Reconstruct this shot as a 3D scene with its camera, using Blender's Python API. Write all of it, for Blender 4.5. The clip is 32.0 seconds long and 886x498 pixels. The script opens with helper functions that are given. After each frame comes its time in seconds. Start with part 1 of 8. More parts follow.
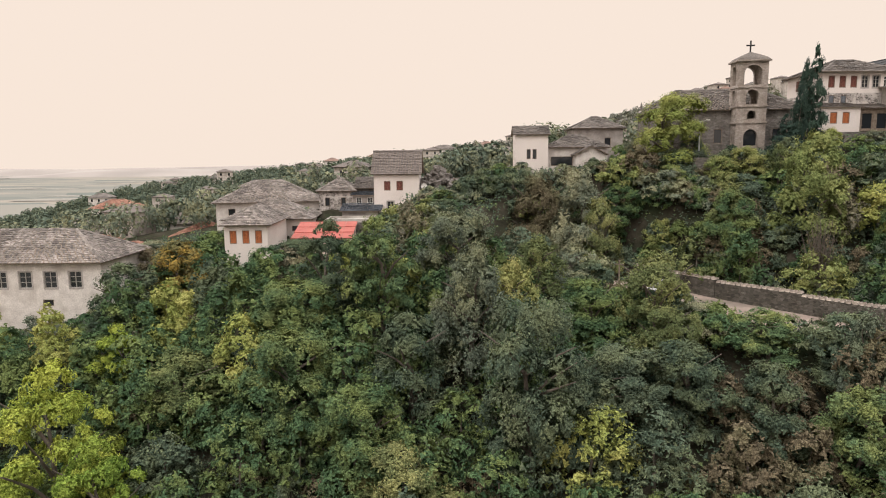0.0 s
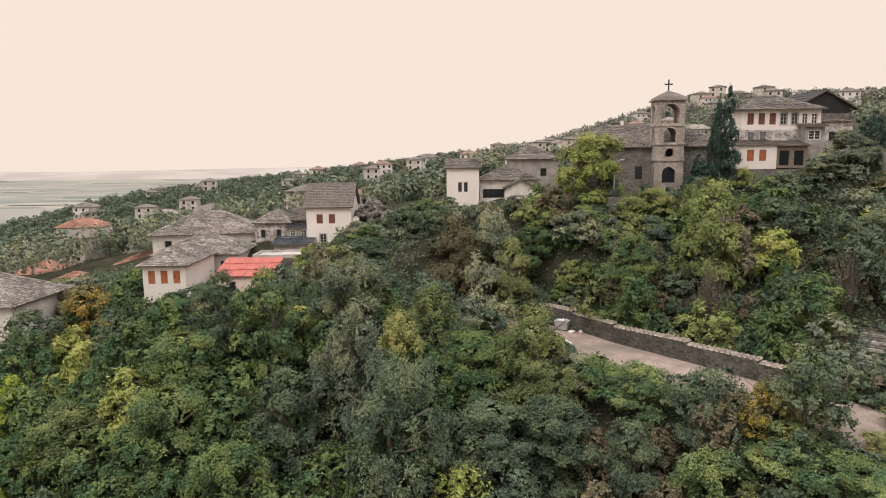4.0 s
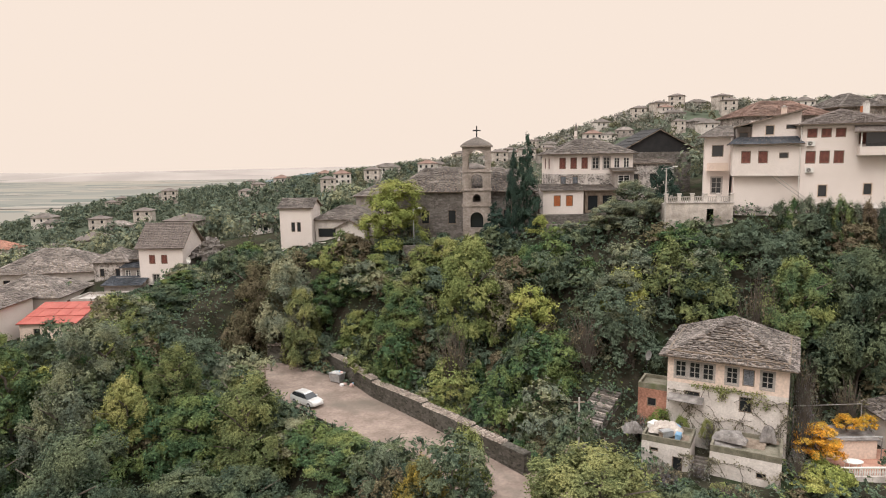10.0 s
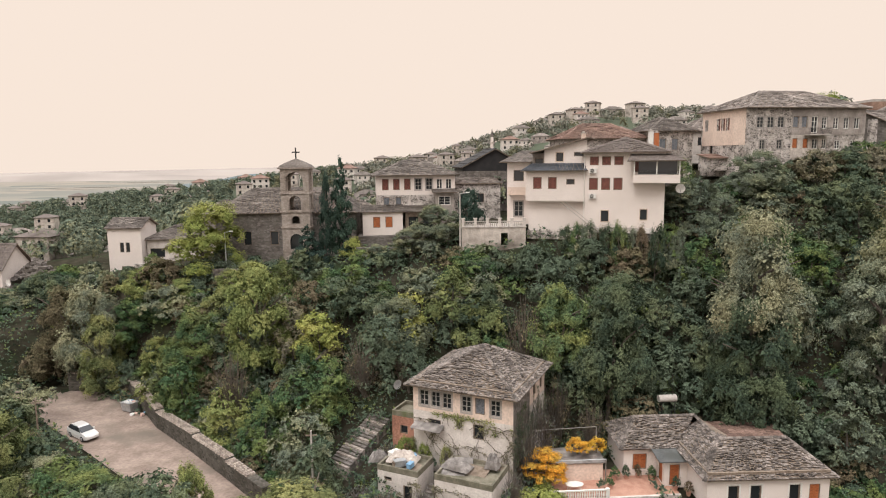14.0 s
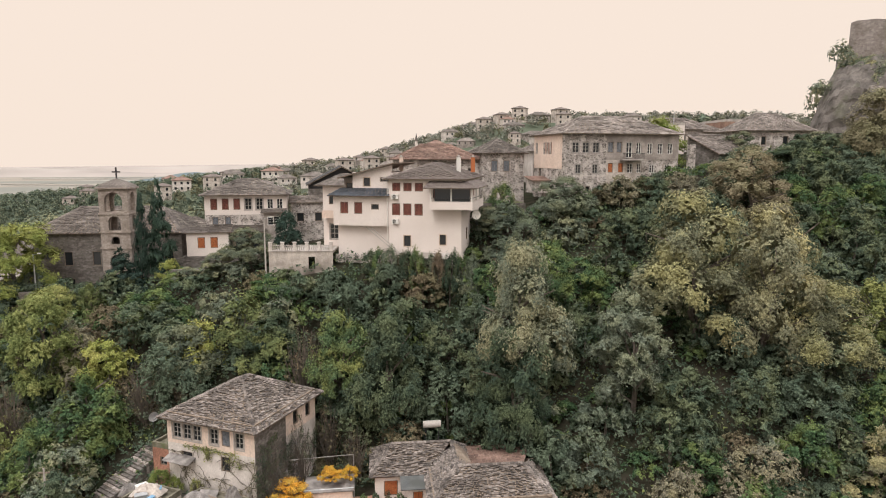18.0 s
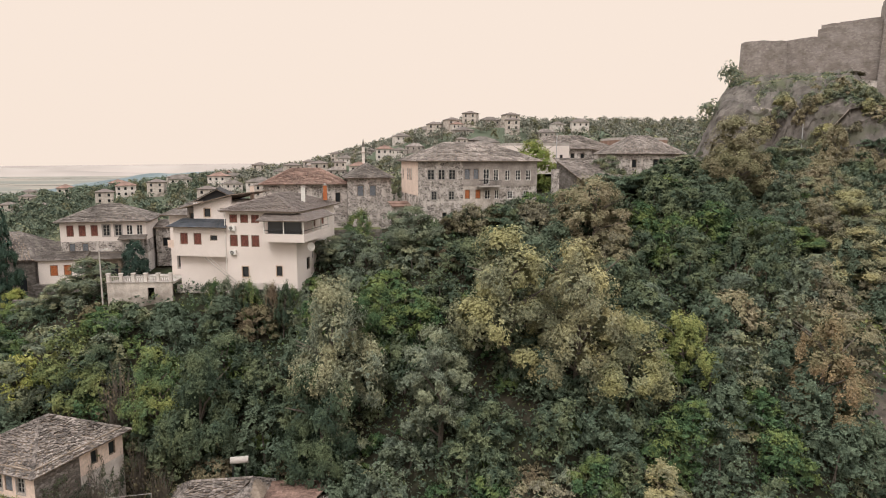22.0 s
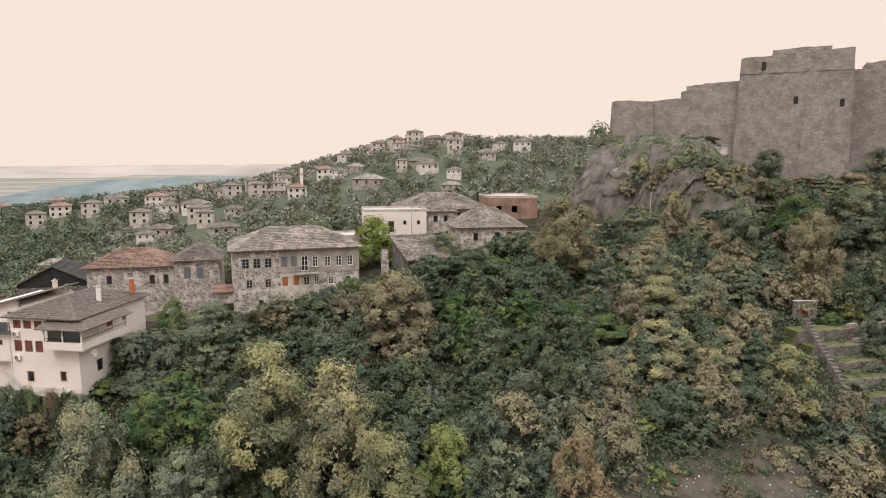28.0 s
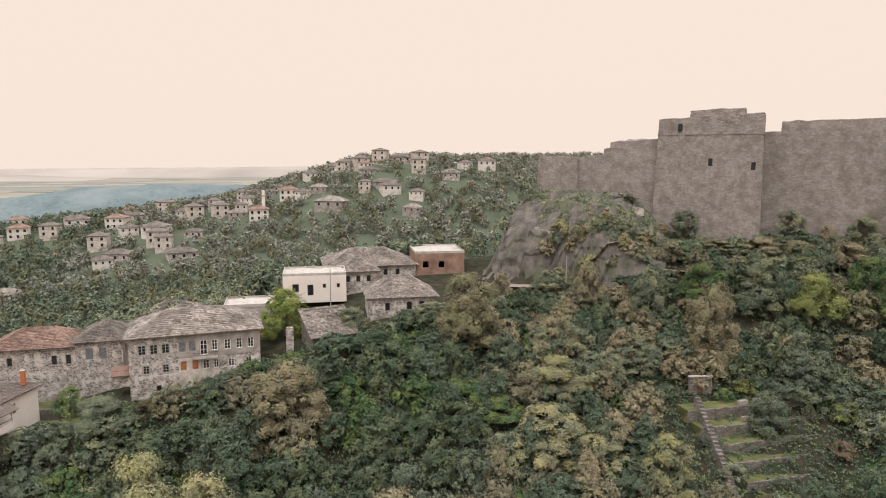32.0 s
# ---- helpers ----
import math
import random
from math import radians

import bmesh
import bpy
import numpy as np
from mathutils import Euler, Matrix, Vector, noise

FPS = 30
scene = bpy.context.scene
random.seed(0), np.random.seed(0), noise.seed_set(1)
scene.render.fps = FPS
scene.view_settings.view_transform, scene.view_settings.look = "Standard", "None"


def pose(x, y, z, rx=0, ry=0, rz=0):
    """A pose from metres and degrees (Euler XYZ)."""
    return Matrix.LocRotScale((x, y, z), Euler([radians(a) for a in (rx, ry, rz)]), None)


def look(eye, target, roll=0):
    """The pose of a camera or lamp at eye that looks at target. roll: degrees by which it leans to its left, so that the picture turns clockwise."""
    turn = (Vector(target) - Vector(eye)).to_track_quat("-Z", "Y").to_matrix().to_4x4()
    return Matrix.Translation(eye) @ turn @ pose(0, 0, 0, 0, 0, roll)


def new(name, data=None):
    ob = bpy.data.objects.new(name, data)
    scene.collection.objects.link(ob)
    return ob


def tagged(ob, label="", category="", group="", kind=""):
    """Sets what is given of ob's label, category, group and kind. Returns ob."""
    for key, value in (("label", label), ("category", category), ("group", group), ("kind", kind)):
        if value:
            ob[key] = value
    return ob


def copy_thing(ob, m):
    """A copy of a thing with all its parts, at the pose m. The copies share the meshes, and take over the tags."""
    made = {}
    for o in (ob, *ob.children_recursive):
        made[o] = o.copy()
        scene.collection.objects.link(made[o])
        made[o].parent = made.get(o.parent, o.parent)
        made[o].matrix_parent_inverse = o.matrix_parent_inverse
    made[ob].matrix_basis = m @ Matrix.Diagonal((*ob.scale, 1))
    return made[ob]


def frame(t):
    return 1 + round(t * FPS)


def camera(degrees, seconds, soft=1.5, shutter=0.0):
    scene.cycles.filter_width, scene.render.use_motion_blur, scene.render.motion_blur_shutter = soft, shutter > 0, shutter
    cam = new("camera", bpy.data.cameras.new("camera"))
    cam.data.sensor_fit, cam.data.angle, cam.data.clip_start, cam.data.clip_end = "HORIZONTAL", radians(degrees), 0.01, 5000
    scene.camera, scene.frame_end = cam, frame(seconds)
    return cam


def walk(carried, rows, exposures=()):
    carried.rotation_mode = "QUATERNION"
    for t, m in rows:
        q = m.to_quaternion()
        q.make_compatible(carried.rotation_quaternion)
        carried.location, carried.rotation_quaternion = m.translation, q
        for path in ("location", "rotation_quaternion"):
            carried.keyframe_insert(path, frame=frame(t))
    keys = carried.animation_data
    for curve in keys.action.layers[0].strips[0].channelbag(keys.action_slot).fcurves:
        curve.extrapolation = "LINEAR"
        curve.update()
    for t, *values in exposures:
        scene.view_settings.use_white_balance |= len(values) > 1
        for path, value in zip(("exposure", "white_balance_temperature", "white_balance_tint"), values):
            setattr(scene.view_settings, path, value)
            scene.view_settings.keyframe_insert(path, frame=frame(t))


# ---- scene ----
cam = camera(69.3, 32.0, 1.05)
PATH = [
    (0, (-0.164, 0.547, 21.171), (-0.195, 2.528, 20.893), -0.6),
    (0.5, (1.121, 0.531, 21.809), (1.091, 2.511, 21.532), -0.7),
    (1, (2.58, 0.493, 22.494), (2.55, 2.473, 22.218), -0.6),
    (1.5, (3.94, 0.537, 23.183), (3.91, 2.518, 22.907), -0.6),
    (2, (5.386, 0.375, 23.886), (5.356, 2.356, 23.611), -0.6),
    (2.5, (6.658, 0.227, 24.449), (6.629, 2.208, 24.176), -0.5),
    (4.5, (13.772, -0.071, 27.183), (13.74, 1.91, 26.909), -0.7),
    (5, (16.132, -0.13, 27.856), (16.099, 1.851, 27.582), -0.6),
    (5.5, (18.475, -0.055, 28.433), (18.442, 1.926, 28.158), -0.7),
    (6, (21.008, 0.065, 28.983), (20.974, 2.046, 28.709), -0.7),
    (6.5, (23.339, 0.27, 29.481), (23.304, 2.251, 29.207), -0.6),
    (7, (25.913, 0.484, 29.936), (25.878, 2.465, 29.663), -0.7),
    (7.5, (28.308, 0.513, 30.44), (28.271, 2.494, 30.166), -0.8),
    (8, (30.823, 0.635, 30.981), (30.786, 2.616, 30.707), -0.8),
    (8.5, (33.261, 0.672, 31.477), (33.223, 2.653, 31.203), -0.8),
    (9, (35.774, 0.69, 32.079), (35.736, 2.671, 31.805), -0.8),
    (9.5, (38.072, 0.477, 32.591), (38.038, 2.458, 32.317), -0.8),
    (10, (40.666, 0.373, 33.098), (40.636, 2.353, 32.823), -0.8),
    (10.5, (42.994, 0.317, 33.512), (42.98, 2.298, 33.237), -0.7),
    (11, (45.541, 0.308, 33.854), (45.55, 2.289, 33.579), -0.7),
    (11.5, (47.881, 0.306, 34.21), (47.911, 2.286, 33.935), -0.7),
    (12, (50.536, 0.197, 34.614), (50.588, 2.177, 34.338), -0.7),
    (12.5, (52.947, 0.067, 34.992), (53.02, 2.046, 34.716), -0.7),
    (13, (55.493, -0.133, 35.363), (55.585, 1.845, 35.087), -0.7),
    (13.5, (57.862, -0.321, 35.738), (57.973, 1.656, 35.461), -0.7),
    (14, (60.449, -0.525, 36.141), (60.579, 1.451, 35.865), -0.6),
    (14.5, (62.776, -0.699, 36.487), (62.926, 1.276, 36.21), -0.6),
    (16.5, (72.662, -2.003, 38.128), (72.886, -0.035, 37.849), -0.4),
    (17, (75.203, -2.394, 38.631), (75.443, -0.428, 38.351), -0.2),
    (17.5, (77.68, -2.777, 39.016), (77.933, -0.813, 38.736), -0.1),
    (18, (80.272, -3.271, 39.573), (80.542, -1.309, 39.292), -0.0),
    (18.5, (82.668, -3.723, 40.047), (82.951, -1.763, 39.767), 0.1),
    (19, (85.196, -4.346, 40.548), (85.494, -2.389, 40.268), 0.2),
    (19.5, (87.53, -4.92, 41.039), (87.84, -2.964, 40.758), 0.2),
    (20, (89.711, -5.256, 41.554), (90.036, -3.302, 41.272), 0.3),
    (20.5, (91.809, -5.797, 42.144), (92.139, -3.844, 41.861), 0.0),
    (21, (94.181, -6.122, 42.702), (94.516, -4.171, 42.42), 0.1),
    (21.5, (96.254, -6.431, 43.28), (96.593, -4.481, 42.997), -0.0),
    (22, (98.516, -6.784, 43.968), (98.861, -4.835, 43.684), 0.1),
    (22.5, (100.709, -7.02, 44.577), (101.059, -5.072, 44.293), 0.1),
    (23, (102.98, -7.326, 45.295), (103.335, -5.379, 45.011), 0.2),
    (23.5, (105.113, -7.373, 46.131), (105.474, -5.426, 45.847), 0.2),
    (24, (107.359, -7.853, 47.219), (107.726, -5.908, 46.934), 0.3),
    (24.5, (109.48, -8.259, 48.211), (109.853, -6.315, 47.926), 0.3),
    (25, (111.567, -8.709, 49.312), (111.947, -6.766, 49.027), 0.2),
    (25.5, (113.599, -9.012, 50.294), (113.984, -7.07, 50.009), 0.3),
    (27.5, (122.139, -10.755, 56.353), (122.545, -8.818, 56.067), 0.3),
    (28, (124.197, -11.184, 58.245), (124.608, -9.247, 57.96), 0.3),
    (28.5, (125.827, -11.51, 59.975), (126.244, -9.575, 59.69), 0.3),
    (29, (127.712, -12.023, 61.875), (128.132, -10.088, 61.59), 0.3),
    (29.5, (129.293, -12.472, 63.555), (129.719, -10.539, 63.27), 0.3),
    (30, (131.028, -12.806, 65.359), (131.46, -10.875, 65.074), 0.3),
    (30.5, (132.668, -13.189, 67.178), (133.106, -11.258, 66.892), 0.3),
    (31, (134.638, -13.465, 68.937), (135.082, -11.536, 68.651), 0.2),
    (31.5, (136.255, -13.784, 70.588), (136.706, -11.857, 70.302), 0.3),
    (32, (138.124, -13.815, 72.016), (138.583, -11.889, 71.733), 0.3),
]
walk(cam, [(t, look(eye, target, roll)) for t, eye, target, roll in PATH])

# ---- world, sun ----
world = bpy.data.worlds.new("hazy_sky")
scene.world = world
world.use_nodes = True
wn, wl = world.node_tree.nodes, world.node_tree.links
wn.clear()
w_out, w_bg = wn.new("ShaderNodeOutputWorld"), wn.new("ShaderNodeBackground")
w_sky = wn.new("ShaderNodeTexSky")
w_sky.sky_type = 'NISHITA'
w_sky.sun_disc = False
w_sky.sun_elevation, w_sky.sun_rotation = radians(55), radians(-146)
w_sky.dust_density = 6.0
w_co, w_sep = wn.new("ShaderNodeTexCoord"), wn.new("ShaderNodeSeparateXYZ")
w_map = wn.new("ShaderNodeMapRange")
w_map.interpolation_type = 'SMOOTHSTEP'
w_map.inputs[1].default_value, w_map.inputs[2].default_value = 0.22, 0.95
w_top = wn.new("ShaderNodeMix")
w_top.data_type = 'RGBA'
w_top.inputs[7].default_value = (2.75, 2.72, 2.75, 1)
w_dim = wn.new("ShaderNodeVectorMath")
w_dim.operation = 'SCALE'
w_dim.inputs[3].default_value = 0.05
w_haze = wn.new("ShaderNodeRGB")
w_haze.outputs[0].default_value = (1.005, 0.85, 0.735, 1)
w_mix = wn.new("ShaderNodeMix")
w_mix.data_type = 'RGBA'
w_mix.inputs[0].default_value = 0.93
wl.new(w_co.outputs["Generated"], w_sep.inputs[0])
wl.new(w_sep.outputs["Z"], w_map.inputs[0])
wl.new(w_haze.outputs[0], w_top.inputs[6])
wl.new(w_map.outputs[0], w_top.inputs[0])
wl.new(w_sky.outputs[0], w_dim.inputs[0])
wl.new(w_dim.outputs[0], w_mix.inputs[6])
wl.new(w_top.outputs[2], w_mix.inputs[7])
wl.new(w_mix.outputs[2], w_bg.inputs[0])
wl.new(w_bg.outputs[0], w_out.inputs[0])
w_bg.inputs[1].default_value = 1.0

sun_data = bpy.data.lights.new("sun", 'SUN')
sun_data.energy, sun_data.angle, sun_data.color = 1.4, radians(20), (1.0, 0.96, 0.91)
sun = new("sun", sun_data)
sun.matrix_world = look((-20, -40, 230), (60, 80, 20))

# ---- materials ----
def mat(name, c1, c2, scale=2.0, rough=0.8, bump=0.3, metal=0.0, detail=6.0, c3=None, fine=18.0, spread=(0.35, 0.65)):
    """Two-scale noise: c1 to c2 in patches, fine grain over it, c3 as stains."""
    m = bpy.data.materials.new(name)
    m.use_nodes = True
    n, l = m.node_tree.nodes, m.node_tree.links
    b = n["Principled BSDF"]
    b.inputs["Roughness"].default_value, b.inputs["Metallic"].default_value = rough, metal
    b.inputs["Specular IOR Level"].default_value = 0.3
    co = n.new("ShaderNodeTexCoord")
    no = n.new("ShaderNodeTexNoise")
    no.inputs["Scale"].default_value, no.inputs["Detail"].default_value = scale, detail
    fi = n.new("ShaderNodeTexNoise")
    fi.inputs["Scale"].default_value, fi.inputs["Detail"].default_value = fine, 4
    l.new(co.outputs["Object"], no.inputs["Vector"])
    l.new(co.outputs["Object"], fi.inputs["Vector"])
    ra = n.new("ShaderNodeValToRGB")
    ra.color_ramp.elements[0].position, ra.color_ramp.elements[1].position = spread
    ra.color_ramp.elements[0].color, ra.color_ramp.elements[1].color = (*c1, 1), (*c2, 1)
    l.new(no.outputs["Fac"], ra.inputs[0])
    mx = n.new("ShaderNodeMix")
    mx.data_type, mx.blend_type = 'RGBA', 'MULTIPLY'
    mx.inputs[0].default_value = 0.55
    gr = n.new("ShaderNodeValToRGB")
    gr.color_ramp.elements[0].position, gr.color_ramp.elements[1].position = 0.3, 0.62
    gr.color_ramp.elements[0].color, gr.color_ramp.elements[1].color = (0.55, 0.55, 0.55, 1), (1, 1, 1, 1)
    l.new(fi.outputs["Fac"], gr.inputs[0])
    l.new(ra.outputs[0], mx.inputs[6])
    l.new(gr.outputs[0], mx.inputs[7])
    col = mx.outputs[2]
    if c3:
        st = n.new("ShaderNodeTexNoise")
        st.inputs["Scale"].default_value, st.inputs["Detail"].default_value = scale * 0.37, 8
        l.new(co.outputs["Object"], st.inputs["Vector"])
        sr = n.new("ShaderNodeValToRGB")
        sr.color_ramp.elements[0].position, sr.color_ramp.elements[1].position = 0.52, 0.68
        l.new(st.outputs["Fac"], sr.inputs[0])
        m3 = n.new("ShaderNodeMix")
        m3.data_type = 'RGBA'
        l.new(sr.outputs[0], m3.inputs[0])
        l.new(col, m3.inputs[6])
        m3.inputs[7].default_value = (*c3, 1)
        col = m3.outputs[2]
    l.new(col, b.inputs["Base Color"])
    if bump:
        bu = n.new("ShaderNodeBump")
        bu.inputs["Strength"].default_value, bu.inputs["Distance"].default_value = bump, 0.06
        l.new(fi.outputs["Fac"], bu.inputs["Height"])
        l.new(bu.outputs[0], b.inputs["Normal"])
    return m


def rubble(name, c1, c2, mortar, scale=2.6, squash=1.8, rough=0.9, wash=None):
    """Coursed rubble masonry: flattened cells with recessed joints."""
    m = bpy.data.materials.new(name)
    m.use_nodes = True
    n, l = m.node_tree.nodes, m.node_tree.links
    b = n["Principled BSDF"]
    b.inputs["Roughness"].default_value = rough
    b.inputs["Specular IOR Level"].default_value = 0.2
    co, mp = n.new("ShaderNodeTexCoord"), n.new("ShaderNodeMapping")
    mp.inputs["Scale"].default_value = (scale, scale, scale * squash)
    l.new(co.outputs["Object"], mp.inputs[0])
    v1, v2 = n.new("ShaderNodeTexVoronoi"), n.new("ShaderNodeTexVoronoi")
    v2.feature = 'DISTANCE_TO_EDGE'
    for v in (v1, v2):
        v.inputs["Scale"].default_value = 1.0
        l.new(mp.outputs[0], v.inputs["Vector"])
    sp = n.new("ShaderNodeSeparateColor")
    l.new(v1.outputs["Color"], sp.inputs[0])
    r1 = n.new("ShaderNodeValToRGB")
    r1.color_ramp.elements[0].color, r1.color_ramp.elements[1].color = (*c1, 1), (*c2, 1)
    l.new(sp.outputs[0], r1.inputs[0])
    r2 = n.new("ShaderNodeValToRGB")
    r2.color_ramp.elements[0].position, r2.color_ramp.elements[1].position = 0.02, 0.09
    l.new(v2.outputs["Distance"], r2.inputs[0])
    mx = n.new("ShaderNodeMix")
    mx.data_type = 'RGBA'
    l.new(r2.outputs[0], mx.inputs[0])
    mx.inputs[6].default_value = (*mortar, 1)
    l.new(r1.outputs[0], mx.inputs[7])
    no = n.new("ShaderNodeTexNoise")
    no.inputs["Scale"].default_value, no.inputs["Detail"].default_value = 0.45, 8
    l.new(co.outputs["Object"], no.inputs["Vector"])
    r3 = n.new("ShaderNodeValToRGB")
    r3.color_ramp.elements[0].position, r3.color_ramp.elements[1].position = 0.38, 0.6
    r3.color_ramp.elements[0].color, r3.color_ramp.elements[1].color = (0.68, 0.66, 0.63, 1), (1, 1, 1, 1)
    l.new(no.outputs["Fac"], r3.inputs[0])
    m2 = n.new("ShaderNodeMix")
    m2.data_type, m2.blend_type = 'RGBA', 'MULTIPLY'
    m2.inputs[0].default_value = 0.8
    l.new(mx.outputs[2], m2.inputs[6])
    l.new(r3.outputs[0], m2.inputs[7])
    col = m2.outputs[2]
    if wash:
        # remains of old limewash in ragged patches
        nw, rw_, mw = n.new("ShaderNodeTexNoise"), n.new("ShaderNodeValToRGB"), n.new("ShaderNodeMix")
        nw.inputs["Scale"].default_value, nw.inputs["Detail"].default_value, nw.inputs["Roughness"].default_value = 0.7, 10, 0.72
        l.new(co.outputs["Object"], nw.inputs["Vector"])
        rw_.color_ramp.elements[0].position, rw_.color_ramp.elements[1].position = 0.50, 0.57
        l.new(nw.outputs["Fac"], rw_.inputs[0])
        mw.data_type = 'RGBA'
        l.new(rw_.outputs[0], mw.inputs[0])
        l.new(col, mw.inputs[6])
        mw.inputs[7].default_value = (*wash, 1)
        col = mw.outputs[2]
    l.new(col, b.inputs["Base Color"])
    bu = n.new("ShaderNodeBump")
    bu.inputs["Strength"].default_value, bu.inputs["Distance"].default_value = 0.9, 0.08
    l.new(r2.outputs[0], bu.inputs["Height"])
    l.new(bu.outputs[0], b.inputs["Normal"])
    return m


def pieces(name, c1, c2, per_object=False, rough=0.85, noise_scale=5.0, wear=1.0):
    """Colour that differs from piece to piece (per object or per island), with grain."""
    m = bpy.data.materials.new(name)
    m.use_nodes = True
    n, l = m.node_tree.nodes, m.node_tree.links
    b = n["Principled BSDF"]
    b.inputs["Roughness"].default_value = rough
    b.inputs["Specular IOR Level"].default_value = 0.25
    src = n.new("ShaderNodeObjectInfo").outputs["Random"] if per_object else n.new("ShaderNodeNewGeometry").outputs["Random Per Island"]
    r = n.new("ShaderNodeValToRGB")
    r.color_ramp.elements[0].color, r.color_ramp.elements[1].color = (*c1, 1), (*c2, 1)
    l.new(src, r.inputs[0])
    co, no = n.new("ShaderNodeTexCoord"), n.new("ShaderNodeTexNoise")
    no.inputs["Scale"].default_value, no.inputs["Detail"].default_value = noise_scale, 6
    l.new(co.outputs["Object"], no.inputs["Vector"])
    g = n.new("ShaderNodeValToRGB")
    g.color_ramp.elements[0].position, g.color_ramp.elements[1].position = 0.35, 0.65
    g.color_ramp.elements[0].color, g.color_ramp.elements[1].color = (0.6, 0.58, 0.55, 1), (1.05, 1.05, 1.05, 1)
    l.new(no.outputs["Fac"], g.inputs[0])
    mx = n.new("ShaderNodeMix")
    mx.data_type, mx.blend_type = 'RGBA', 'MULTIPLY'
    mx.inputs[0].default_value = 1.0
    l.new(r.outputs[0], mx.inputs[6])
    l.new(g.outputs[0], mx.inputs[7])
    # weathering in broad patches
    wn2, wr, wm = n.new("ShaderNodeTexNoise"), n.new("ShaderNodeValToRGB"), n.new("ShaderNodeMix")
    wn2.inputs["Scale"].default_value, wn2.inputs["Detail"].default_value = 0.33, 5
    l.new(co.outputs["Object"], wn2.inputs["Vector"])
    wr.color_ramp.elements[0].position, wr.color_ramp.elements[1].position = 0.36, 0.66
    wr.color_ramp.elements[0].color, wr.color_ramp.elements[1].color = (0.66, 0.64, 0.62, 1), (1.28, 1.26, 1.24, 1)
    l.new(wn2.outputs["Fac"], wr.inputs[0])
    wm.data_type, wm.blend_type = 'RGBA', 'MULTIPLY'
    wm.inputs[0].default_value = wear
    l.new(mx.outputs[2], wm.inputs[6])
    l.new(wr.outputs[0], wm.inputs[7])
    l.new(wm.outputs[2], b.inputs["Base Color"])
    return m


def leafy(name, c1, c2, c3, trans=0.16, fine=9.0):
    """Foliage: shade of green by leaf and by tree, some light through the leaf."""
    m = bpy.data.materials.new(name)
    m.use_nodes = True
    n, l = m.node_tree.nodes, m.node_tree.links
    n.remove(n["Principled BSDF"])
    out = n["Material Output"]
    d, t, mix = n.new("ShaderNodeBsdfDiffuse"), n.new("ShaderNodeBsdfTranslucent"), n.new("ShaderNodeMixShader")
    mix.inputs[0].default_value = trans
    geo, info = n.new("ShaderNodeNewGeometry"), n.new("ShaderNodeObjectInfo")
    r = n.new("ShaderNodeValToRGB")
    r.color_ramp.elements[0].color, r.color_ramp.elements[1].color = (*c1, 1), (*c2, 1)
    l.new(geo.outputs["Random Per Island"], r.inputs[0])
    co, no = n.new("ShaderNodeTexCoord"), n.new("ShaderNodeTexNoise")
    no.inputs["Scale"].default_value, no.inputs["Detail"].default_value = 0.38, 3
    l.new(co.outputs["Object"], no.inputs["Vector"])
    ad = n.new("ShaderNodeMath")
    ad.operation = 'MULTIPLY_ADD'
    ad.inputs[1].default_value, ad.inputs[2].default_value = 1.0, 0.0
    l.new(no.outputs["Fac"], ad.inputs[0])
    sm = n.new("ShaderNodeMapRange")
    sm.inputs[1].default_value, sm.inputs[2].default_value = 0.44, 0.62
    l.new(ad.outputs[0], sm.inputs[0])
    mx = n.new("ShaderNodeMix")
    mx.data_type = 'RGBA'
    l.new(sm.outputs[0], mx.inputs[0])
    l.new(r.outputs[0], mx.inputs[6])
    mx.inputs[7].default_value = (*c3, 1)
    hs = n.new("ShaderNodeHueSaturation")
    va = n.new("ShaderNodeMapRange")
    va.inputs[3].default_value, va.inputs[4].default_value = 0.78, 1.15
    l.new(info.outputs["Random"], va.inputs[0])
    l.new(va.outputs[0], hs.inputs["Value"])
    hu = n.new("ShaderNodeMapRange")
    hu.inputs[3].default_value, hu.inputs[4].default_value = 0.515, 0.475
    l.new(info.outputs["Random"], hu.inputs[0])
    l.new(hu.outputs[0], hs.inputs["Hue"])
    # leaflets: small light and dark flecks within each spray
    nf, fl, fm = n.new("ShaderNodeTexNoise"), n.new("ShaderNodeMapRange"), n.new("ShaderNodeMix")
    nf.inputs["Scale"].default_value, nf.inputs["Detail"].default_value = fine, 2
    l.new(geo.outputs["Position"], nf.inputs["Vector"])
    fl.inputs[1].default_value, fl.inputs[2].default_value = 0.34, 0.66
    fl.inputs[3].default_value, fl.inputs[4].default_value = 0.35, 1.65
    l.new(nf.outputs["Fac"], fl.inputs[0])
    fm.data_type, fm.blend_type = 'RGBA', 'MULTIPLY'
    fm.inputs[0].default_value = 1.0
    l.new(mx.outputs[2], fm.inputs[6])
    l.new(fl.outputs[0], fm.inputs[7])
    l.new(fm.outputs[2], hs.inputs["Color"])
    l.new(hs.outputs[0], d.inputs[0])
    l.new(hs.outputs[0], t.inputs[0])
    l.new(d.outputs[0], mix.inputs[1])
    l.new(t.outputs[0], mix.inputs[2])
    l.new(mix.outputs[0], out.inputs[0])
    return m


def glassy(name, c, rough=0.08):
    m = bpy.data.materials.new(name)
    m.use_nodes = True
    b = m.node_tree.nodes["Principled BSDF"]
    b.inputs["Base Color"].default_value = (*c, 1)
    b.inputs["Roughness"].default_value = rough
    b.inputs["Specular IOR Level"].default_value = 0.6
    return m


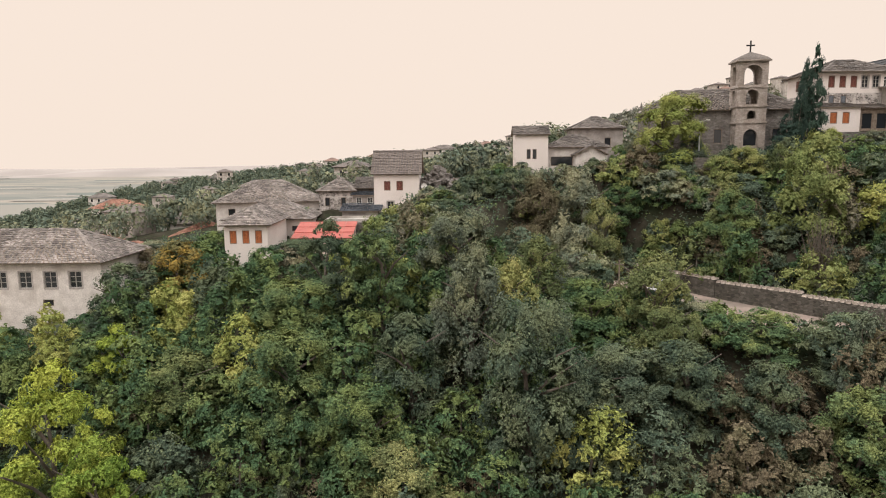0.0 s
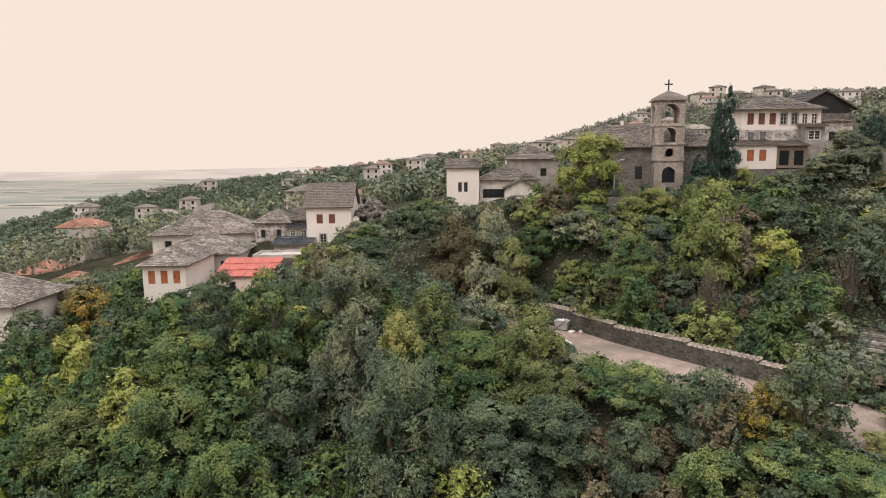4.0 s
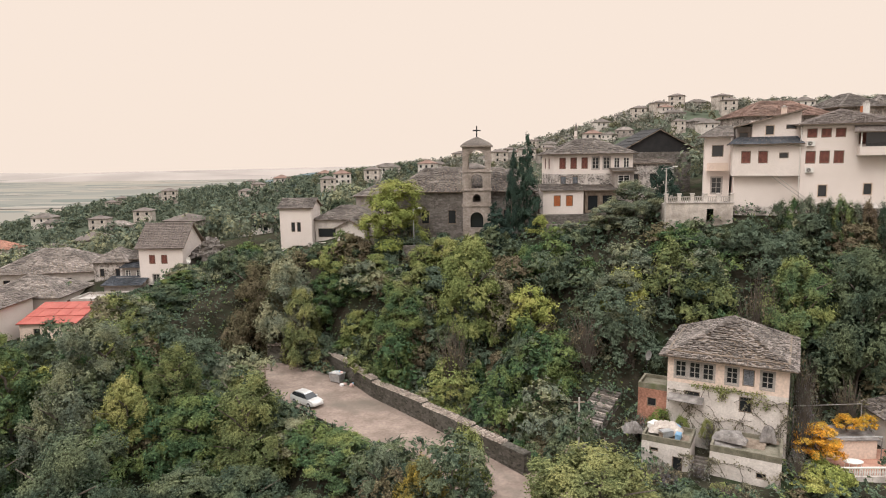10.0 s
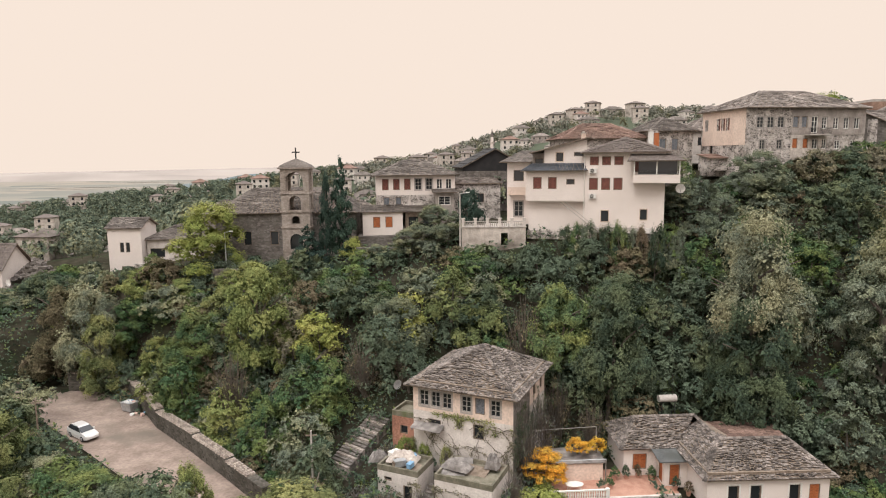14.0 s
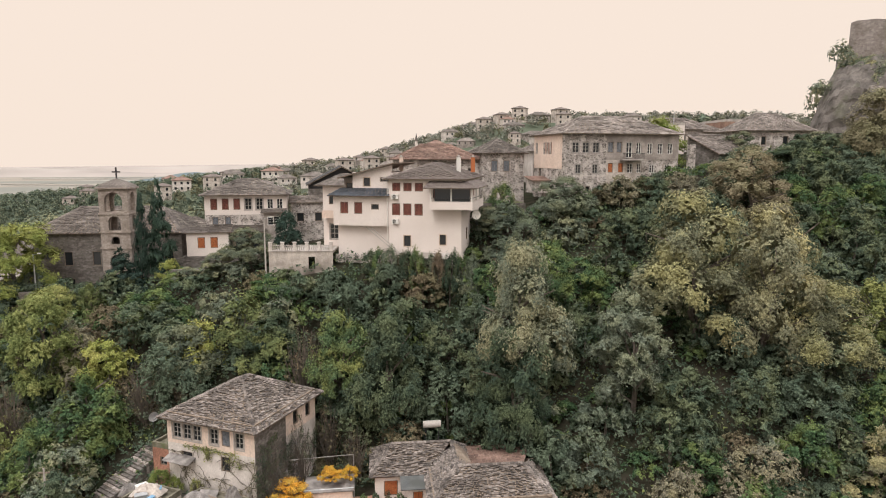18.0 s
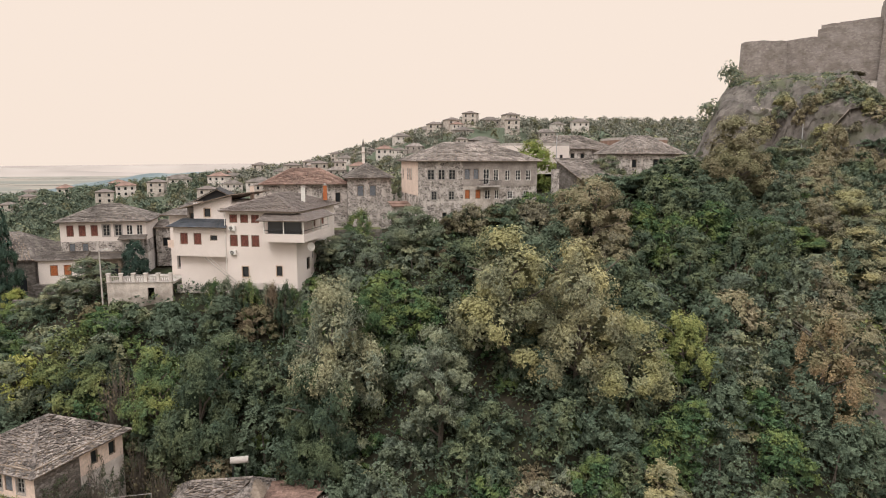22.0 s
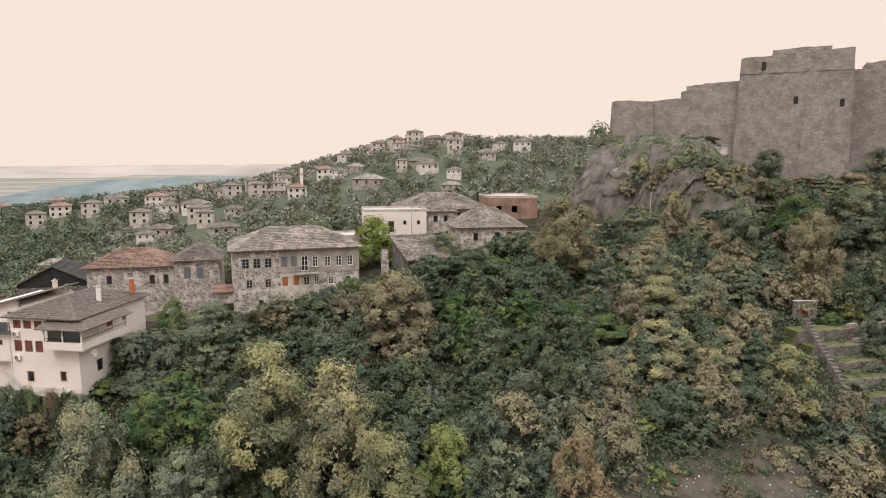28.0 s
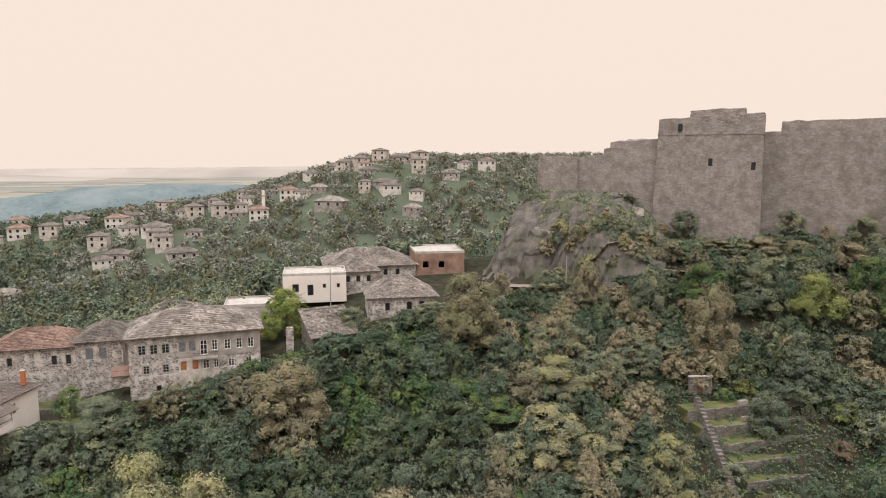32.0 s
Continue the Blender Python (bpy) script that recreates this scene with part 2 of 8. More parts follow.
M_WALLPIECE = pieces("coping_stones", (0.34, 0.29, 0.26), (0.60, 0.53, 0.47), True)
M_EARTH = mat("hillside_earth", (0.030, 0.030, 0.020), (0.062, 0.054, 0.040), 0.5, 0.95, 0.8, c3=(0.034, 0.046, 0.024), fine=5.0)
def ground_cover(m):
    n, l = m.node_tree.nodes, m.node_tree.links
    b = n["Principled BSDF"]
    b.inputs["Specular IOR Level"].default_value = 0.0
    old = b.inputs["Base Color"].links[0].from_socket
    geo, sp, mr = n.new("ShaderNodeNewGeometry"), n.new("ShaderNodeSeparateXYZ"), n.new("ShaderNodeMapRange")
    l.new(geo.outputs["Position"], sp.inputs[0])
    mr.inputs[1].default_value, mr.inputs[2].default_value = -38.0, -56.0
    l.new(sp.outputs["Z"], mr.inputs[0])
    # patchwork of fields on the plain, tones greyed to hold its haze
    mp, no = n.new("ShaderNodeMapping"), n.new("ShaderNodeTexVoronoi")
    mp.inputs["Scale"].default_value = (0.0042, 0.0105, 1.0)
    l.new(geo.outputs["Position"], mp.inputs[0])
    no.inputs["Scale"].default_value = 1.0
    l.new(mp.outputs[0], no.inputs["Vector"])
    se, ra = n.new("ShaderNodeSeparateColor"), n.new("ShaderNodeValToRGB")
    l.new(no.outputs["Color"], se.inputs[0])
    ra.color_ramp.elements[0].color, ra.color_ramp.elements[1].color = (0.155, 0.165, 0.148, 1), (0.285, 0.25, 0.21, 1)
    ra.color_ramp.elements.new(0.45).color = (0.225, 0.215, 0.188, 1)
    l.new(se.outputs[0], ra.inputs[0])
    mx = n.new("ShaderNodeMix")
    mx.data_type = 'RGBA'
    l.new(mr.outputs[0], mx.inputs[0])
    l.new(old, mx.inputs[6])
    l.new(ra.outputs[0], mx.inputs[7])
    # hillside colour blends to a paler olive between y 150 and 230
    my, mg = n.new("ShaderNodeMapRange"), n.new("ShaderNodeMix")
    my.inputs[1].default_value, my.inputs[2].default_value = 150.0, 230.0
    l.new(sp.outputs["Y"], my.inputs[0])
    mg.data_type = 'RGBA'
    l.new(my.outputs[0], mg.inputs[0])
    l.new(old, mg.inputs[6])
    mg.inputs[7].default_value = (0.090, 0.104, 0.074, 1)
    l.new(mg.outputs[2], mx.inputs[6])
    s2, m2, rk = n.new("ShaderNodeSeparateXYZ"), n.new("ShaderNodeMapRange"), n.new("ShaderNodeMix")
    l.new(geo.outputs["Normal"], s2.inputs[0])
    m2.inputs[1].default_value, m2.inputs[2].default_value = 0.70, 0.58
    l.new(s2.outputs["Z"], m2.inputs[0])
    m3, m4 = n.new("ShaderNodeMapRange"), n.new("ShaderNodeMath")
    m3.inputs[1].default_value, m3.inputs[2].default_value = 182.0, 192.0
    l.new(sp.outputs["X"], m3.inputs[0])
    m4.operation = 'MULTIPLY'
    l.new(m2.outputs[0], m4.inputs[0])
    l.new(m3.outputs[0], m4.inputs[1])
    rk.data_type = 'RGBA'
    l.new(m4.outputs[0], rk.inputs[0])
    l.new(mx.outputs[2], rk.inputs[6])
    rk.inputs[7].default_value = (0.085, 0.074, 0.060, 1)
    l.new(rk.outputs[2], b.inputs["Base Color"])


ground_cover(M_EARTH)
M_ROAD = mat("dusty_road", (0.22, 0.165, 0.135), (0.33, 0.255, 0.21), 0.5, 0.9, 0.2, c3=(0.16, 0.13, 0.105), fine=3.0)
M_WHITE = mat("white_render", (0.71, 0.625, 0.575), (0.765, 0.68, 0.63), 0.35, 0.85, 0.05, c3=(0.68, 0.595, 0.54), fine=16.0)
M_CREAM = mat("cream_render", (0.66, 0.515, 0.43), (0.75, 0.60, 0.505), 0.6, 0.85, 0.15, c3=(0.58, 0.46, 0.385), fine=4.0)
M_SILL = mat("grey_stone_surround", (0.33, 0.295, 0.27), (0.44, 0.395, 0.36), 2.0, 0.85, 0.15)
M_OLDWHITE = mat("peeling_whitewash", (0.56, 0.50, 0.46), (0.70, 0.64, 0.59), 0.9, 0.9, 0.3, c3=(0.40, 0.35, 0.31), fine=6.0)
M_GREYR = mat("grey_render", (0.25, 0.215, 0.195), (0.40, 0.355, 0.32), 0.7, 0.9, 0.3, c3=(0.19, 0.165, 0.15), fine=5.0)
M_STONE = rubble("rubble_stone", (0.12, 0.105, 0.096), (0.46, 0.41, 0.375), (0.60, 0.54, 0.50), 2.0, wash=(0.60, 0.54, 0.50))
M_STONED = rubble("dark_stone", (0.13, 0.115, 0.10), (0.27, 0.24, 0.22), (0.17, 0.15, 0.14), 2.2)
# face of the road wall, much darker stone than its coping
M_WALLD = rubble("dark_road_wall", (0.055, 0.05, 0.042), (0.15, 0.135, 0.115), (0.10, 0.09, 0.075), 2.4)
M_STONET = rubble("ashlar_tower_stone", (0.34, 0.285, 0.25), (0.50, 0.43, 0.38), (0.38, 0.32, 0.285), 2.8, 1.6)
M_CASTLE = rubble("castle_stone", (0.235, 0.205, 0.188), (0.35, 0.305, 0.28), (0.27, 0.235, 0.215), 1.7, 1.7)
M_WALLTOP = rubble("coping_rubble", (0.34, 0.29, 0.26), (0.55, 0.48, 0.43), (0.30, 0.26, 0.23), 3.0, 1.0)
M_ROCK = mat("cliff_rock", (0.075, 0.066, 0.058), (0.165, 0.145, 0.130), 0.45, 0.95, 0.9, c3=(0.085, 0.090, 0.055), fine=2.2)
M_SLATE = pieces("stone_slates", (0.135, 0.119, 0.110), (0.34, 0.30, 0.275), False)
M_SLATEN = pieces("near_stone_slates", (0.085, 0.075, 0.070), (0.31, 0.272, 0.25), False)
M_SLATEP = pieces("stone_slate_piece", (0.085, 0.075, 0.070), (0.31, 0.272, 0.25), True)
M_SLATED = pieces("dark_slates", (0.095, 0.083, 0.076), (0.215, 0.190, 0.174), False)
M_TILEB = pieces("brown_tiles", (0.135, 0.112, 0.102), (0.195, 0.165, 0.150), False, wear=0.25)
M_TILEO = pieces("old_red_brown_tiles", (0.15, 0.095, 0.078), (0.30, 0.20, 0.165), False)
M_TILER = pieces("red_tiles", (0.30, 0.15, 0.11), (0.43, 0.235, 0.175), False)
M_TILEBL = pieces("blue_grey_tiles", (0.05, 0.06, 0.075), (0.10, 0.11, 0.13), False)
M_RED = mat("red_sheet", (0.34, 0.075, 0.056), (0.42, 0.112, 0.085), 0.8, 0.6, 0.05)
M_BLACK = mat("black_sheet_and_shade", (0.018, 0.017, 0.018), (0.03, 0.028, 0.028), 0.8, 0.7, 0.2)
M_SHUT = mat("brown_shutter", (0.16, 0.055, 0.04), (0.22, 0.08, 0.06), 3.0, 0.6, 0.1)
M_SHUTO = mat("orange_shutter", (0.40, 0.12, 0.045), (0.48, 0.16, 0.06), 3.0, 0.6, 0.1)
M_SHUTG = mat("grey_blue_shutter", (0.14, 0.15, 0.17), (0.20, 0.21, 0.23), 3.0, 0.6, 0.1)
M_WOOD = mat("weathered_wood", (0.16, 0.12, 0.09), (0.28, 0.22, 0.17), 3.0, 0.8, 0.3)
M_FRAME = mat("grey_window_frame", (0.30, 0.28, 0.26), (0.40, 0.37, 0.34), 3.0, 0.7, 0.1)
M_FRAMEW = mat("white_window_frame", (0.70, 0.67, 0.63), (0.78, 0.75, 0.70), 3.0, 0.6, 0.05)
M_TRIM = mat("tan_surround", (0.50, 0.38, 0.29), (0.56, 0.44, 0.34), 3.0, 0.7, 0.05)
M_GLASS = glassy("dark_glass", (0.02, 0.022, 0.025))
M_CONC = mat("concrete", (0.38, 0.34, 0.31), (0.50, 0.46, 0.42), 0.8, 0.9, 0.2, c3=(0.26, 0.23, 0.20), fine=8.0)
M_MOSS = mat("mossy_concrete", (0.13, 0.12, 0.085), (0.24, 0.215, 0.165), 1.2, 0.95, 0.3, c3=(0.10, 0.115, 0.05), fine=8.0)
M_STAINED = mat("stained_whitewash", (0.40, 0.345, 0.305), (0.62, 0.55, 0.49), 0.8, 0.9, 0.4, c3=(0.20, 0.17, 0.145), fine=5.0)
M_GREYB = mat("weathered_grey_board", (0.17, 0.155, 0.145), (0.34, 0.31, 0.29), 1.4, 0.9, 0.5, c3=(0.11, 0.095, 0.085), fine=9.0)
M_SHEETDK = mat("dark_roof_sheet", (0.085, 0.088, 0.088), (0.125, 0.125, 0.122), 1.0, 0.55, 0.15, c3=(0.07, 0.072, 0.066), fine=6.0)
M_METAL = mat("galvanised", (0.40, 0.41, 0.42), (0.55, 0.55, 0.55), 2.0, 0.45, 0.05, metal=0.6)
M_IRON = mat("dark_iron", (0.03, 0.03, 0.032), (0.06, 0.055, 0.055), 4.0, 0.6, 0.1, metal=0.3)
M_BRICK = pieces("bare_brick", (0.36, 0.17, 0.12), (0.50, 0.27, 0.20), False)
M_OLDBRICK = pieces("weathered_brick", (0.24, 0.15, 0.115), (0.36, 0.24, 0.19), False)
M_TERRA = mat("terracotta_paving", (0.40, 0.21, 0.15), (0.50, 0.285, 0.21), 1.5, 0.8, 0.1, fine=10)
M_GRASS = mat("terrace_grass", (0.065, 0.08, 0.025), (0.13, 0.125, 0.05), 0.6, 0.95, 0.5, c3=(0.20, 0.17, 0.09), fine=9)
M_BARK = mat("bark", (0.09, 0.075, 0.06), (0.17, 0.14, 0.115), 2.0, 0.95, 0.6)
# dry fields with haze mixed into the colour, paler and greyer
M_PLAIN = mat("hazed_plain_fields", (0.22, 0.21, 0.18), (0.31, 0.275, 0.235), 0.004, 0.95, 0.0, c3=(0.36, 0.37, 0.345), fine=0.02)
# pale tone of the backdrop hills is painted haze
M_FARHILL = mat("hazed_distant_hill", (0.325, 0.285, 0.258), (0.365, 0.322, 0.29), 0.0012, 1.0, 0.0, fine=0.002)

L_DARK = leafy("leaf_dark_green", (0.049, 0.072, 0.053), (0.081, 0.110, 0.071), (0.114, 0.139, 0.078))
L_MID = leafy("leaf_mid_green", (0.057, 0.097, 0.052), (0.101, 0.156, 0.073), (0.173, 0.206, 0.075))
L_YEL = leafy("leaf_yellow_green", (0.135, 0.165, 0.063), (0.214, 0.246, 0.091), (0.270, 0.282, 0.106))
L_OLIVE = leafy("leaf_olive", (0.106, 0.128, 0.098), (0.172, 0.194, 0.138), (0.250, 0.252, 0.150))
L_PALE = leafy("leaf_pale_olive", (0.172, 0.178, 0.120), (0.258, 0.258, 0.160), (0.345, 0.318, 0.160))
L_SOFT = leafy("leaf_soft_green", (0.089, 0.116, 0.054), (0.150, 0.178, 0.077), (0.202, 0.216, 0.088))
L_VINE = leafy("leaf_vine", (0.120, 0.108, 0.124), (0.221, 0.205, 0.216), (0.201, 0.216, 0.150))
L_TAN = leafy("leaf_tan", (0.205, 0.180, 0.122), (0.292, 0.250, 0.160), (0.262, 0.242, 0.146))
L_ORANGE = leafy("leaf_orange", (0.50, 0.27, 0.035), (0.72, 0.42, 0.055), (0.50, 0.36, 0.07))
L_GREY = leafy("leaf_grey_green", (0.106, 0.131, 0.100), (0.157, 0.184, 0.135), (0.169, 0.191, 0.123))
L_RUST = leafy("leaf_rust", (0.109, 0.092, 0.061), (0.168, 0.137, 0.087), (0.157, 0.141, 0.082))
L_PINE = leafy("leaf_pine", (0.150, 0.215, 0.045), (0.255, 0.330, 0.062), (0.300, 0.350, 0.070))
L_CYP = leafy("leaf_cypress", (0.032, 0.052, 0.044), (0.058, 0.088, 0.070), (0.050, 0.078, 0.060), 0.15)
L_IVY = leafy("leaf_ivy", (0.057, 0.082, 0.060), (0.091, 0.123, 0.084), (0.084, 0.112, 0.074))
# haze put into the leaf colour: far woods greyer and paler, valley woods less
L_FARHAZE = leafy("leaf_far_wood_hazed", (0.128, 0.140, 0.118), (0.168, 0.178, 0.146), (0.205, 0.196, 0.148), 0.08, fine=0.5)
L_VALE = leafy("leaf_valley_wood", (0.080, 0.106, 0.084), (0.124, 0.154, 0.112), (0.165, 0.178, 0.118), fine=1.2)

L_AMBER = leafy("leaf_amber", (0.205, 0.165, 0.105), (0.310, 0.235, 0.130), (0.200, 0.190, 0.110))
L_GOLD = leafy("leaf_gold", (0.212, 0.164, 0.063), (0.399, 0.264, 0.059), (0.162, 0.156, 0.077))
L_BRONZE = leafy("leaf_bronze", (0.129, 0.125, 0.092), (0.194, 0.180, 0.121), (0.215, 0.201, 0.120))

L_LIME = leafy("leaf_lime", (0.140, 0.183, 0.059), (0.224, 0.268, 0.077), (0.276, 0.293, 0.095))

# ---- mesh helpers ----
def mesh_from(name, verts, faces, smooth=False):
    me = bpy.data.meshes.new(name)
    me.from_pydata([tuple(v) for v in verts], [], [tuple(f) for f in faces])
    if smooth:
        me.shade_smooth()
    return me


class Geo:
    """Collects boxes, prisms and sheets into one mesh."""
    def __init__(self):
        self.v, self.f = [], []

    def add(self, verts, faces):
        k = len(self.v)
        self.v += verts
        self.f += [[i + k for i in f] for f in faces]
        return self

    def box(self, x0, y0, z0, x1, y1, z1, m=None):
        vs = [(x, y, z) for z in (z0, z1) for y in (y0, y1) for x in (x0, x1)]
        if m is not None:
            vs = [tuple(m @ Vector(v)) for v in vs]
        return self.add(vs, [(0, 2, 3, 1), (4, 5, 7, 6), (0, 1, 5, 4), (2, 6, 7, 3), (0, 4, 6, 2), (1, 3, 7, 5)])

    def prism(self, pts, z0, z1):
        n = len(pts)
        vs = [(p[0], p[1], z0) for p in pts] + [(p[0], p[1], z1) for p in pts]
        fs = [tuple(range(n - 1, -1, -1)), tuple(range(n, 2 * n))] + [(i, (i + 1) % n, n + (i + 1) % n, n + i) for i in range(n)]
        return self.add(vs, fs)

    def cyl(self, p, q, r0, r1, n=8):
        p, q = Vector(p), Vector(q)
        d = (q - p).normalized()
        a = d.orthogonal().normalized()
        b = d.cross(a)
        ring = lambda c, r: [tuple(c + (a * math.cos(t) + b * math.sin(t)) * r) for t in (2 * math.pi * i / n for i in range(n))]
        return self.add(ring(p, r0) + ring(q, r1), [(i, (i + 1) % n, n + (i + 1) % n, n + i) for i in range(n)] + [tuple(range(n - 1, -1, -1)), tuple(range(n, 2 * n))])

    def sheet(self, pts, t=0.12):
        """A thick flat polygon: pts counter-clockwise seen from outside."""
        a, b, c = Vector(pts[0]), Vector(pts[1]), Vector(pts[2])
        nrm = (b - a).cross(c - a).normalized() * t
        n = len(pts)
        vs = [tuple(p) for p in pts] + [tuple(Vector(p) - nrm) for p in pts]
        return self.add(vs, [tuple(range(n)), tuple(range(2 * n - 1, n - 1, -1))] + [(i, n + i, n + (i + 1) % n, (i + 1) % n) for i in range(n)])

    def mesh(self, name, smooth=False):
        return mesh_from(name, self.v, self.f, smooth)


def part(name, geo, material, parent, label="", smooth=False):
    me = geo.mesh(name, smooth) if isinstance(geo, Geo) else geo
    ob = new(name, me)
    if not me.materials:
        me.materials.append(material)
    ob.parent = parent
    if label:
        ob["label"] = label
    return ob


def thing(name, m, label, category, group="", kind=""):
    ob = new(name)
    ob.matrix_world = m
    ob.empty_display_size = 0.3
    return tagged(ob, label, category, group, kind)


def single(name, geo, material, label, category, m=None, group="", kind="", smooth=False):
    me = geo.mesh(name, smooth) if isinstance(geo, Geo) else geo
    me.materials.append(material)
    ob = new(name, me)
    if m is not None:
        ob.matrix_world = m
    return tagged(ob, label, category, group, kind)


def smooth01(v):
    v = np.clip(v, 0, 1)
    return v * v * (3 - 2 * v)

# ---- ground ----
GX = (-140, -60, -25, 5, 20, 45, 65, 85, 120, 160, 200, 250, 330)
G_FOOT = (-34, -22, -14, -13, -12, -9, -5, -3, 1, 5, 12, 20, 28)
G_MID = (-16, -4, 2.5, 3.5, 3.5, 3.5, 6.5, 8.5, 18, 20, 23, 29, 36)
G_EDGE = (110, 100, 104, 104, 95, 94, 86, 84, 90, 103, 112, 108, 104)
G_TOP = (-8, 5, 12, 16, 19.2, 20, 24, 26, 34, 41, 43, 46, 48)
FX = (-700, -400, -250, -170, -70, 80, 200, 320, 500, 800)
G_VALE = (-62, -50, -34, -22, -12, 6, 14, 26, 40, 50)
G_FAR = (-62, -42, -5, 5, 15, 32, 67, 67, 70, 70)
G_BACK = (-62, -62, -45, -32, -8, 10, 30, 40, 44, 46)


ROAD_LINE = ((13.5, 86), (19, 81), (25, 75.5), (33, 68), (41, 60.5), (46, 53), (49, 46))


def road_gap(x, y):
    """Distance to the middle of the road."""
    x, y = np.asarray(x, float), np.asarray(y, float)
    best = np.full(np.broadcast(x, y).shape, 1e9)
    for (ax, ay), (bx, by) in zip(ROAD_LINE[:-1], ROAD_LINE[1:]):
        dx, dy = bx - ax, by - ay
        t = np.clip(((x - ax) * dx + (y - ay) * dy) / (dx * dx + dy * dy), 0, 1)
        best = np.minimum(best, np.hypot(x - ax - t * dx, y - ay - t * dy))
    return best


def ground_z(x, y):
    x, y = np.asarray(x, float), np.asarray(y, float)
    foot, mid = np.interp(x, GX, G_FOOT), np.interp(x, GX, G_MID)
    edge, top = np.interp(x, GX, G_EDGE), np.interp(x, GX, G_TOP)
    vale, far, back = np.interp(x, FX, G_VALE), np.interp(x, FX, G_FAR), np.interp(x, FX, G_BACK)
    z = np.where(y < 45, foot - np.clip(45 - y, 0, 40) * 0.6, 0)
    k = (y - 45) / 21
    z = np.where((y >= 45) & (y < 66), foot + (mid - foot) * k, z)
    k = (y - 66) / (edge - 66)
    z = np.where((y >= 66) & (y < edge), mid + (top - mid) * k, z)
    shelf = edge + 45
    z = np.where((y >= edge) & (y < shelf), top + 1.5 * (y - edge) / 45, z)
    k = smooth01((y - shelf) / 90)
    z = np.where(y >= shelf, (top + 1.5) * (1 - k) + vale * k, z)
    k = smooth01((y - 300) / 190)
    z = np.where(y >= 300, z * (1 - k) + far * k, z)
    k = smooth01((y - 560) / 260)
    z = np.where(y >= 560, z * (1 - k) + back * k, z)
    k = smooth01((y - 820) / 300)
    z = np.where(y >= 820, z * (1 - k) - 62 * k, z)
    # castle rock: u along the castle's front, v behind it
    u, v = (x - 201) * 0.763 - (y - 144.1) * 0.646, (x - 201) * 0.646 + (y - 144.1) * 0.763
    v = v + np.interp(u, (10, 30), (0, 8)) * (v < 0) * smooth01(-v / 8)
    rock = np.interp(v, (-20, -15.5, -9, -1), (0, 0.6, 0.9, 1.0)) * smooth01((u + 9) / 8) * (1 - smooth01((y - 185) / 40))
    z = z + rock * np.interp(u, (-5, 5, 24, 34, 90), (17, 19, 18, 8, 6))
    # level road bench
    along = (x - 24) * 0.77 - (y - 75) * 0.63
    bench = 1 - smooth01((road_gap(x, y) - 6.0) / 6.0)
    z = z * (1 - bench) + (4.5 - 0.03 * along) * bench
    # house pads
    for px_, py_, r_, pz_ in ((68, 61, 8, 6.0), (90, 54, 10, 4.9), (78, 56, 7, 4.8), (62, 53, 5, 5.2), (-19, 94, 6, 7.0), (-16.5, 101, 4.5, 8.3), (-16, 106, 4, 9.9)):
        d = np.hypot(x - px_, y - py_)
        w = 1 - smooth01((d - r_) / 5)
        z = z * (1 - w) + pz_ * w
    return z


def gz(x, y):
    return float(ground_z(x, y))


def terrain(name, xs, ys, material, label):
    X, Y = np.meshgrid(xs, ys)
    Z = ground_z(X, Y)
    rng = np.random.default_rng(5)
    Z = Z + rng.normal(0, 0.12, Z.shape) * (np.abs(Y - 70) < 60)
    nx, ny = len(xs), len(ys)
    v = np.stack([X.ravel(), Y.ravel(), Z.ravel()], 1)
    i = np.arange(nx * ny).reshape(ny, nx)
    f = np.stack([i[:-1, :-1].ravel(), i[:-1, 1:].ravel(), i[1:, 1:].ravel(), i[1:, :-1].ravel()], 1)
    me = mesh_from(name, v.tolist(), f.tolist(), True)
    return single(name, me, material, label, "ground", kind="structure")


xs = np.concatenate([np.arange(-5000, -700, 400), np.arange(-700, -140, 35), np.arange(-140, 320, 2.0), np.arange(320, 900, 40), np.arange(900, 5001, 400)])
ys = np.concatenate([np.arange(-1500, -100, 200), np.arange(-100, 40, 10), np.arange(40, 200, 2.0), np.arange(200, 900, 16), np.arange(900, 1300, 50), np.arange(1300, 5001, 400)])
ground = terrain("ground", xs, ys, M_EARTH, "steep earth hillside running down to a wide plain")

# valley plain far below the town: pale fields in strips
rng = np.random.default_rng(11)
for k in range(46):
    fx, fy = rng.uniform(-3600, -300), rng.uniform(1000, 4200)
    fx = min(fx, -0.22 * fy + 150)
    w, d = rng.uniform(150, 520), rng.uniform(50, 130)
    g = Geo().box(-w / 2, -d / 2, -0.06, w / 2, d / 2, 0.06)
    field = single("field", g, M_PLAIN, "dry field on the plain below the town, its colour paled for haze", "field", pose(fx, fy, -61.85 + 0.03 * k, 0, 0, rng.uniform(-8, 8)), group="fields on the plain", kind="structure")


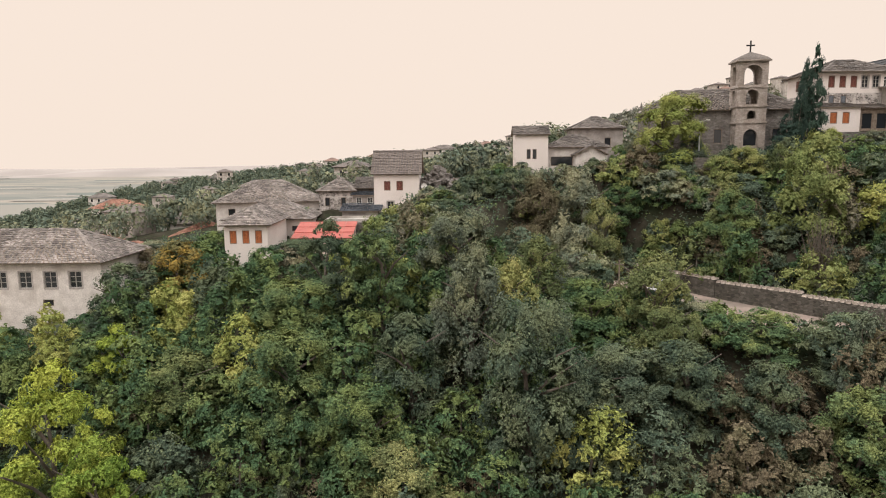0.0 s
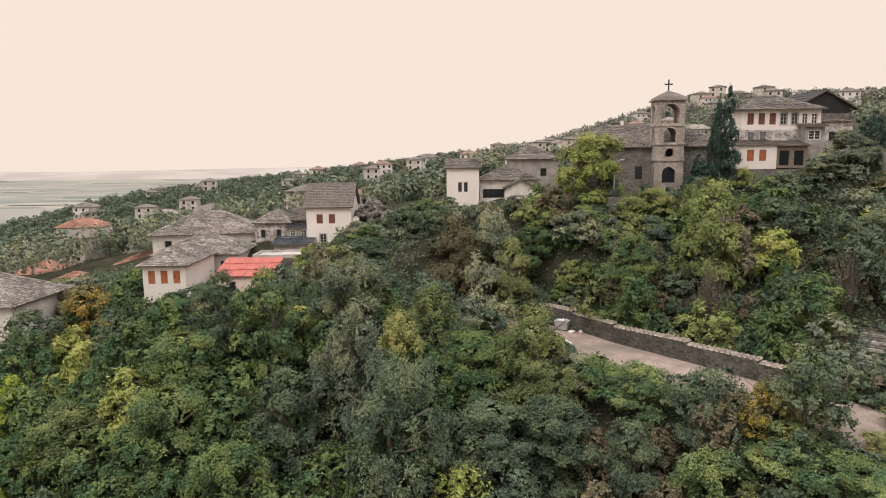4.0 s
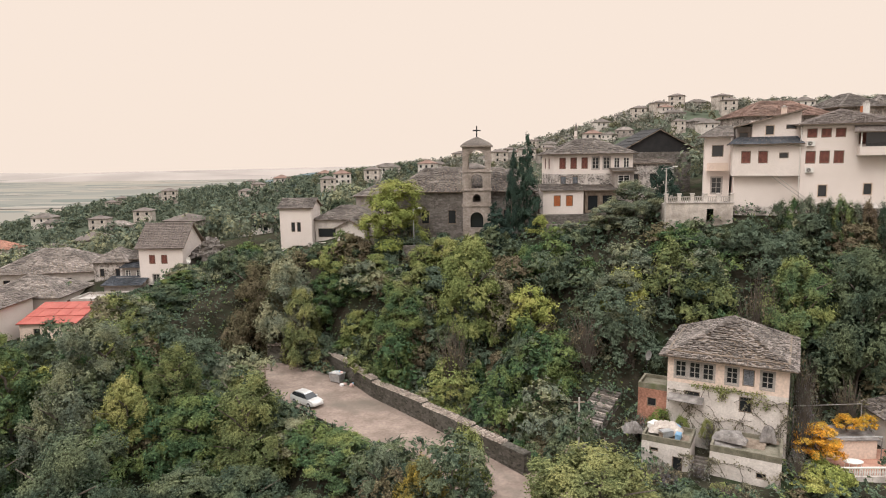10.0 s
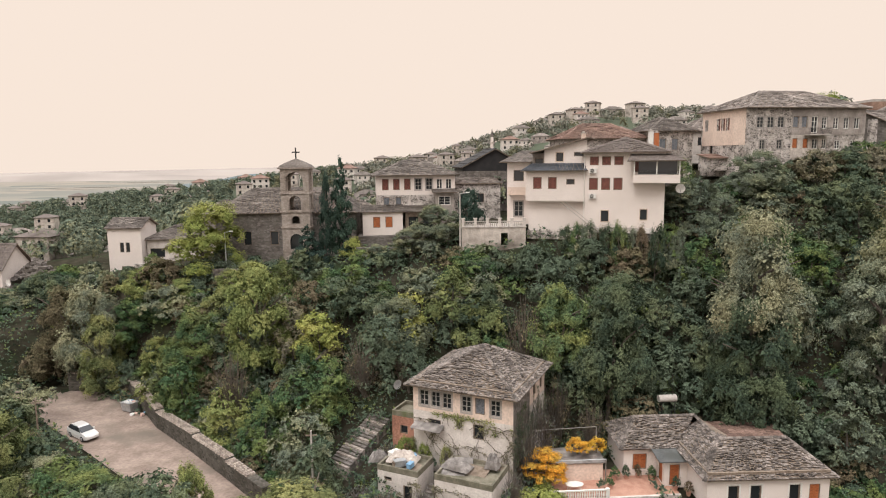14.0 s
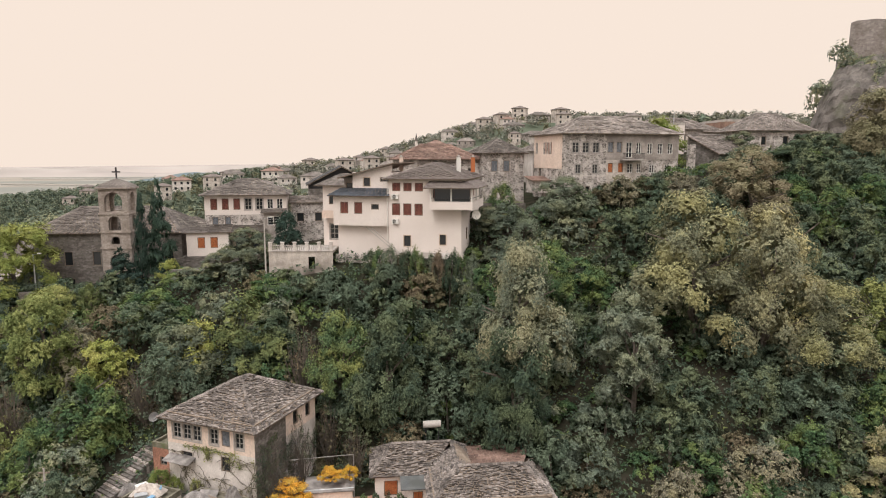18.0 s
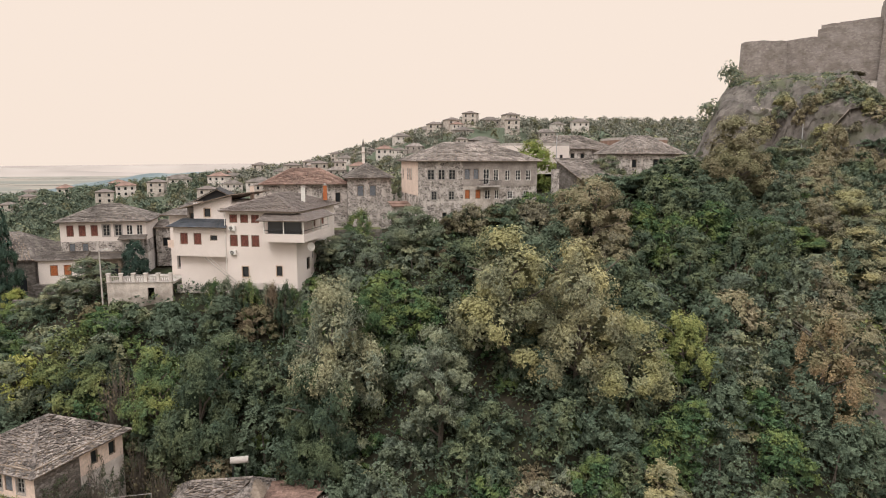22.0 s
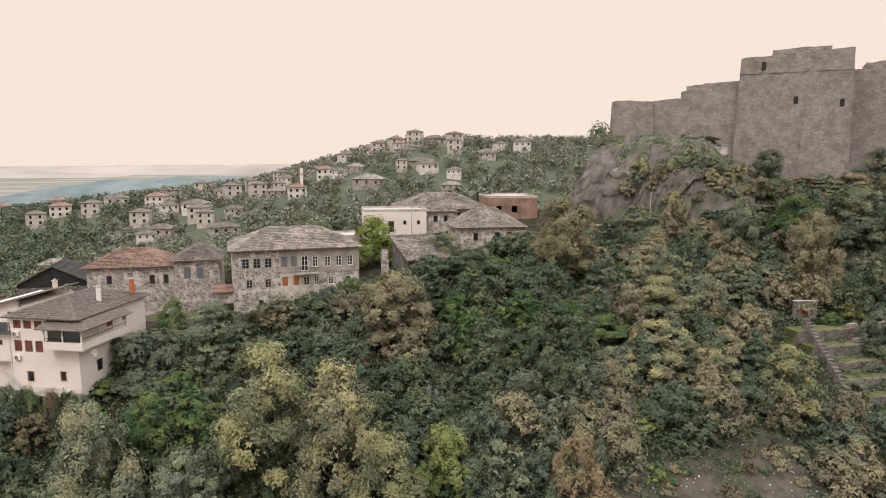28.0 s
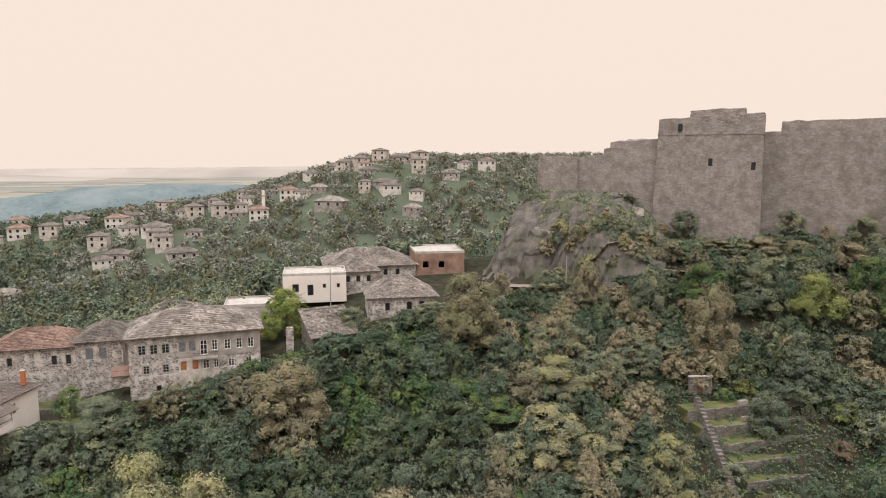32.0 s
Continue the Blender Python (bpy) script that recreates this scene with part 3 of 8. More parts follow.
# ---- buildings ----
def panel(geo, W, z0, z1, t, openings, S):
    """A wall W long from z0 to z1, t thick, outward -y, with real openings (u, v, w, h)."""
    us = sorted({0, W} | {u for o in openings for u in (o[0], o[0] + o[2]) if 0 < u < W})
    vs = sorted({z0, z1} | {v for o in openings for v in (o[1], o[1] + o[3]) if z0 < v < z1})
    solid, known = {}, {}
    for i in range(len(us) - 1):
        for j in range(len(vs) - 1):
            cu, cv = (us[i] + us[i + 1]) / 2, (vs[j] + vs[j + 1]) / 2
            solid[i, j] = not any(o[0] < cu < o[0] + o[2] and o[1] < cv < o[1] + o[3] for o in openings)
    for (i, j), s in solid.items():
        if not s:
            continue
        a, b, c, d = us[i], us[i + 1], vs[j], vs[j + 1]
        ids = []
        for p in ((a, 0, c), (b, 0, c), (b, 0, d), (a, 0, d), (a, t, c), (b, t, c), (b, t, d), (a, t, d)):
            if p not in known:
                known[p] = len(geo.v)
                geo.v.append(tuple(S @ Vector(p)))
            ids.append(known[p])
        fs = [(0, 1, 2, 3), (5, 4, 7, 6)]
        for (ni, nj), f in (((i - 1, j), (4, 0, 3, 7)), ((i + 1, j), (1, 5, 6, 2)), ((i, j - 1), (4, 5, 1, 0)), ((i, j + 1), (3, 2, 6, 7))):
            if not solid.get((ni, nj), False):
                fs.append(f)
        geo.f += [[ids[k] for k in f] for f in fs]


def courses(geo, a, b, c, d, depth=0.45, width=0.6, thick=0.07, jit=0.08, rnd=None, sink=None):
    """Overlapping slabs on the roof plane a-b (eave) to d-c (top)."""
    rnd = rnd or random
    a, b, c, d = Vector(a), Vector(b), Vector(c), Vector(d)
    n = max(1, round(((d + c) / 2 - (a + b) / 2).length / depth))
    up = (b - a).cross(((d + c) / 2 - (a + b) / 2)).normalized()
    for k in range(n):
        l0, r0 = a.lerp(d, k / n), b.lerp(c, k / n)
        l1, r1 = a.lerp(d, min(1, (k + 1.15) / n)), b.lerp(c, min(1, (k + 1.15) / n))
        m = max(1, round((r0 - l0).length / width))
        cuts = [0] + sorted((i + rnd.uniform(-0.25, 0.25)) / m for i in range(1, m)) + [1]
        for i in range(m):
            s, e = cuts[i], cuts[i + 1]
            drop = rnd.uniform(-jit, jit)
            slope = (l1 - l0) * (drop / depth) if k else Vector()
            h0, h1 = up * (thick + rnd.uniform(0, jit * 0.7)), up * (thick * 0.25 + rnd.uniform(0, 0.015))
            g = (r0 - l0) * 0.004
            p = [l0.lerp(r0, s) + slope + g, l0.lerp(r0, e) + slope - g, l1.lerp(r1, e) - g, l1.lerp(r1, s) + g]
            top = [p[0] + h0, p[1] + h0, p[2] + h1, p[3] + h1]
            vs = [tuple(q) for q in top] + [tuple(p[0]), tuple(p[1])]
            fs = [(0, 1, 2, 3), (4, 5, 1, 0), (4, 0, 3), (1, 5, 2)]
            if sink is not None:
                sink.append((vs, fs))
            else:
                geo.add(vs, fs)


def ridge_line(geo, p, q, r=0.14, step=0.5):
    p, q = Vector(p), Vector(q)
    n = max(1, int((q - p).length / step))
    for i in range(n):
        a, b = p.lerp(q, i / n), p.lerp(q, (i + 1.05) / n)
        d = (b - a).normalized()
        s = d.cross(Vector((0, 0, 1))).normalized() * (r * 1.5)
        u = Vector((0, 0, r + random.uniform(0, 0.04)))
        geo.add([tuple(a - s), tuple(a + s), tuple(b + s), tuple(b - s), tuple(a + u), tuple(b + u)], [(0, 4, 5, 3), (4, 1, 2, 5), (0, 1, 4), (3, 5, 2)])


def window(parent, S, o):
    """kinds: s brown shutters, o orange, b grey-blue, w white frame, g grey frame, d dark, t trimmed, n bare opening."""
    u, v, w, h, kind = o
    if kind == 'n':
        return
    fr = Geo()
    fm = {'w': M_FRAMEW, 'g': M_FRAME, 't': M_TRIM}.get(kind, M_WOOD)
    e = 0.09
    y0, y1 = (-0.05, 0.12) if kind == 't' else (0.06, 0.16)
    for bx in ((u, v, u + w, v + e), (u, v + h - e, u + w, v + h), (u, v + e, u + e, v + h - e), (u + w - e, v + e, u + w, v + h - e)):
        fr.box(bx[0], y0, bx[1], bx[2], y1, bx[3], S)
    if kind in 'wg':
        fr.box(u + w / 2 - 0.04, 0.08, v + e, u + w / 2 + 0.04, 0.15, v + h - e, S)
        for q in (0.36, 0.68):
            fr.box(u + e, 0.09, v + h * q - 0.025, u + w / 2 - 0.04, 0.14, v + h * q + 0.025, S)
            fr.box(u + w / 2 + 0.04, 0.09, v + h * q - 0.025, u + w - e, 0.14, v + h * q + 0.025, S)
    f = part("window", fr, fm, parent)
    part("pane", Geo().box(u + e, 0.17, v + e, u + w - e, 0.19, v + h - e, S), M_GLASS, f)
    if kind == 'g':
        sr = Geo()
        for bx in ((u - 0.14, v - 0.16, u + w + 0.14, v), (u - 0.14, v + h, u + w + 0.14, v + h + 0.12), (u - 0.14, v, u, v + h), (u + w, v, u + w + 0.14, v + h)):
            sr.box(bx[0], -0.035, bx[1], bx[2], 0.02, bx[3], S)
        part("surround", sr, M_SILL, f)
    if kind in 'sob':
        sm = {'s': M_SHUT, 'o': M_SHUTO, 'b': M_SHUTG}[kind]
        for k in range(2):
            a = u + e + k * (w / 2 - e / 2)
            sh = Geo()
            ww = w / 2 - e * 0.7
            sh.box(a, 0.08, v + e, a + 0.06, 0.12, v + h - e, S).box(a + ww - 0.06, 0.08, v + e, a + ww, 0.12, v + h - e, S)
            n = int(h / 0.16)
            for i in range(n):
                zz = v + e + (h - 2 * e) * i / n
                sh.box(a + 0.06, 0.09, zz, a + ww - 0.06, 0.115, zz + (h - 2 * e) / n * 0.8, S)
            part("shutter", sh, sm, f)


def house(name, label, x, y, z, rz, W, D, H, roof='hip', rh=2.5, over=0.5, wall=None, bands=None, tiles=None, wins=(), cat="house", slab=(0.38, 0.5), thick=0.4, group="", ridge=None):
    """wins: (side, u, v, w, h, kind). The front runs W along x from the front-left corner; ridge: (start, end) shares of W on a hip."""
    m = pose(x, y, z, 0, 0, rz)
    root = thing(name, m, label, cat, group)
    bands = bands or ((0, H, wall),)
    sides = {'f': (pose(0, 0, 0), W), 'b': (pose(W, D, 0, 0, 0, 180), W), 'r': (pose(W, thick, 0, 0, 0, 90), D - 2 * thick), 'l': (pose(0, D - thick, 0, 0, 0, -90), D - 2 * thick)}
    for s, (S, L) in sides.items():
        ops = [w[1:6] for w in wins if w[0] == s]
        for z0, z1, bm_ in bands:
            g = Geo()
            panel(g, L, z0, z1, thick, [o[:4] for o in ops], S)
            part("wall", g, bm_, root)
        for o in ops:
            window(root, S, o)
    part("upper_floor", Geo().box(thick + 0.01, thick + 0.01, H - 0.3, W - thick - 0.01, D - thick - 0.01, H - 0.15), M_WOOD, root)
    tiles = tiles or M_SLATE
    o, e = over, H + 0.02
    slates, deck, sheets = Geo(), Geo(), []
    A, B, C, E = (-o, -o, e), (W + o, -o, e), (W + o, D + o, e), (-o, D + o, e)
    t = e + rh
    if roof == 'hip':
        if W >= D:
            k = (ridge or (min(0.48, D / W * 0.5), 1 - min(0.48, D / W * 0.5)))
            P, Q = (W * k[0], D / 2, t), (W * k[1], D / 2, t)
            planes = [(A, B, Q, P), (C, E, P, Q), (B, C, Q, Q), (E, A, P, P)]
        else:
            k = (ridge or (W / D * 0.5, 1 - W / D * 0.5))
            P, Q = (W / 2, D * k[0], t), (W / 2, D * k[1], t)
            planes = [(A, B, P, P), (B, C, Q, P), (C, E, Q, Q), (E, A, P, Q)]
        lines = [(P, Q), (A, P), (B, Q if W >= D else P), (C, Q), (E, P if W >= D else Q)]
    elif roof == 'gx':
        P, Q = (-o, D / 2, t), (W + o, D / 2, t)
        planes, lines = [(A, B, Q, P), (C, E, P, Q)], [(P, Q)]
    elif roof == 'gy':
        P, Q = (W / 2, -o, t), (W / 2, D + o, t)
        planes, lines = [(E, A, P, Q), (B, C, Q, P)], [(P, Q)]
    elif roof == 'shed':
        P, Q = (-o, D + o, t), (W + o, D + o, t)
        planes, lines = [(A, B, Q, P)], []
    else:
        planes, lines = [], []
        g = Geo().box(0, 0, H, W, D, H + 0.2)
        for bx in ((0, 0, W, 0.2), (0, D - 0.2, W, D), (0, 0.2, 0.2, D - 0.2), (W - 0.2, 0.2, W, D - 0.2)):
            g.box(bx[0], bx[1], H + 0.2, bx[2], bx[3], H + 0.55)
        part("flat_roof", g, tiles, root)
    for p in planes:
        q = []
        for v in p:
            if tuple(v) not in q:
                q.append(tuple(v))
        deck.sheet(q, 0.1)
        courses(slates, *p, depth=slab[0], width=slab[1], sink=sheets)
    if len(sheets) > 80:
        for vs, fs in sheets:
            slates.add(vs, fs)
    for p, q in lines:
        ridge_line(slates, p, q)
    if planes:
        rf = part("roof", deck, M_WOOD, root)
        if slates.v:
            part("roof_covering" if len(sheets) > 80 else "ridge_cap", slates, tiles, rf)
        if len(sheets) <= 80:
            for vs, fs in sheets:
                part("roof_sheet", Geo().add(vs, fs), tiles, rf)
    if roof in ('gx', 'gy', 'shed'):
        if roof == 'gx':
            for xx in (0, W - thick):
                g = Geo().add([(xx, 0, H), (xx, D, H), (xx, D / 2, t - 0.1), (xx + thick, 0, H), (xx + thick, D, H), (xx + thick, D / 2, t - 0.1)], [(0, 2, 1), (3, 4, 5), (0, 3, 5, 2), (1, 2, 5, 4)])
                part("gable", g, bands[-1][2], root)
        elif roof == 'gy':
            for yy in (0, D - thick):
                g = Geo().add([(0, yy, H), (W, yy, H), (W / 2, yy, t - 0.1), (0, yy + thick, H), (W, yy + thick, H), (W / 2, yy + thick, t - 0.1)], [(0, 1, 2), (3, 5, 4), (0, 2, 5, 3), (1, 4, 5, 2)])
                part("gable", g, bands[-1][2], root)
        else:
            for xx in (0, W - thick):
                g = Geo().add([(xx, 0, H), (xx, D, H), (xx, D, t - 0.1), (xx + thick, 0, H), (xx + thick, D, H), (xx + thick, D, t - 0.1)], [(0, 2, 1), (3, 4, 5), (0, 3, 5, 2), (1, 2, 5, 4)])
                part("gable", g, bands[-1][2], root)
            part("wall", Geo().box(thick, D - thick, H, W - thick, D, t - 0.12), bands[-1][2], root)
    return root


def row(side, u0, step, n, v, w, h, kind):
    return [(side, u0 + step * i, v, w, h, kind) for i in range(n)]


def chimney(x, y, z, h, material, label, w=0.6):
    root = thing("chimney", pose(x, y, z), label, "chimney", "chimneys")
    part("shaft", Geo().box(-w / 2, -w / 2, 0, w / 2, w / 2, h), material, root)
    part("cap", Geo().box(-w / 2 - 0.08, -w / 2 - 0.08, h, w / 2 + 0.08, w / 2 + 0.08, h + 0.1).box(-w / 4, -w / 4, h + 0.1, w / 4, w / 4, h + 0.3), M_CONC, root)
    return root


# church and its bell tower
house("church", "dark stone church with a grey slab roof behind its bell tower", 31.5, 101.5, 18.8, -3, 22, 13, 9.3, 'hip', 3.6, 0.5, M_STONED, tiles=M_SLATED, cat="church",
      wins=[('f', 4.3, 4.3, 1.3, 2.2, 'd'), ('f', 8.5, 4.3, 1.3, 2.2, 'd'), ('f', 1.5, 5.2, 0.8, 1.2, 'd'), ('f', 17.2, 4.3, 1.3, 2.2, 'd'), ('f', 19.4, 4.3, 1.3, 2.2, 'd'), ('f', 4.5, 0.0, 1.2, 2.3, 'd')], slab=(0.4, 0.6), ridge=(0.2, 0.78))


def arch_outline(w, h, n=10):
    """Half-open outline of a round-headed opening, from the lower left over the top to the lower right."""
    r = w / 2
    return [(-r, 0), (-r, h - r)] + [(-r * math.cos(math.pi * i / n), h - r + r * math.sin(math.pi * i / n)) for i in range(1, n)] + [(r, h - r), (r, 0)]


def arched_wall(geo, W, z0, z1, t, cx, sill, w, h, S):
    """Wall W long with one round-headed opening through it."""
    pts = [(cx + p[0], z0 + sill + p[1]) for p in arch_outline(w, h)]
    n = len(pts)
    panel(geo, W, z0, z0 + sill, t, [], S) if sill > 0.01 else None
    outer = []
    for i, (px_, pz_) in enumerate(pts):
        if i <= 1:
            outer.append((0, pz_))
        elif i >= n - 2:
            outer.append((W, pz_))
        else:
            k = (i - 1) / (n - 3)
            outer.append((W * k, z1))
    outer[1], outer[-2] = (0, z1), (W, z1)
    vs = []
    for yy in (0, t):
        vs += [tuple(S @ Vector((p[0], yy, p[1]))) for p in pts] + [tuple(S @ Vector((p[0], yy, p[1]))) for p in outer]
    fs = []
    for i in range(n - 1):
        fs += [(i, i + 1, n + i + 1, n + i), (2 * n + i + 1, 2 * n + i, 3 * n + i, 3 * n + i + 1), (i + 1, i, 2 * n + i, 2 * n + i + 1), (n + i, n + i + 1, 3 * n + i + 1, 3 * n + i)]
    geo.add(vs, fs)


def bell_tower(x, y, z, rz):
    root = thing("bell_tower", pose(x, y, z, 0, 0, rz), "pale grey stone bell tower with open arches and an iron cross", "bell tower")
    W, D, t = 4.3, 3.4, 0.55
    sides = {'f': (pose(0, 0, 0), W), 'b': (pose(W, D, 0, 0, 0, 180), W), 'r': (pose(W, t, 0, 0, 0, 90), D - 2 * t), 'l': (pose(0, D - t, 0, 0, 0, -90), D - 2 * t)}
    tiers = ((0.0, 7.2), (7.2, 9.6), (9.6, 12.4), (12.4, 16.2))
    for k, (z0, z1) in enumerate(tiers):
        for s, (S, L) in sides.items():
            g = Geo()
            if k == 0 and s == 'f':
                panel(g, L, z0, 3.6, t, [(L / 2 - 0.35, 2.0, 0.7, 1.1)], S)
                arched_wall(g, L, 3.6, z1, t, L / 2, 0.2, 2.0, 2.4, S)
            elif k == 1 and s in 'fb':
                arched_wall(g, L, z0, z1, t, L / 2, 0.55, 1.2, 1.2, S)
            elif k == 2:
                arched_wall(g, L, z0, z1, t, L / 2, 0.25, 1.8 if s in 'fb' else 1.2, 2.2, S)
            elif k == 3:
                arched_wall(g, L, z0, z1, t, L / 2, 0.3, 2.6 if s in 'fb' else 1.6, 2.9, S)
            else:
                panel(g, L, z0, z1, t, [], S)
            part("tier_wall", g, M_STONET, root)
        c = 0.14 if k < 3 else 0.3
        part("cornice", Geo().box(-c, -c, z1 - 0.12, W + c, D + c, z1 + 0.12), M_STONET, root)
    # rings round the arches
    for cx, zz, w, h in ((W / 2, 3.8, 2.0, 2.4), (W / 2, 9.85, 1.8, 2.2), (W / 2, 12.7, 2.6, 2.9), (W / 2, 7.75, 1.2, 1.2)):
        g = Geo()
        pin, pout = arch_outline(w, h), arch_outline(w + 0.36, h + 0.18)
        n = len(pin)
        vs = [(cx + p[0], -0.07, zz + p[1]) for p in pin + pout] + [(cx + p[0], 0.0, zz + p[1]) for p in pin + pout]
        fs = []
        for i in range(n - 1):
            fs += [(i + 1, i, n + i, n + i + 1), (n + i + 1, n + i, 3 * n + i, 3 * n + i + 1), (i, i + 1, 2 * n + i + 1, 2 * n + i)]
        part("arch_ring", g.add(vs, fs), M_STONET, root)
    part("dark_glazing", Geo().box(W / 2 - 1.0, 0.45, 3.8, W / 2 + 1.0, 0.5, 6.2), M_GLASS, root)
    for zf in (9.5, 12.3):
        part("belfry_floor", Geo().box(t, t, zf, W - t, D - t, zf + 0.2), M_STONET, root)
    # low domed roof
    g = Geo()
    steps = 5
    rings = []
    for i in range(steps + 1):
        a = i / steps
        s = max(0.03, 1 - a ** 1.15)
        rings.append([(W / 2 + sx * (W / 2 + 0.25) * s, D / 2 + sy * (D / 2 + 0.25) * s, 16.3 + 1.35 * a ** 0.8) for sx, sy in ((-1, -1), (1, -1), (1, 1), (-1, 1))])
    vs = [p for r in rings for p in r]
    fs = [(4 * i + j, 4 * i + (j + 1) % 4, 4 * i + 4 + (j + 1) % 4, 4 * i + 4 + j) for i in range(steps) for j in range(4)]
    part("dome", g.add(vs, fs), M_SLATED, root)
    cr = Geo().box(W / 2 - 0.09, D / 2 - 0.09, 17.4, W / 2 + 0.09, D / 2 + 0.09, 19.3).box(W / 2 - 0.6, D / 2 - 0.08, 18.5, W / 2 + 0.6, D / 2 + 0.08, 18.7)
    part("cross", cr, M_IRON, root, "dark iron cross")
    return root


bell_tower(42.3, 98.7, 18.9, -4)
house("church_house", "small white tower house with paired arched windows and a grey roof", 10.6, 111.4, 16.4, -2, 5.6, 6.5, 8.7, 'gx', 1.5, 0.4, M_WHITE, tiles=M_SLATED,
      wins=[('f', 1.95, 4.6, 0.7, 1.7, 'd'), ('f', 2.95, 4.6, 0.7, 1.7, 'd'), ('f', 2.0, 0.4, 1.9, 1.8, 'd'), ('l', 1.5, 4, 0.8, 1.4, 'd')], slab=(0.4, 0.6))
house("church_house_annex", "low white annex with a grey slab hip roof", 16.4, 113.0, 16.6, -2, 10.2, 8.0, 6.3, 'hip', 2.2, 0.5, M_OLDWHITE, tiles=M_SLATED,
      wins=[('f', 0.5, 3.2, 3.8, 1.6, 'd'), ('f', 6.2, 2.9, 1.5, 1.7, 'd')], slab=(0.4, 0.6))
house("porch_wing", "white porch wing with a small gabled slab roof", 20.6, 109.6, 16.8, -2, 5.0, 3.4, 4.8, 'gy', 1.5, 0.4, M_OLDWHITE, tiles=M_SLATED, wins=[('f', 1.4, 1.6, 1.8, 2.0, 'd')], slab=(0.4, 0.6))
house("grey_hip_house", "pale house with a hipped roof beside the church", 22.5, 121.5, 19.0, 0, 9.0, 8, 7.5, 'hip', 2.3, 0.5, M_GREYR, tiles=M_SLATED, wins=[('f', 5.6, 4.3, 1.2, 1.5, 'd')], slab=(0.5, 0.7))

# two-storey house with red shutters
house("shuttered_house", "white two-storey house with red-brown shutters and a slab hip roof", 56.7, 102.2, 25.3, 3, 12.6, 9.5, 8.4, 'hip', 2.4, 0.7, bands=((0, 3.2, M_OLDWHITE), (3.2, 5.3, M_STONE), (5.3, 8.4, M_WHITE)), tiles=M_SLATED,
      wins=row('f', 0.9, 1.75, 3, 6.1, 1.05, 1.8, 's') + row('f', 6.15, 1.75, 2, 6.1, 1.05, 1.8, 'g') + row('f', 9.6, 1.5, 2, 6.2, 0.95, 1.6, 'w') + [('f', 1.1, 3.5, 0.95, 1.5, 'b'), ('f', 3.0, 3.5, 0.95, 1.5, 'b'), ('l', 2, 6.1, 1.0, 1.7, 's'), ('l', 5, 6.1, 1.0, 1.7, 's')], slab=(0.45, 0.65))
house("lower_wing", "low white wing with two orange shutters and a lean-to roof", 54.6, 98.6, 24.6, 3, 6.2, 3.4, 3.6, 'shed', 0.9, 0.3, M_WHITE, tiles=M_SLATED, wins=row('f', 1.6, 1.9, 2, 1.2, 1.1, 1.7, 'o'), slab=(0.45, 0.65))
house("porch_shed", "dark timber porch shed with a slab roof", 61.2, 99.8, 24.7, 3, 4.8, 2.2, 3.4, 'shed', 0.8, 0.4, M_WOOD, tiles=M_SLATED, wins=[('f', 0.4, 0.3, 1.7, 2.4, 'd'), ('f', 2.7, 0.3, 1.7, 2.4, 'd')], slab=(0.45, 0.65))
house("balcony_wing", "grey wing with a small slab canopy", 66.0, 100.9, 25.4, 3, 3.0, 1.4, 5.6, 'shed', 0.5, 0.5, M_GREYR, tiles=M_SLATED, wins=[('f', 0.5, 3.6, 1.9, 1.4, 'w')], slab=(0.45, 0.65))
house("slab_roof_cottage", "low stone cottage with a sagging slab roof near the cypresses", 49.6, 106.0, 22.5, 12, 9.0, 8.5, 4.4, 'hip', 2.6, 0.6, M_STONED, tiles=M_SLATE, wins=[('f', 5, 0.6, 1.6, 2.2, 's')], slab=(0.45, 0.65))

# house with a black sheet roof; black gable front stands for its shaded interior
house("black_roof_house", "old house under a black sheet roof, its dark open gable painted black", 72.0, 117.0, 26.0, 5, 12.0, 9.0, 8.6, 'gy', 3.4, 0.5, bands=((0, 8.0, M_STONED), (8.0, 8.6, M_BLACK)), tiles=M_BLACK, wins=[('f', 2, 5.0, 1.2, 1.6, 'd'), ('f', 6, 5.0, 1.2, 1.6, 'd')], slab=(1.6, 2.2))
house("ruined_link", "roofless stone ruin with wooden posts", 69.5, 107.5, 25.5, 4, 8.0, 6.0, 6.6, 'shed', 0.8, 0.3, M_STONE, tiles=M_SLATE, wins=[('f', 1, 3.4, 1.2, 1.5, 'd'), ('f', 4, 3.4, 1.2, 1.5, 'd')], slab=(0.5, 0.7))


def volume(root, x0, y0, z0, W, D, H, material, wins=(), t=0.3, lid=True):
    sides = {'f': (pose(x0, y0, 0), W), 'b': (pose(x0 + W, y0 + D, 0, 0, 0, 180), W), 'r': (pose(x0 + W, y0 + t, 0, 0, 0, 90), D - 2 * t), 'l': (pose(x0, y0 + D - t, 0, 0, 0, -90), D - 2 * t)}
    for s, (S, L) in sides.items():
        ops = [w[1:6] for w in wins if w[0] == s]
        g = Geo()
        panel(g, L, z0, z0 + H, t, [o[:4] for o in ops], S)
        part("wall", g, material, root)
        for o in ops:
            window(root, S, o)
    if lid:
        part("ceiling_slab", Geo().box(x0 + 0.01, y0 + 0.01, z0 + H, x0 + W - 0.01, y0 + D - 0.01, z0 + H + 0.12), material, root)
        part("floor_slab", Geo().box(x0 + 0.01, y0 + 0.01, z0 - 0.12, x0 + W - 0.01, y0 + D - 0.01, z0), material, root)


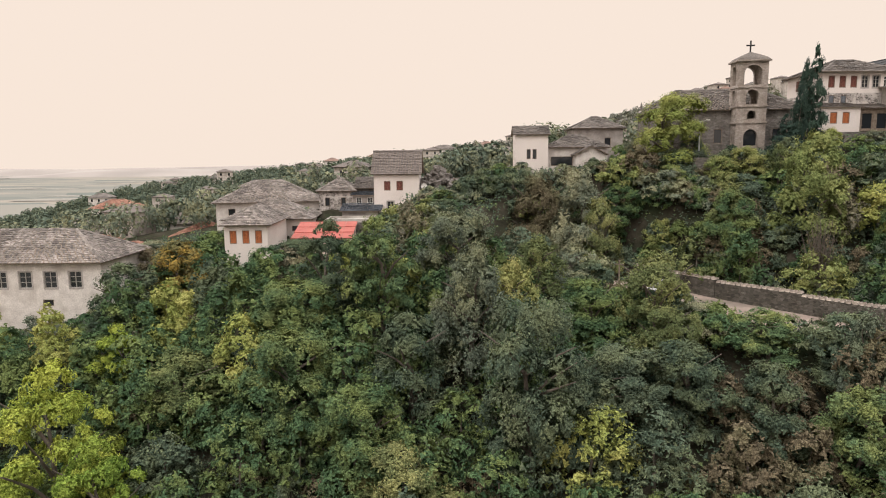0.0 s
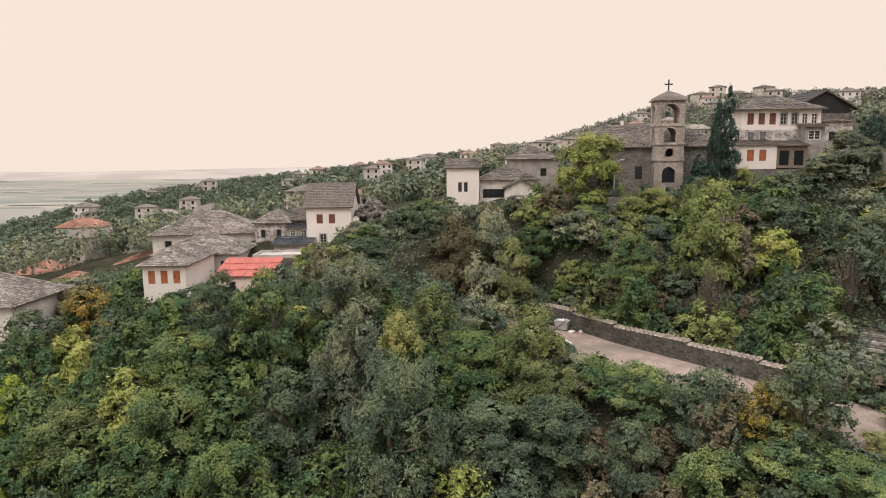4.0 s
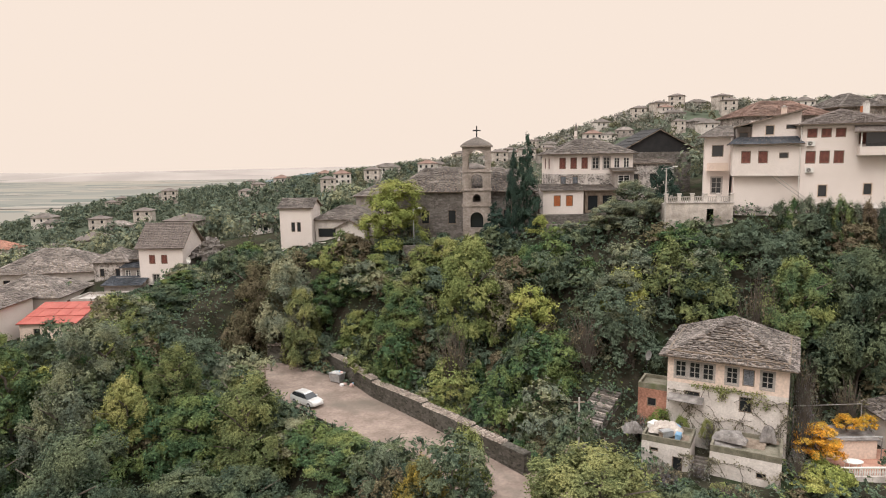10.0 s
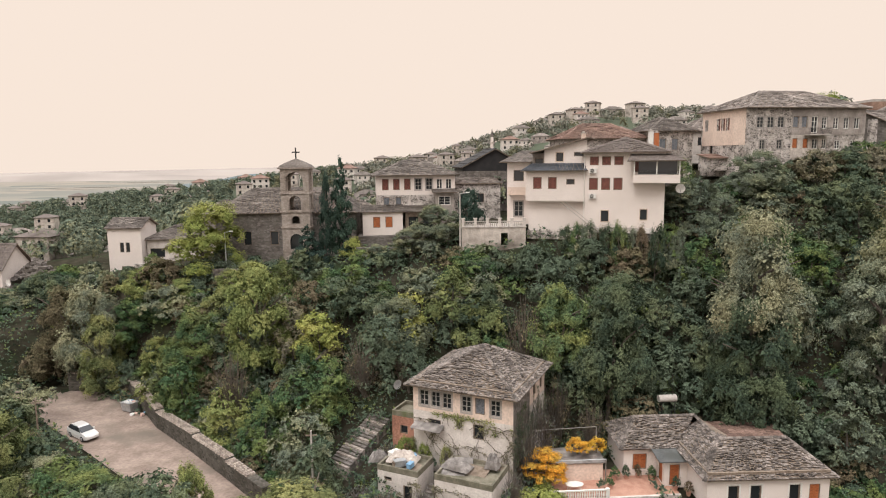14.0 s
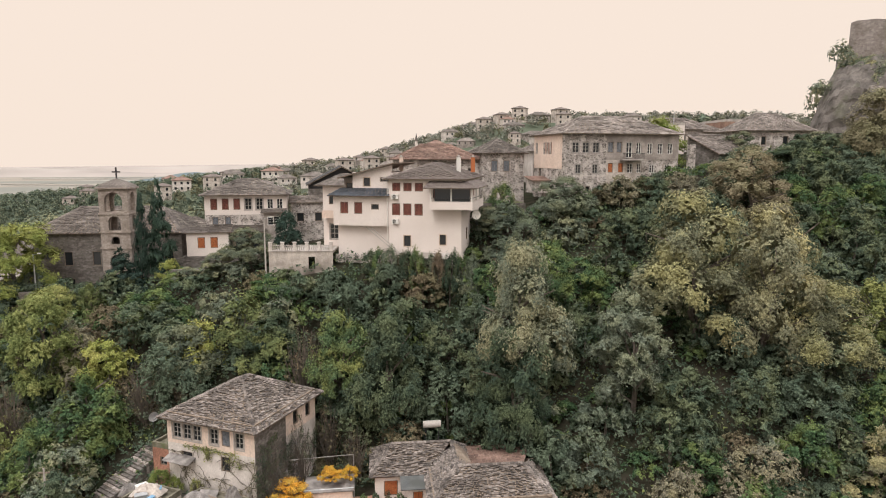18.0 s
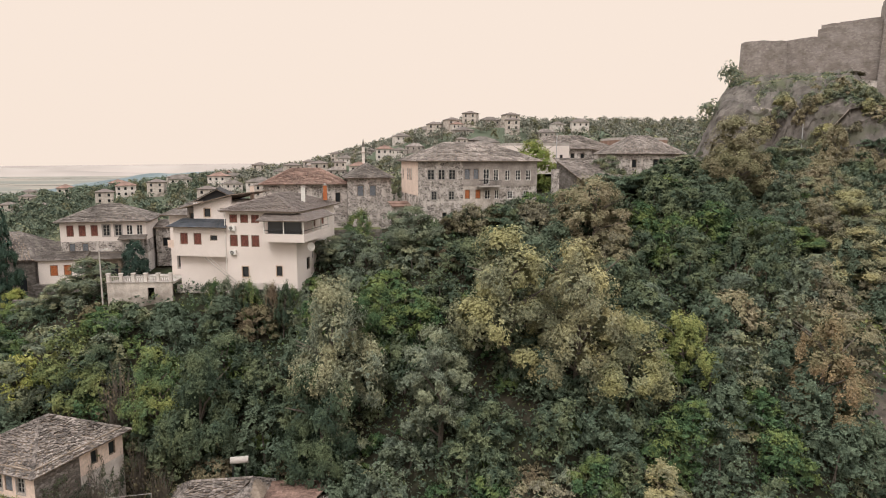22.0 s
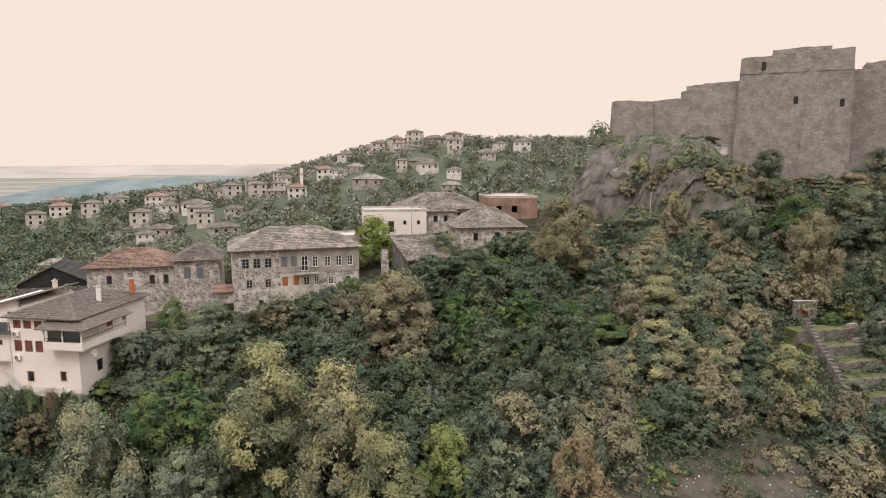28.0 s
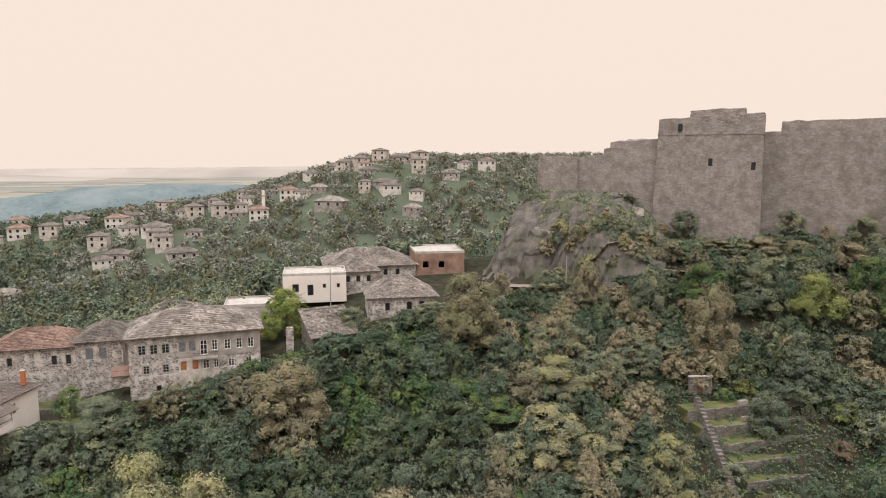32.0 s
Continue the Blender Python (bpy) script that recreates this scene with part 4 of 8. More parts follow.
def tiled(root, name, planes, material, depth=0.4, width=0.5, lines=()):
    deck, sl = Geo(), Geo()
    for p in planes:
        q = []
        for v in p:
            if tuple(v) not in q:
                q.append(tuple(v))
        deck.sheet(q, 0.1)
        courses(sl, *p, depth=depth, width=width, jit=0.015, thick=0.05)
    for a, b in lines:
        ridge_line(sl, a, b, 0.1)
    r = part(name, deck, M_WOOD, root)
    part("roof_covering", sl, material, r)


# large white house of four storeys
wh = house("white_house", "large white four-storey house with brown shutters and a brown tiled roof", 84.75, 82.6, 26.0, -19.8, 9.9, 15.0, 10.8, 'hip', 2.0, 0.7, M_WHITE, tiles=M_TILEB, slab=(0.4, 0.45),
           wins=row('f', 0.5, 1.55, 3, 9.2, 1.15, 1.15, 's') + [('f', 6.1, 8.3, 1.0, 2.0, 's')] + row('f', 0.45, 1.55, 3, 6.0, 1.15, 1.6, 's') + [('f', 2.0, 1.8, 1.1, 1.6, 't'), ('f', 6.9, 2.1, 1.0, 1.5, 't'), ('r', 5.5, 8.2, 1.2, 1.7, 's'), ('r', 9.0, 8.2, 1.1, 1.5, 's'), ('r', 3, 2.5, 1.2, 1.7, 'd')])
volume(wh, -7.6, 1.0, 0.0, 7.6, 11, 4.6, M_WHITE)
volume(wh, -7.9, 0.1, 4.6, 7.9, 11.5, 3.8, M_WHITE, [('f', 1.0, 1.5 + 4.6, 1.15, 1.6, 's'), ('f', 3.0, 1.5 + 4.6, 1.15, 1.6, 's'), ('f', 5.4, 2.1 + 4.6, 1.1, 0.75, 'd'), ('l', 2, 6.0, 1.4, 1.7, 'd')])
tiled(wh, "bay_roof", [((-8.5, -0.6, 8.55), (0.3, -0.6, 8.55), (-0.3, 1.6, 9.5), (-7.3, 1.6, 9.5)), ((-8.5, 3.5, 8.55), (-8.5, -0.6, 8.55), (-7.3, 1.6, 9.5), (-7.3, 3.5, 9.5))], M_TILEBL)
volume(wh, -5.6, 1.6, 8.4, 5.6, 11, 3.1, M_WHITE, [('f', 1.5, 9.7, 1.1, 1.3, 't'), ('f', 3.9, 10.4, 1.3, 0.6, 'd')])
part("gable", Geo().add([(-5.6, 1.6, 11.5), (0, 1.6, 11.5), (0, 1.6, 12.6), (-5.6, 1.95, 11.5), (0, 1.95, 11.5), (0, 1.95, 12.6)], [(0, 1, 2), (3, 5, 4), (0, 2, 5, 3)]), M_WHITE, wh)
tiled(wh, "lean_to_roof", [((-7.6, 13, 10.9), (-7.6, 0.9, 10.9), (0.5, 0.9, 12.95), (0.5, 13, 12.95))], M_TILEB)
volume(wh, -7.4, 3.0, 8.6, 1.8, 8, 2.2, M_GREYR, [('f', 0.3, 9.2, 1.2, 1.0, 'd')])
# corner balcony
part("balcony_parapet", Geo().box(6.0, -1.5, 6.95, 11.6, -0.02, 7.25).box(6.0, -1.5, 7.25, 11.6, -1.35, 8.0).box(6.0, -1.35, 7.25, 6.15, -0.02, 8.0).box(11.45, -1.35, 7.25, 11.6, 8.0, 8.0).box(9.92, -0.02, 6.95, 11.6, 8.0, 7.25), M_WHITE, wh)
rail = Geo()
for i in range(12):
    rail.cyl((6.1 + 5.4 * i / 11, -1.42, 8.0), (6.1 + 5.4 * i / 11, -1.42, 8.45), 0.02, 0.02, 5)
rail.box(6.0, -1.46, 8.42, 11.6, -1.38, 8.48).box(11.49, -1.4, 8.42, 11.57, 8.0, 8.48)
part("balcony_rail", rail, M_IRON, wh)
for px_, py_ in ((6.1, -1.4), (8.8, -1.4), (11.5, -1.4), (11.5, 2.0), (11.5, 5.0), (11.5, 7.9)):
    part("balcony_post", Geo().box(px_ - 0.07, py_ - 0.07, 8.0, px_ + 0.07, py_ + 0.07, 9.85), M_FRAMEW, wh)
part("balcony_glazing", Geo().box(6.6, -1.3, 8.05, 11.2, -1.26, 9.7), M_GLASS, wh)
tiled(wh, "balcony_roof", [((5.2, -2.0, 9.75), (12.2, -2.0, 9.75), (10.6, 0.2, 10.6), (5.6, 0.2, 10.6)), ((12.2, -2.0, 9.75), (12.2, 8.5, 9.75), (10.6, 8.5, 10.6), (10.6, 0.2, 10.6))], M_TILEB)
part("lower_awning", Geo().sheet([(1.6, -1.6, 0.6), (8.4, -1.6, 0.6), (8.4, -0.02, 1.1), (1.6, -0.02, 1.1)], 0.06), M_CONC, wh)
part("outside_stair_rail", Geo().cyl((-3.2, -0.15, 4.4), (1.2, -0.25, 0.9), 0.05, 0.05, 6).cyl((-2.6, -0.15, 4.4), (1.7, -0.25, 0.9), 0.04, 0.04, 6), M_CONC, wh)
part("downpipe", Geo().cyl((-0.15, -0.08, 0.6), (-0.15, -0.08, 10.7), 0.05, 0.05, 6), M_FRAMEW, wh)
part("base_course", Geo().box(-7.62, -0.12, -0.6, 9.92, -0.01, 0.55), M_STONE, wh)
WHM = pose(84.75, 82.6, 26.0, 0, 0, -19.8)


def ac_unit(m):
    root = thing("air_conditioner", m, "white wall-mounted air conditioner outdoor unit", "air conditioner", "air conditioners on the white house")
    part("casing", Geo().box(0, -0.34, 0, 0.9, -0.06, 0.62), M_FRAMEW, root)
    g = Geo()
    for r in (0.24, 0.17, 0.1):
        for i in range(12):
            a, b = 2 * math.pi * i / 12, 2 * math.pi * (i + 1) / 12
            g.cyl((0.36 + r * math.cos(a), -0.36, 0.31 + r * math.sin(a)), (0.36 + r * math.cos(b), -0.36, 0.31 + r * math.sin(b)), 0.02, 0.02, 4)
    part("fan_grille", g, M_IRON, root)
    part("bracket", Geo().box(0.1, -0.32, -0.06, 0.16, 0, 0).box(0.74, -0.32, -0.06, 0.8, 0, 0), M_IRON, root)
    return root


ac = ac_unit(WHM @ pose(0.5, 0, 8.2))
copy_thing(ac, WHM @ pose(0.5, 0, 4.9))
for u, v, mt, lb in ((8.2, 7.0, M_FRAMEW, "white rendered chimney on the tiled roof"), (9.2, 13.2, M_SHUTO, "orange metal flue on the tiled roof"), (-1.0, 10, M_CREAM, "cream chimney on the tiled roof")):
    p = WHM @ Vector((u, v, 11.5))
    chimney(p.x, p.y, p.z, 2.2, mt, lb, 0.55)

# terrace with pots beside the white house
ter = thing("garden_terrace", pose(68.6, 84.9, 23.2, 0, 0, -6), "white walled terrace with a balustrade of low piers", "terrace", kind="structure")
g = Geo()
panel(g, 8.6, 0, 3.9, 0.35, [(5.3, 1.4, 0.9, 1.7)], pose(0, 0, 0))
part("terrace_wall", g, M_STAINED, ter)
part("terrace_floor", Geo().box(0, 0.35, 3.5, 8.6, 7, 3.75), M_CONC, ter)
part("terrace_side", Geo().box(0, 0.35, 0, 0.35, 7, 3.5), M_STAINED, ter)
for i in range(6):
    part("pier", Geo().box(i * 1.64, 0, 3.9, i * 1.64 + 0.4, 0.4, 5.0).box(i * 1.64 - 0.06, -0.06, 5.0, i * 1.64 + 0.46, 0.46, 5.12), M_OLDWHITE, ter)
part("coping", Geo().box(-0.1, -0.1, 3.85, 8.7, 0.45, 3.95), M_CONC, ter)
for i in range(5):
    bal = Geo()
    for k in range(4):
        u = i * 1.64 + 0.58 + k * 0.28
        bal.cyl((u, 0.2, 3.95), (u, 0.2, 4.25), 0.05, 0.09, 6).cyl((u, 0.2, 4.25), (u, 0.2, 4.6), 0.09, 0.045, 6)
    bal.box(i * 1.64 + 0.4, 0.1, 4.6, i * 1.64 + 1.64, 0.3, 4.72)
    part("balustrade", bal, M_CONC, ter)
volume(wh, -11.2, 4.5, 1.0, 3.28, 6, 8.7, M_WHITE, [('f', 1.0, 2.0, 1.3, 2.2, 'g'), ('f', 0.9, 7.0, 1.5, 1.6, 'd')])
part("side_balcony", Geo().box(-10.9, 3.3, 5.1, -8.2, 4.48, 5.3).box(-10.9, 3.3, 5.3, -8.2, 3.4, 6.2), M_CREAM, wh)
tiled(wh, "side_roof", [((-12.2, 3.6, 9.7), (-7.6, 3.6, 9.7), (-7.6, 7.4, 11.3), (-9.6, 7.4, 11.3)), ((-12.2, 11, 9.7), (-12.2, 3.6, 9.7), (-9.6, 7.4, 11.3), (-9.6, 11, 11.3))], M_SLATED)

# big stone mansion
sh_m = house("stone_mansion", "large old rubble-stone mansion with a worn slab hip roof", 112.4, 93.3, 33.0, 7.0, 20.2, 12.0, 10.3, 'hip', 3.0, 0.6, M_STONE, tiles=M_SLATE, slab=(0.5, 0.7),
             wins=row('f', 1.4, 1.75, 3, 7.4, 1.15, 1.6, 'g') + [('f', 7.5, 7.4, 1.0, 1.7, 'b'), ('f', 9.0, 7.4, 1.0, 1.7, 'b'), ('f', 10.7, 6.6, 1.1, 2.5, 'w'), ('f', 12.5, 7.2, 0.9, 1.8, 'w')] + row('f', 14.5, 1.85, 3, 7.2, 0.95, 1.7, 'w') +
             [('f', 2.0, 4.2, 0.95, 1.4, 'g'), ('f', 4.9, 4.2, 0.95, 1.4, 'g'), ('f', 7.6, 4.3, 0.9, 1.5, 'o'), ('f', 9.4, 4.3, 0.9, 1.5, 'o'), ('f', 11.0, 4.2, 1.0, 1.5, 'w'), ('f', 12.7, 4.2, 0.8, 1.5, 'w'), ('f', 15.0, 4.2, 0.95, 1.3, 'w'), ('f', 17.8, 4.2, 0.95, 1.3, 'w'), ('f', 3.8, 1.2, 0.8, 1.0, 'd'), ('f', 9.4, 1.0, 0.9, 1.1, 'd'), ('f', 12.0, 1.0, 0.9, 1.1, 'd')] +
             [('l', 1.0, 7.3, 0.9, 1.8, 'g'), ('l', 4.2, 7.2, 0.95, 1.9, 's'), ('l', 5.4, 7.2, 0.95, 1.9, 's'), ('l', 6.6, 7.2, 0.95, 1.9, 's'), ('l', 2.0, 3.6, 0.9, 1.4, 'd')])
skin = Geo()
panel(skin, 12.9, 6.3, 10.28, 0.05, [(0.2, 7.4, 1.0, 1.7), (1.7, 7.4, 1.0, 1.7), (3.4, 6.6, 1.1, 2.5), (5.2, 7.2, 0.9, 1.8), (7.2, 7.2, 0.95, 1.7), (9.05, 7.2, 0.95, 1.7), (10.9, 7.2, 0.95, 1.7)], pose(7.3, -0.05, 0))
part("render_coat", skin, M_GREYR, sh_m)
skin = Geo()
panel(skin, 6.2, 0.3, 6.3, 0.04, [(0.3, 4.3, 0.9, 1.5), (2.1, 4.3, 0.9, 1.5), (3.7, 4.2, 1.0, 1.5), (5.4, 4.2, 0.8, 1.5), (2.1, 1.0, 0.9, 1.1), (4.7, 1.0, 0.9, 1.1)], pose(7.3, -0.04, 0))
part("render_coat", skin, M_STAINED, sh_m)
skin = Geo()
panel(skin, 11.0, 4.9, 10.28, 0.05, [(0.6, 7.3, 0.9, 1.8), (3.8, 7.2, 0.95, 1.9), (5.0, 7.2, 0.95, 1.9), (6.2, 7.2, 0.95, 1.9)], pose(-0.05, 11.6, 0, 0, 0, -90))
part("render_coat", skin, M_CREAM, sh_m)
part("balcony_slab", Geo().box(9.6, -1.1, 6.2, 13.4, -0.06, 6.4), M_CONC, sh_m)
bal = Geo().box(9.6, -1.1, 7.25, 13.4, -1.04, 7.32)
for i in range(20):
    bal.box(9.6 + i * 0.2 - 0.012 + 0.01, -1.09, 6.4, 9.6 + i * 0.2 + 0.022, -1.05, 7.25)
part("balcony_rail", bal, M_IRON, sh_m)
# long low house beside it
house("long_stone_house", "long low stone house with a worn red-brown tiled roof", 87.5, 105.2, 29.5, 1, 14.0, 9.0, 9.8, 'hip', 2.6, 0.6, M_STONE, tiles=M_TILEO, wins=[('f', 9.8, 6.7, 0.9, 1.7, 'd'), ('f', 12.0, 6.7, 0.9, 1.7, 'd'), ('f', 3, 6.9, 0.9, 1.5, 'd')])
house("stone_end_house", "square stone house with grey-blue shutters and a slab roof", 101.6, 103.7, 29.7, 2, 7.4, 9.5, 10.7, 'hip', 2.4, 0.6, M_STONE, tiles=M_SLATED, wins=row('f', 1.6, 2.1, 2, 7.6, 1.15, 1.9, 'b') + [('r', 2, 7.7, 1, 1.6, 'd')])
house("shed", "little shed with a dull red roof", 108.8, 97.5, 34.0, 8, 3.6, 3.0, 1.9, 'shed', 0.7, 0.3, M_STONE, tiles=M_TILEO, slab=(1.5, 1.2))

# near house with a big slab roof
NHM = pose(61.35, 60.55, 5.4, 0, 0, -28.4)
nh = house("slab_roof_house", "cream three-storey house with six small windows under a stone slab roof", 61.35, 60.55, 5.4, -28.4, 10.4, 10.6, 8.8, 'none', 2.9, 0.6, bands=((0, 6.2, M_OLDWHITE), (6.2, 8.8, M_CREAM)), tiles=M_WOOD,
           wins=[('f', u, 6.75, 1.0, 1.6, k) for u, k in ((0.7, 'g'), (1.95, 'g'), (3.15, 'g'), (5.2, 'g'), (6.6, 'b'), (8.15, 'g'))] + [('f', 6.4, 4.2, 1.1, 1.5, 'd'), ('f', 1.6, 4.3, 1.4, 1.2, 'd'), ('r', 2.2, 5.5, 0.9, 2.0, 'd'), ('r', 6.0, 6.8, 0.9, 1.5, 'd'), ('r', 8.3, 6.8, 0.9, 1.5, 'd')])
part("stone_side_skin", Geo().box(10.4, 0.02, 0, 10.46, 5.0, 8.6), M_STONED, nh)
NEAR_ROOFS = [(nh, [((-0.7, -0.7, 8.85), (11.1, -0.7, 8.85), (5.2, 5.2, 11.7), (5.2, 5.2, 11.7)), ((11.1, -0.7, 8.85), (11.1, 11.3, 8.85), (5.2, 6.3, 11.7), (5.2, 5.2, 11.7)), ((11.1, 11.3, 8.85), (-0.7, 11.3, 8.85), (5.2, 6.3, 11.7), (5.2, 6.3, 11.7)), ((-0.7, 11.3, 8.85), (-0.7, -0.7, 8.85), (5.2, 5.2, 11.7), (5.2, 6.3, 11.7))],
               [((-0.7, -0.7, 8.85), (5.2, 5.2, 11.7)), ((11.1, -0.7, 8.85), (5.2, 5.2, 11.7)), ((11.1, 11.3, 8.85), (5.2, 6.3, 11.7)), ((-0.7, 11.3, 8.85), (5.2, 6.3, 11.7)), ((5.2, 5.2, 11.7), (5.2, 6.3, 11.7))])]
# its outbuildings
p = NHM @ Vector((-1.2, -5.2, -1.0))
house("outhouse", "small whitewashed outhouse with a flat cluttered roof", p.x, p.y, p.z, -28.4, 4.2, 3.4, 3.0, 'flat', 0, 0, M_OLDWHITE, tiles=M_MOSS, wins=[('f', 2.7, 0.1, 0.9, 1.9, 'd'), ('f', 0.7, 2.1, 0.8, 0.4, 'd')], thick=0.25)
p = NHM @ Vector((4.6, -5.0, -1.3))
house("outhouse", "whitewashed outhouse with a mossy flat roof and a small window", p.x, p.y, p.z, -28.4, 5.6, 4.2, 3.4, 'flat', 0, 0, M_OLDWHITE, tiles=M_MOSS, wins=[('f', 3.7, 1.7, 0.8, 0.55, 'd')], thick=0.25)
p = NHM @ Vector((-2.9, 0.8, 3.4))
house("brick_lean_to", "little brick lean-to with a mossy flat roof", p.x, p.y, 5.2, -28.4, 2.8, 3.0, 5.0, 'flat', 0, 0, M_BRICK, tiles=M_MOSS, wins=[('f', 0.9, 3.2, 0.9, 0.9, 'd')], thick=0.25)

# small white house with an L-shaped slab roof
sm = house("white_cottage", "low white cottage with an L-shaped stone slab roof", 86.9, 50.8, 5.2, -2, 11.0, 7.5, 2.9, 'none', 2.0, 0.5, M_WHITE, tiles=M_WOOD,
           wins=[('f', 1.9, 0.6, 1.0, 1.6, 'd'), ('f', 3.9, 0.6, 1.0, 1.6, 'd'), ('f', 7.4, 0.6, 1.0, 1.6, 'd'), ('f', 9.2, 0.1, 1.0, 2.1, 'o')])
volume(sm, -5.4, 6.4, 0.0, 9.5, 5.4, 2.9, M_WHITE, [('f', 0.9, 0.7, 1.4, 1.6, 'o')])
volume(sm, -2.2, 4.2, 0.0, 2.18, 2.2, 2.6, M_WHITE, [('f', 0.5, 0.1, 1.0, 2.1, 'o'), ('l', 0.4, 0.1, 1.0, 2.0, 'o')])
part("porch_roof", Geo().sheet([(-2.9, 3.6, 2.75), (0.2, 3.6, 2.75), (0.2, 6.6, 3.1), (-2.9, 6.6, 3.1)], 0.08), M_SHEETDK, sm)
for u, w in ((1.9, 1.0), (3.9, 1.0), (7.4, 1.0)):
    g = Geo().box(u - 0.14, -0.03, 0.46, u, 0.0, 2.34).box(u + w, -0.03, 0.46, u + w + 0.14, 0.0, 2.34).box(u, -0.03, 2.2, u + w, 0.0, 2.34)
    part("window_surround", g, M_FRAMEW, sm)
NEAR_ROOFS.append((sm, [((-0.5, -0.5, 2.95), (11.5, -0.5, 2.95), (9.0, 3.75, 4.9), (2.6, 3.75, 4.9)), ((11.5, -0.5, 2.95), (11.5, 8.0, 2.95), (9.0, 3.75, 4.9), (9.0, 3.75, 4.9)), ((-0.5, 8.0, 2.95), (-0.5, -0.5, 2.95), (2.6, 3.75, 4.9), (2.6, 8.0, 4.9)),
                        ((-5.9, 5.9, 2.95), (-0.3, 5.9, 2.95), (2.6, 9.1, 5.0), (-3.6, 9.1, 5.0)), ((-5.9, 12.3, 2.95), (-5.9, 5.9, 2.95), (-3.6, 9.1, 5.0), (-3.6, 9.1, 5.0)), ((4.6, 12.3, 2.95), (-5.9, 12.3, 2.95), (-3.6, 9.1, 5.0), (2.6, 9.1, 5.0)), ((4.3, 4.4, 4.55), (4.6, 12.3, 2.95), (2.6, 9.1, 5.0), (2.6, 3.75, 4.9))],
                   [((2.6, 3.75, 4.9), (9.0, 3.75, 4.9)), ((-0.5, -0.5, 2.95), (2.6, 3.75, 4.9)), ((11.5, -0.5, 2.95), (9.0, 3.75, 4.9)), ((-3.6, 9.1, 5.0), (2.6, 9.1, 5.0)), ((2.6, 3.75, 4.9), (2.6, 9.1, 5.0)), ((-5.9, 5.9, 2.95), (-3.6, 9.1, 5.0))]))
tiled(sm, "back_roof", [((11.4, 11.0, 3.4), (2.8, 11.0, 3.4), (2.8, 4.0, 4.75), (9.2, 4.0, 4.75))], M_TILEO)
pat = thing("patio", pose(73.6, 53.6, 5.05), "raised terracotta-paved patio with a white balustrade", "patio", kind="structure")
part("paving", Geo().box(0, 0, 0, 12.2, 5.2, 0.2), M_TERRA, pat)
part("retaining_wall", Geo().box(-0.1, -0.25, -2.2, 12.2, -0.01, 0.25), M_OLDWHITE, pat)
for i in range(24):
    u = 0.1 + i * 0.22
    part("baluster", Geo().cyl((u, -0.13, 0.25), (u, -0.13, 0.55), 0.045, 0.08, 6).cyl((u, -0.13, 0.55), (u, -0.13, 0.95), 0.08, 0.04, 6), M_FRAMEW, pat)
part("handrail", Geo().box(0, -0.22, 0.95, 5.3, -0.04, 1.07), M_FRAMEW, pat)
for u in (-0.05, 5.3):
    part("newel", Geo().box(u - 0.14, -0.27, 0.25, u + 0.14, 0.01, 1.15), M_FRAMEW, pat)
per = thing("pergola_shelter", pose(73.9, 56.8, 5.24), "pink garden wall with a slab-roofed lean-to and a pipe pergola", "shelter")
part("back_wall", Geo().box(0, 0, 0, 5.6, 0.25, 1.85), M_CREAM, per)
part("roof", Geo().sheet([(0.9, -0.15, 1.87), (5.8, -0.15, 1.87), (5.8, 2.6, 2.2), (0.9, 2.6, 2.2)], 0.1), M_GREYB, per)
part("side_wall", Geo().box(0.9, 0.25, 0, 1.1, 2.5, 1.8), M_STAINED, per)
for u, v in ((-0.9, 2.4), (5.75, -0.4), (5.75, 2.8)):
    part("post", Geo().cyl((u, v, 0), (u, v, 4.2 if v > 2 else 2.3), 0.05, 0.05, 6), M_GREYB, per)
part("rail", Geo().cyl((-0.9, 2.4, 4.2), (5.75, 2.8, 4.2), 0.04, 0.04, 6), M_GREYB, per)
part("front_rail", Geo().cyl((0, -0.4, 2.3), (5.75, -0.4, 2.3), 0.05, 0.05, 6), M_METAL, per)

# houses at the foot of the spur
house("gable_house", "white house with a brown tiled gable roof and two red shutters", -13.4, 108.9, 12.3, 0, 7.6, 8.6, 6.4, 'gx', 3.9, 0.5, M_WHITE, tiles=M_TILEB, slab=(0.4, 0.45), wins=[('f', 1.7, 3.7, 1.1, 1.6, 's'), ('f', 3.8, 3.7, 1.1, 1.6, 's'), ('f', 2.2, 0.4, 1.1, 1.5, 'g')])
house("orange_shutter_house", "white cottage with three orange shutters and a slab hip roof", -31.0, 86.0, 6.0, 3, 5.8, 12.5, 6.6, 'hip', 2.0, 0.6, M_WHITE, wins=row('f', 0.7, 1.7, 3, 4.1, 0.95, 1.8, 'o'))
house("slab_roof_wing", "white wing with a light slab hip roof", -35.5, 99.2, 7.2, 4, 13.0, 11.0, 4.9, 'hip', 2.8, 0.6, M_WHITE, wins=[('r', 2, 3.0, 1.2, 0.9, 'd'), ('f', 10.2, 3.0, 1.2, 0.9, 'd')])
house("wide_slab_house", "wide old stone house under a large slab hip roof", -41.0, 110.5, 8.6, 12, 17.5, 13, 5.4, 'hip', 3.6, 0.7, M_OLDWHITE, wins=[('f', 2, 2.6, 1.2, 1.8, 'd'), ('f', 6, 2.6, 1.2, 1.8, 'd'), ('f', 12, 2.6, 1.2, 1.8, 'd')], cat="house")
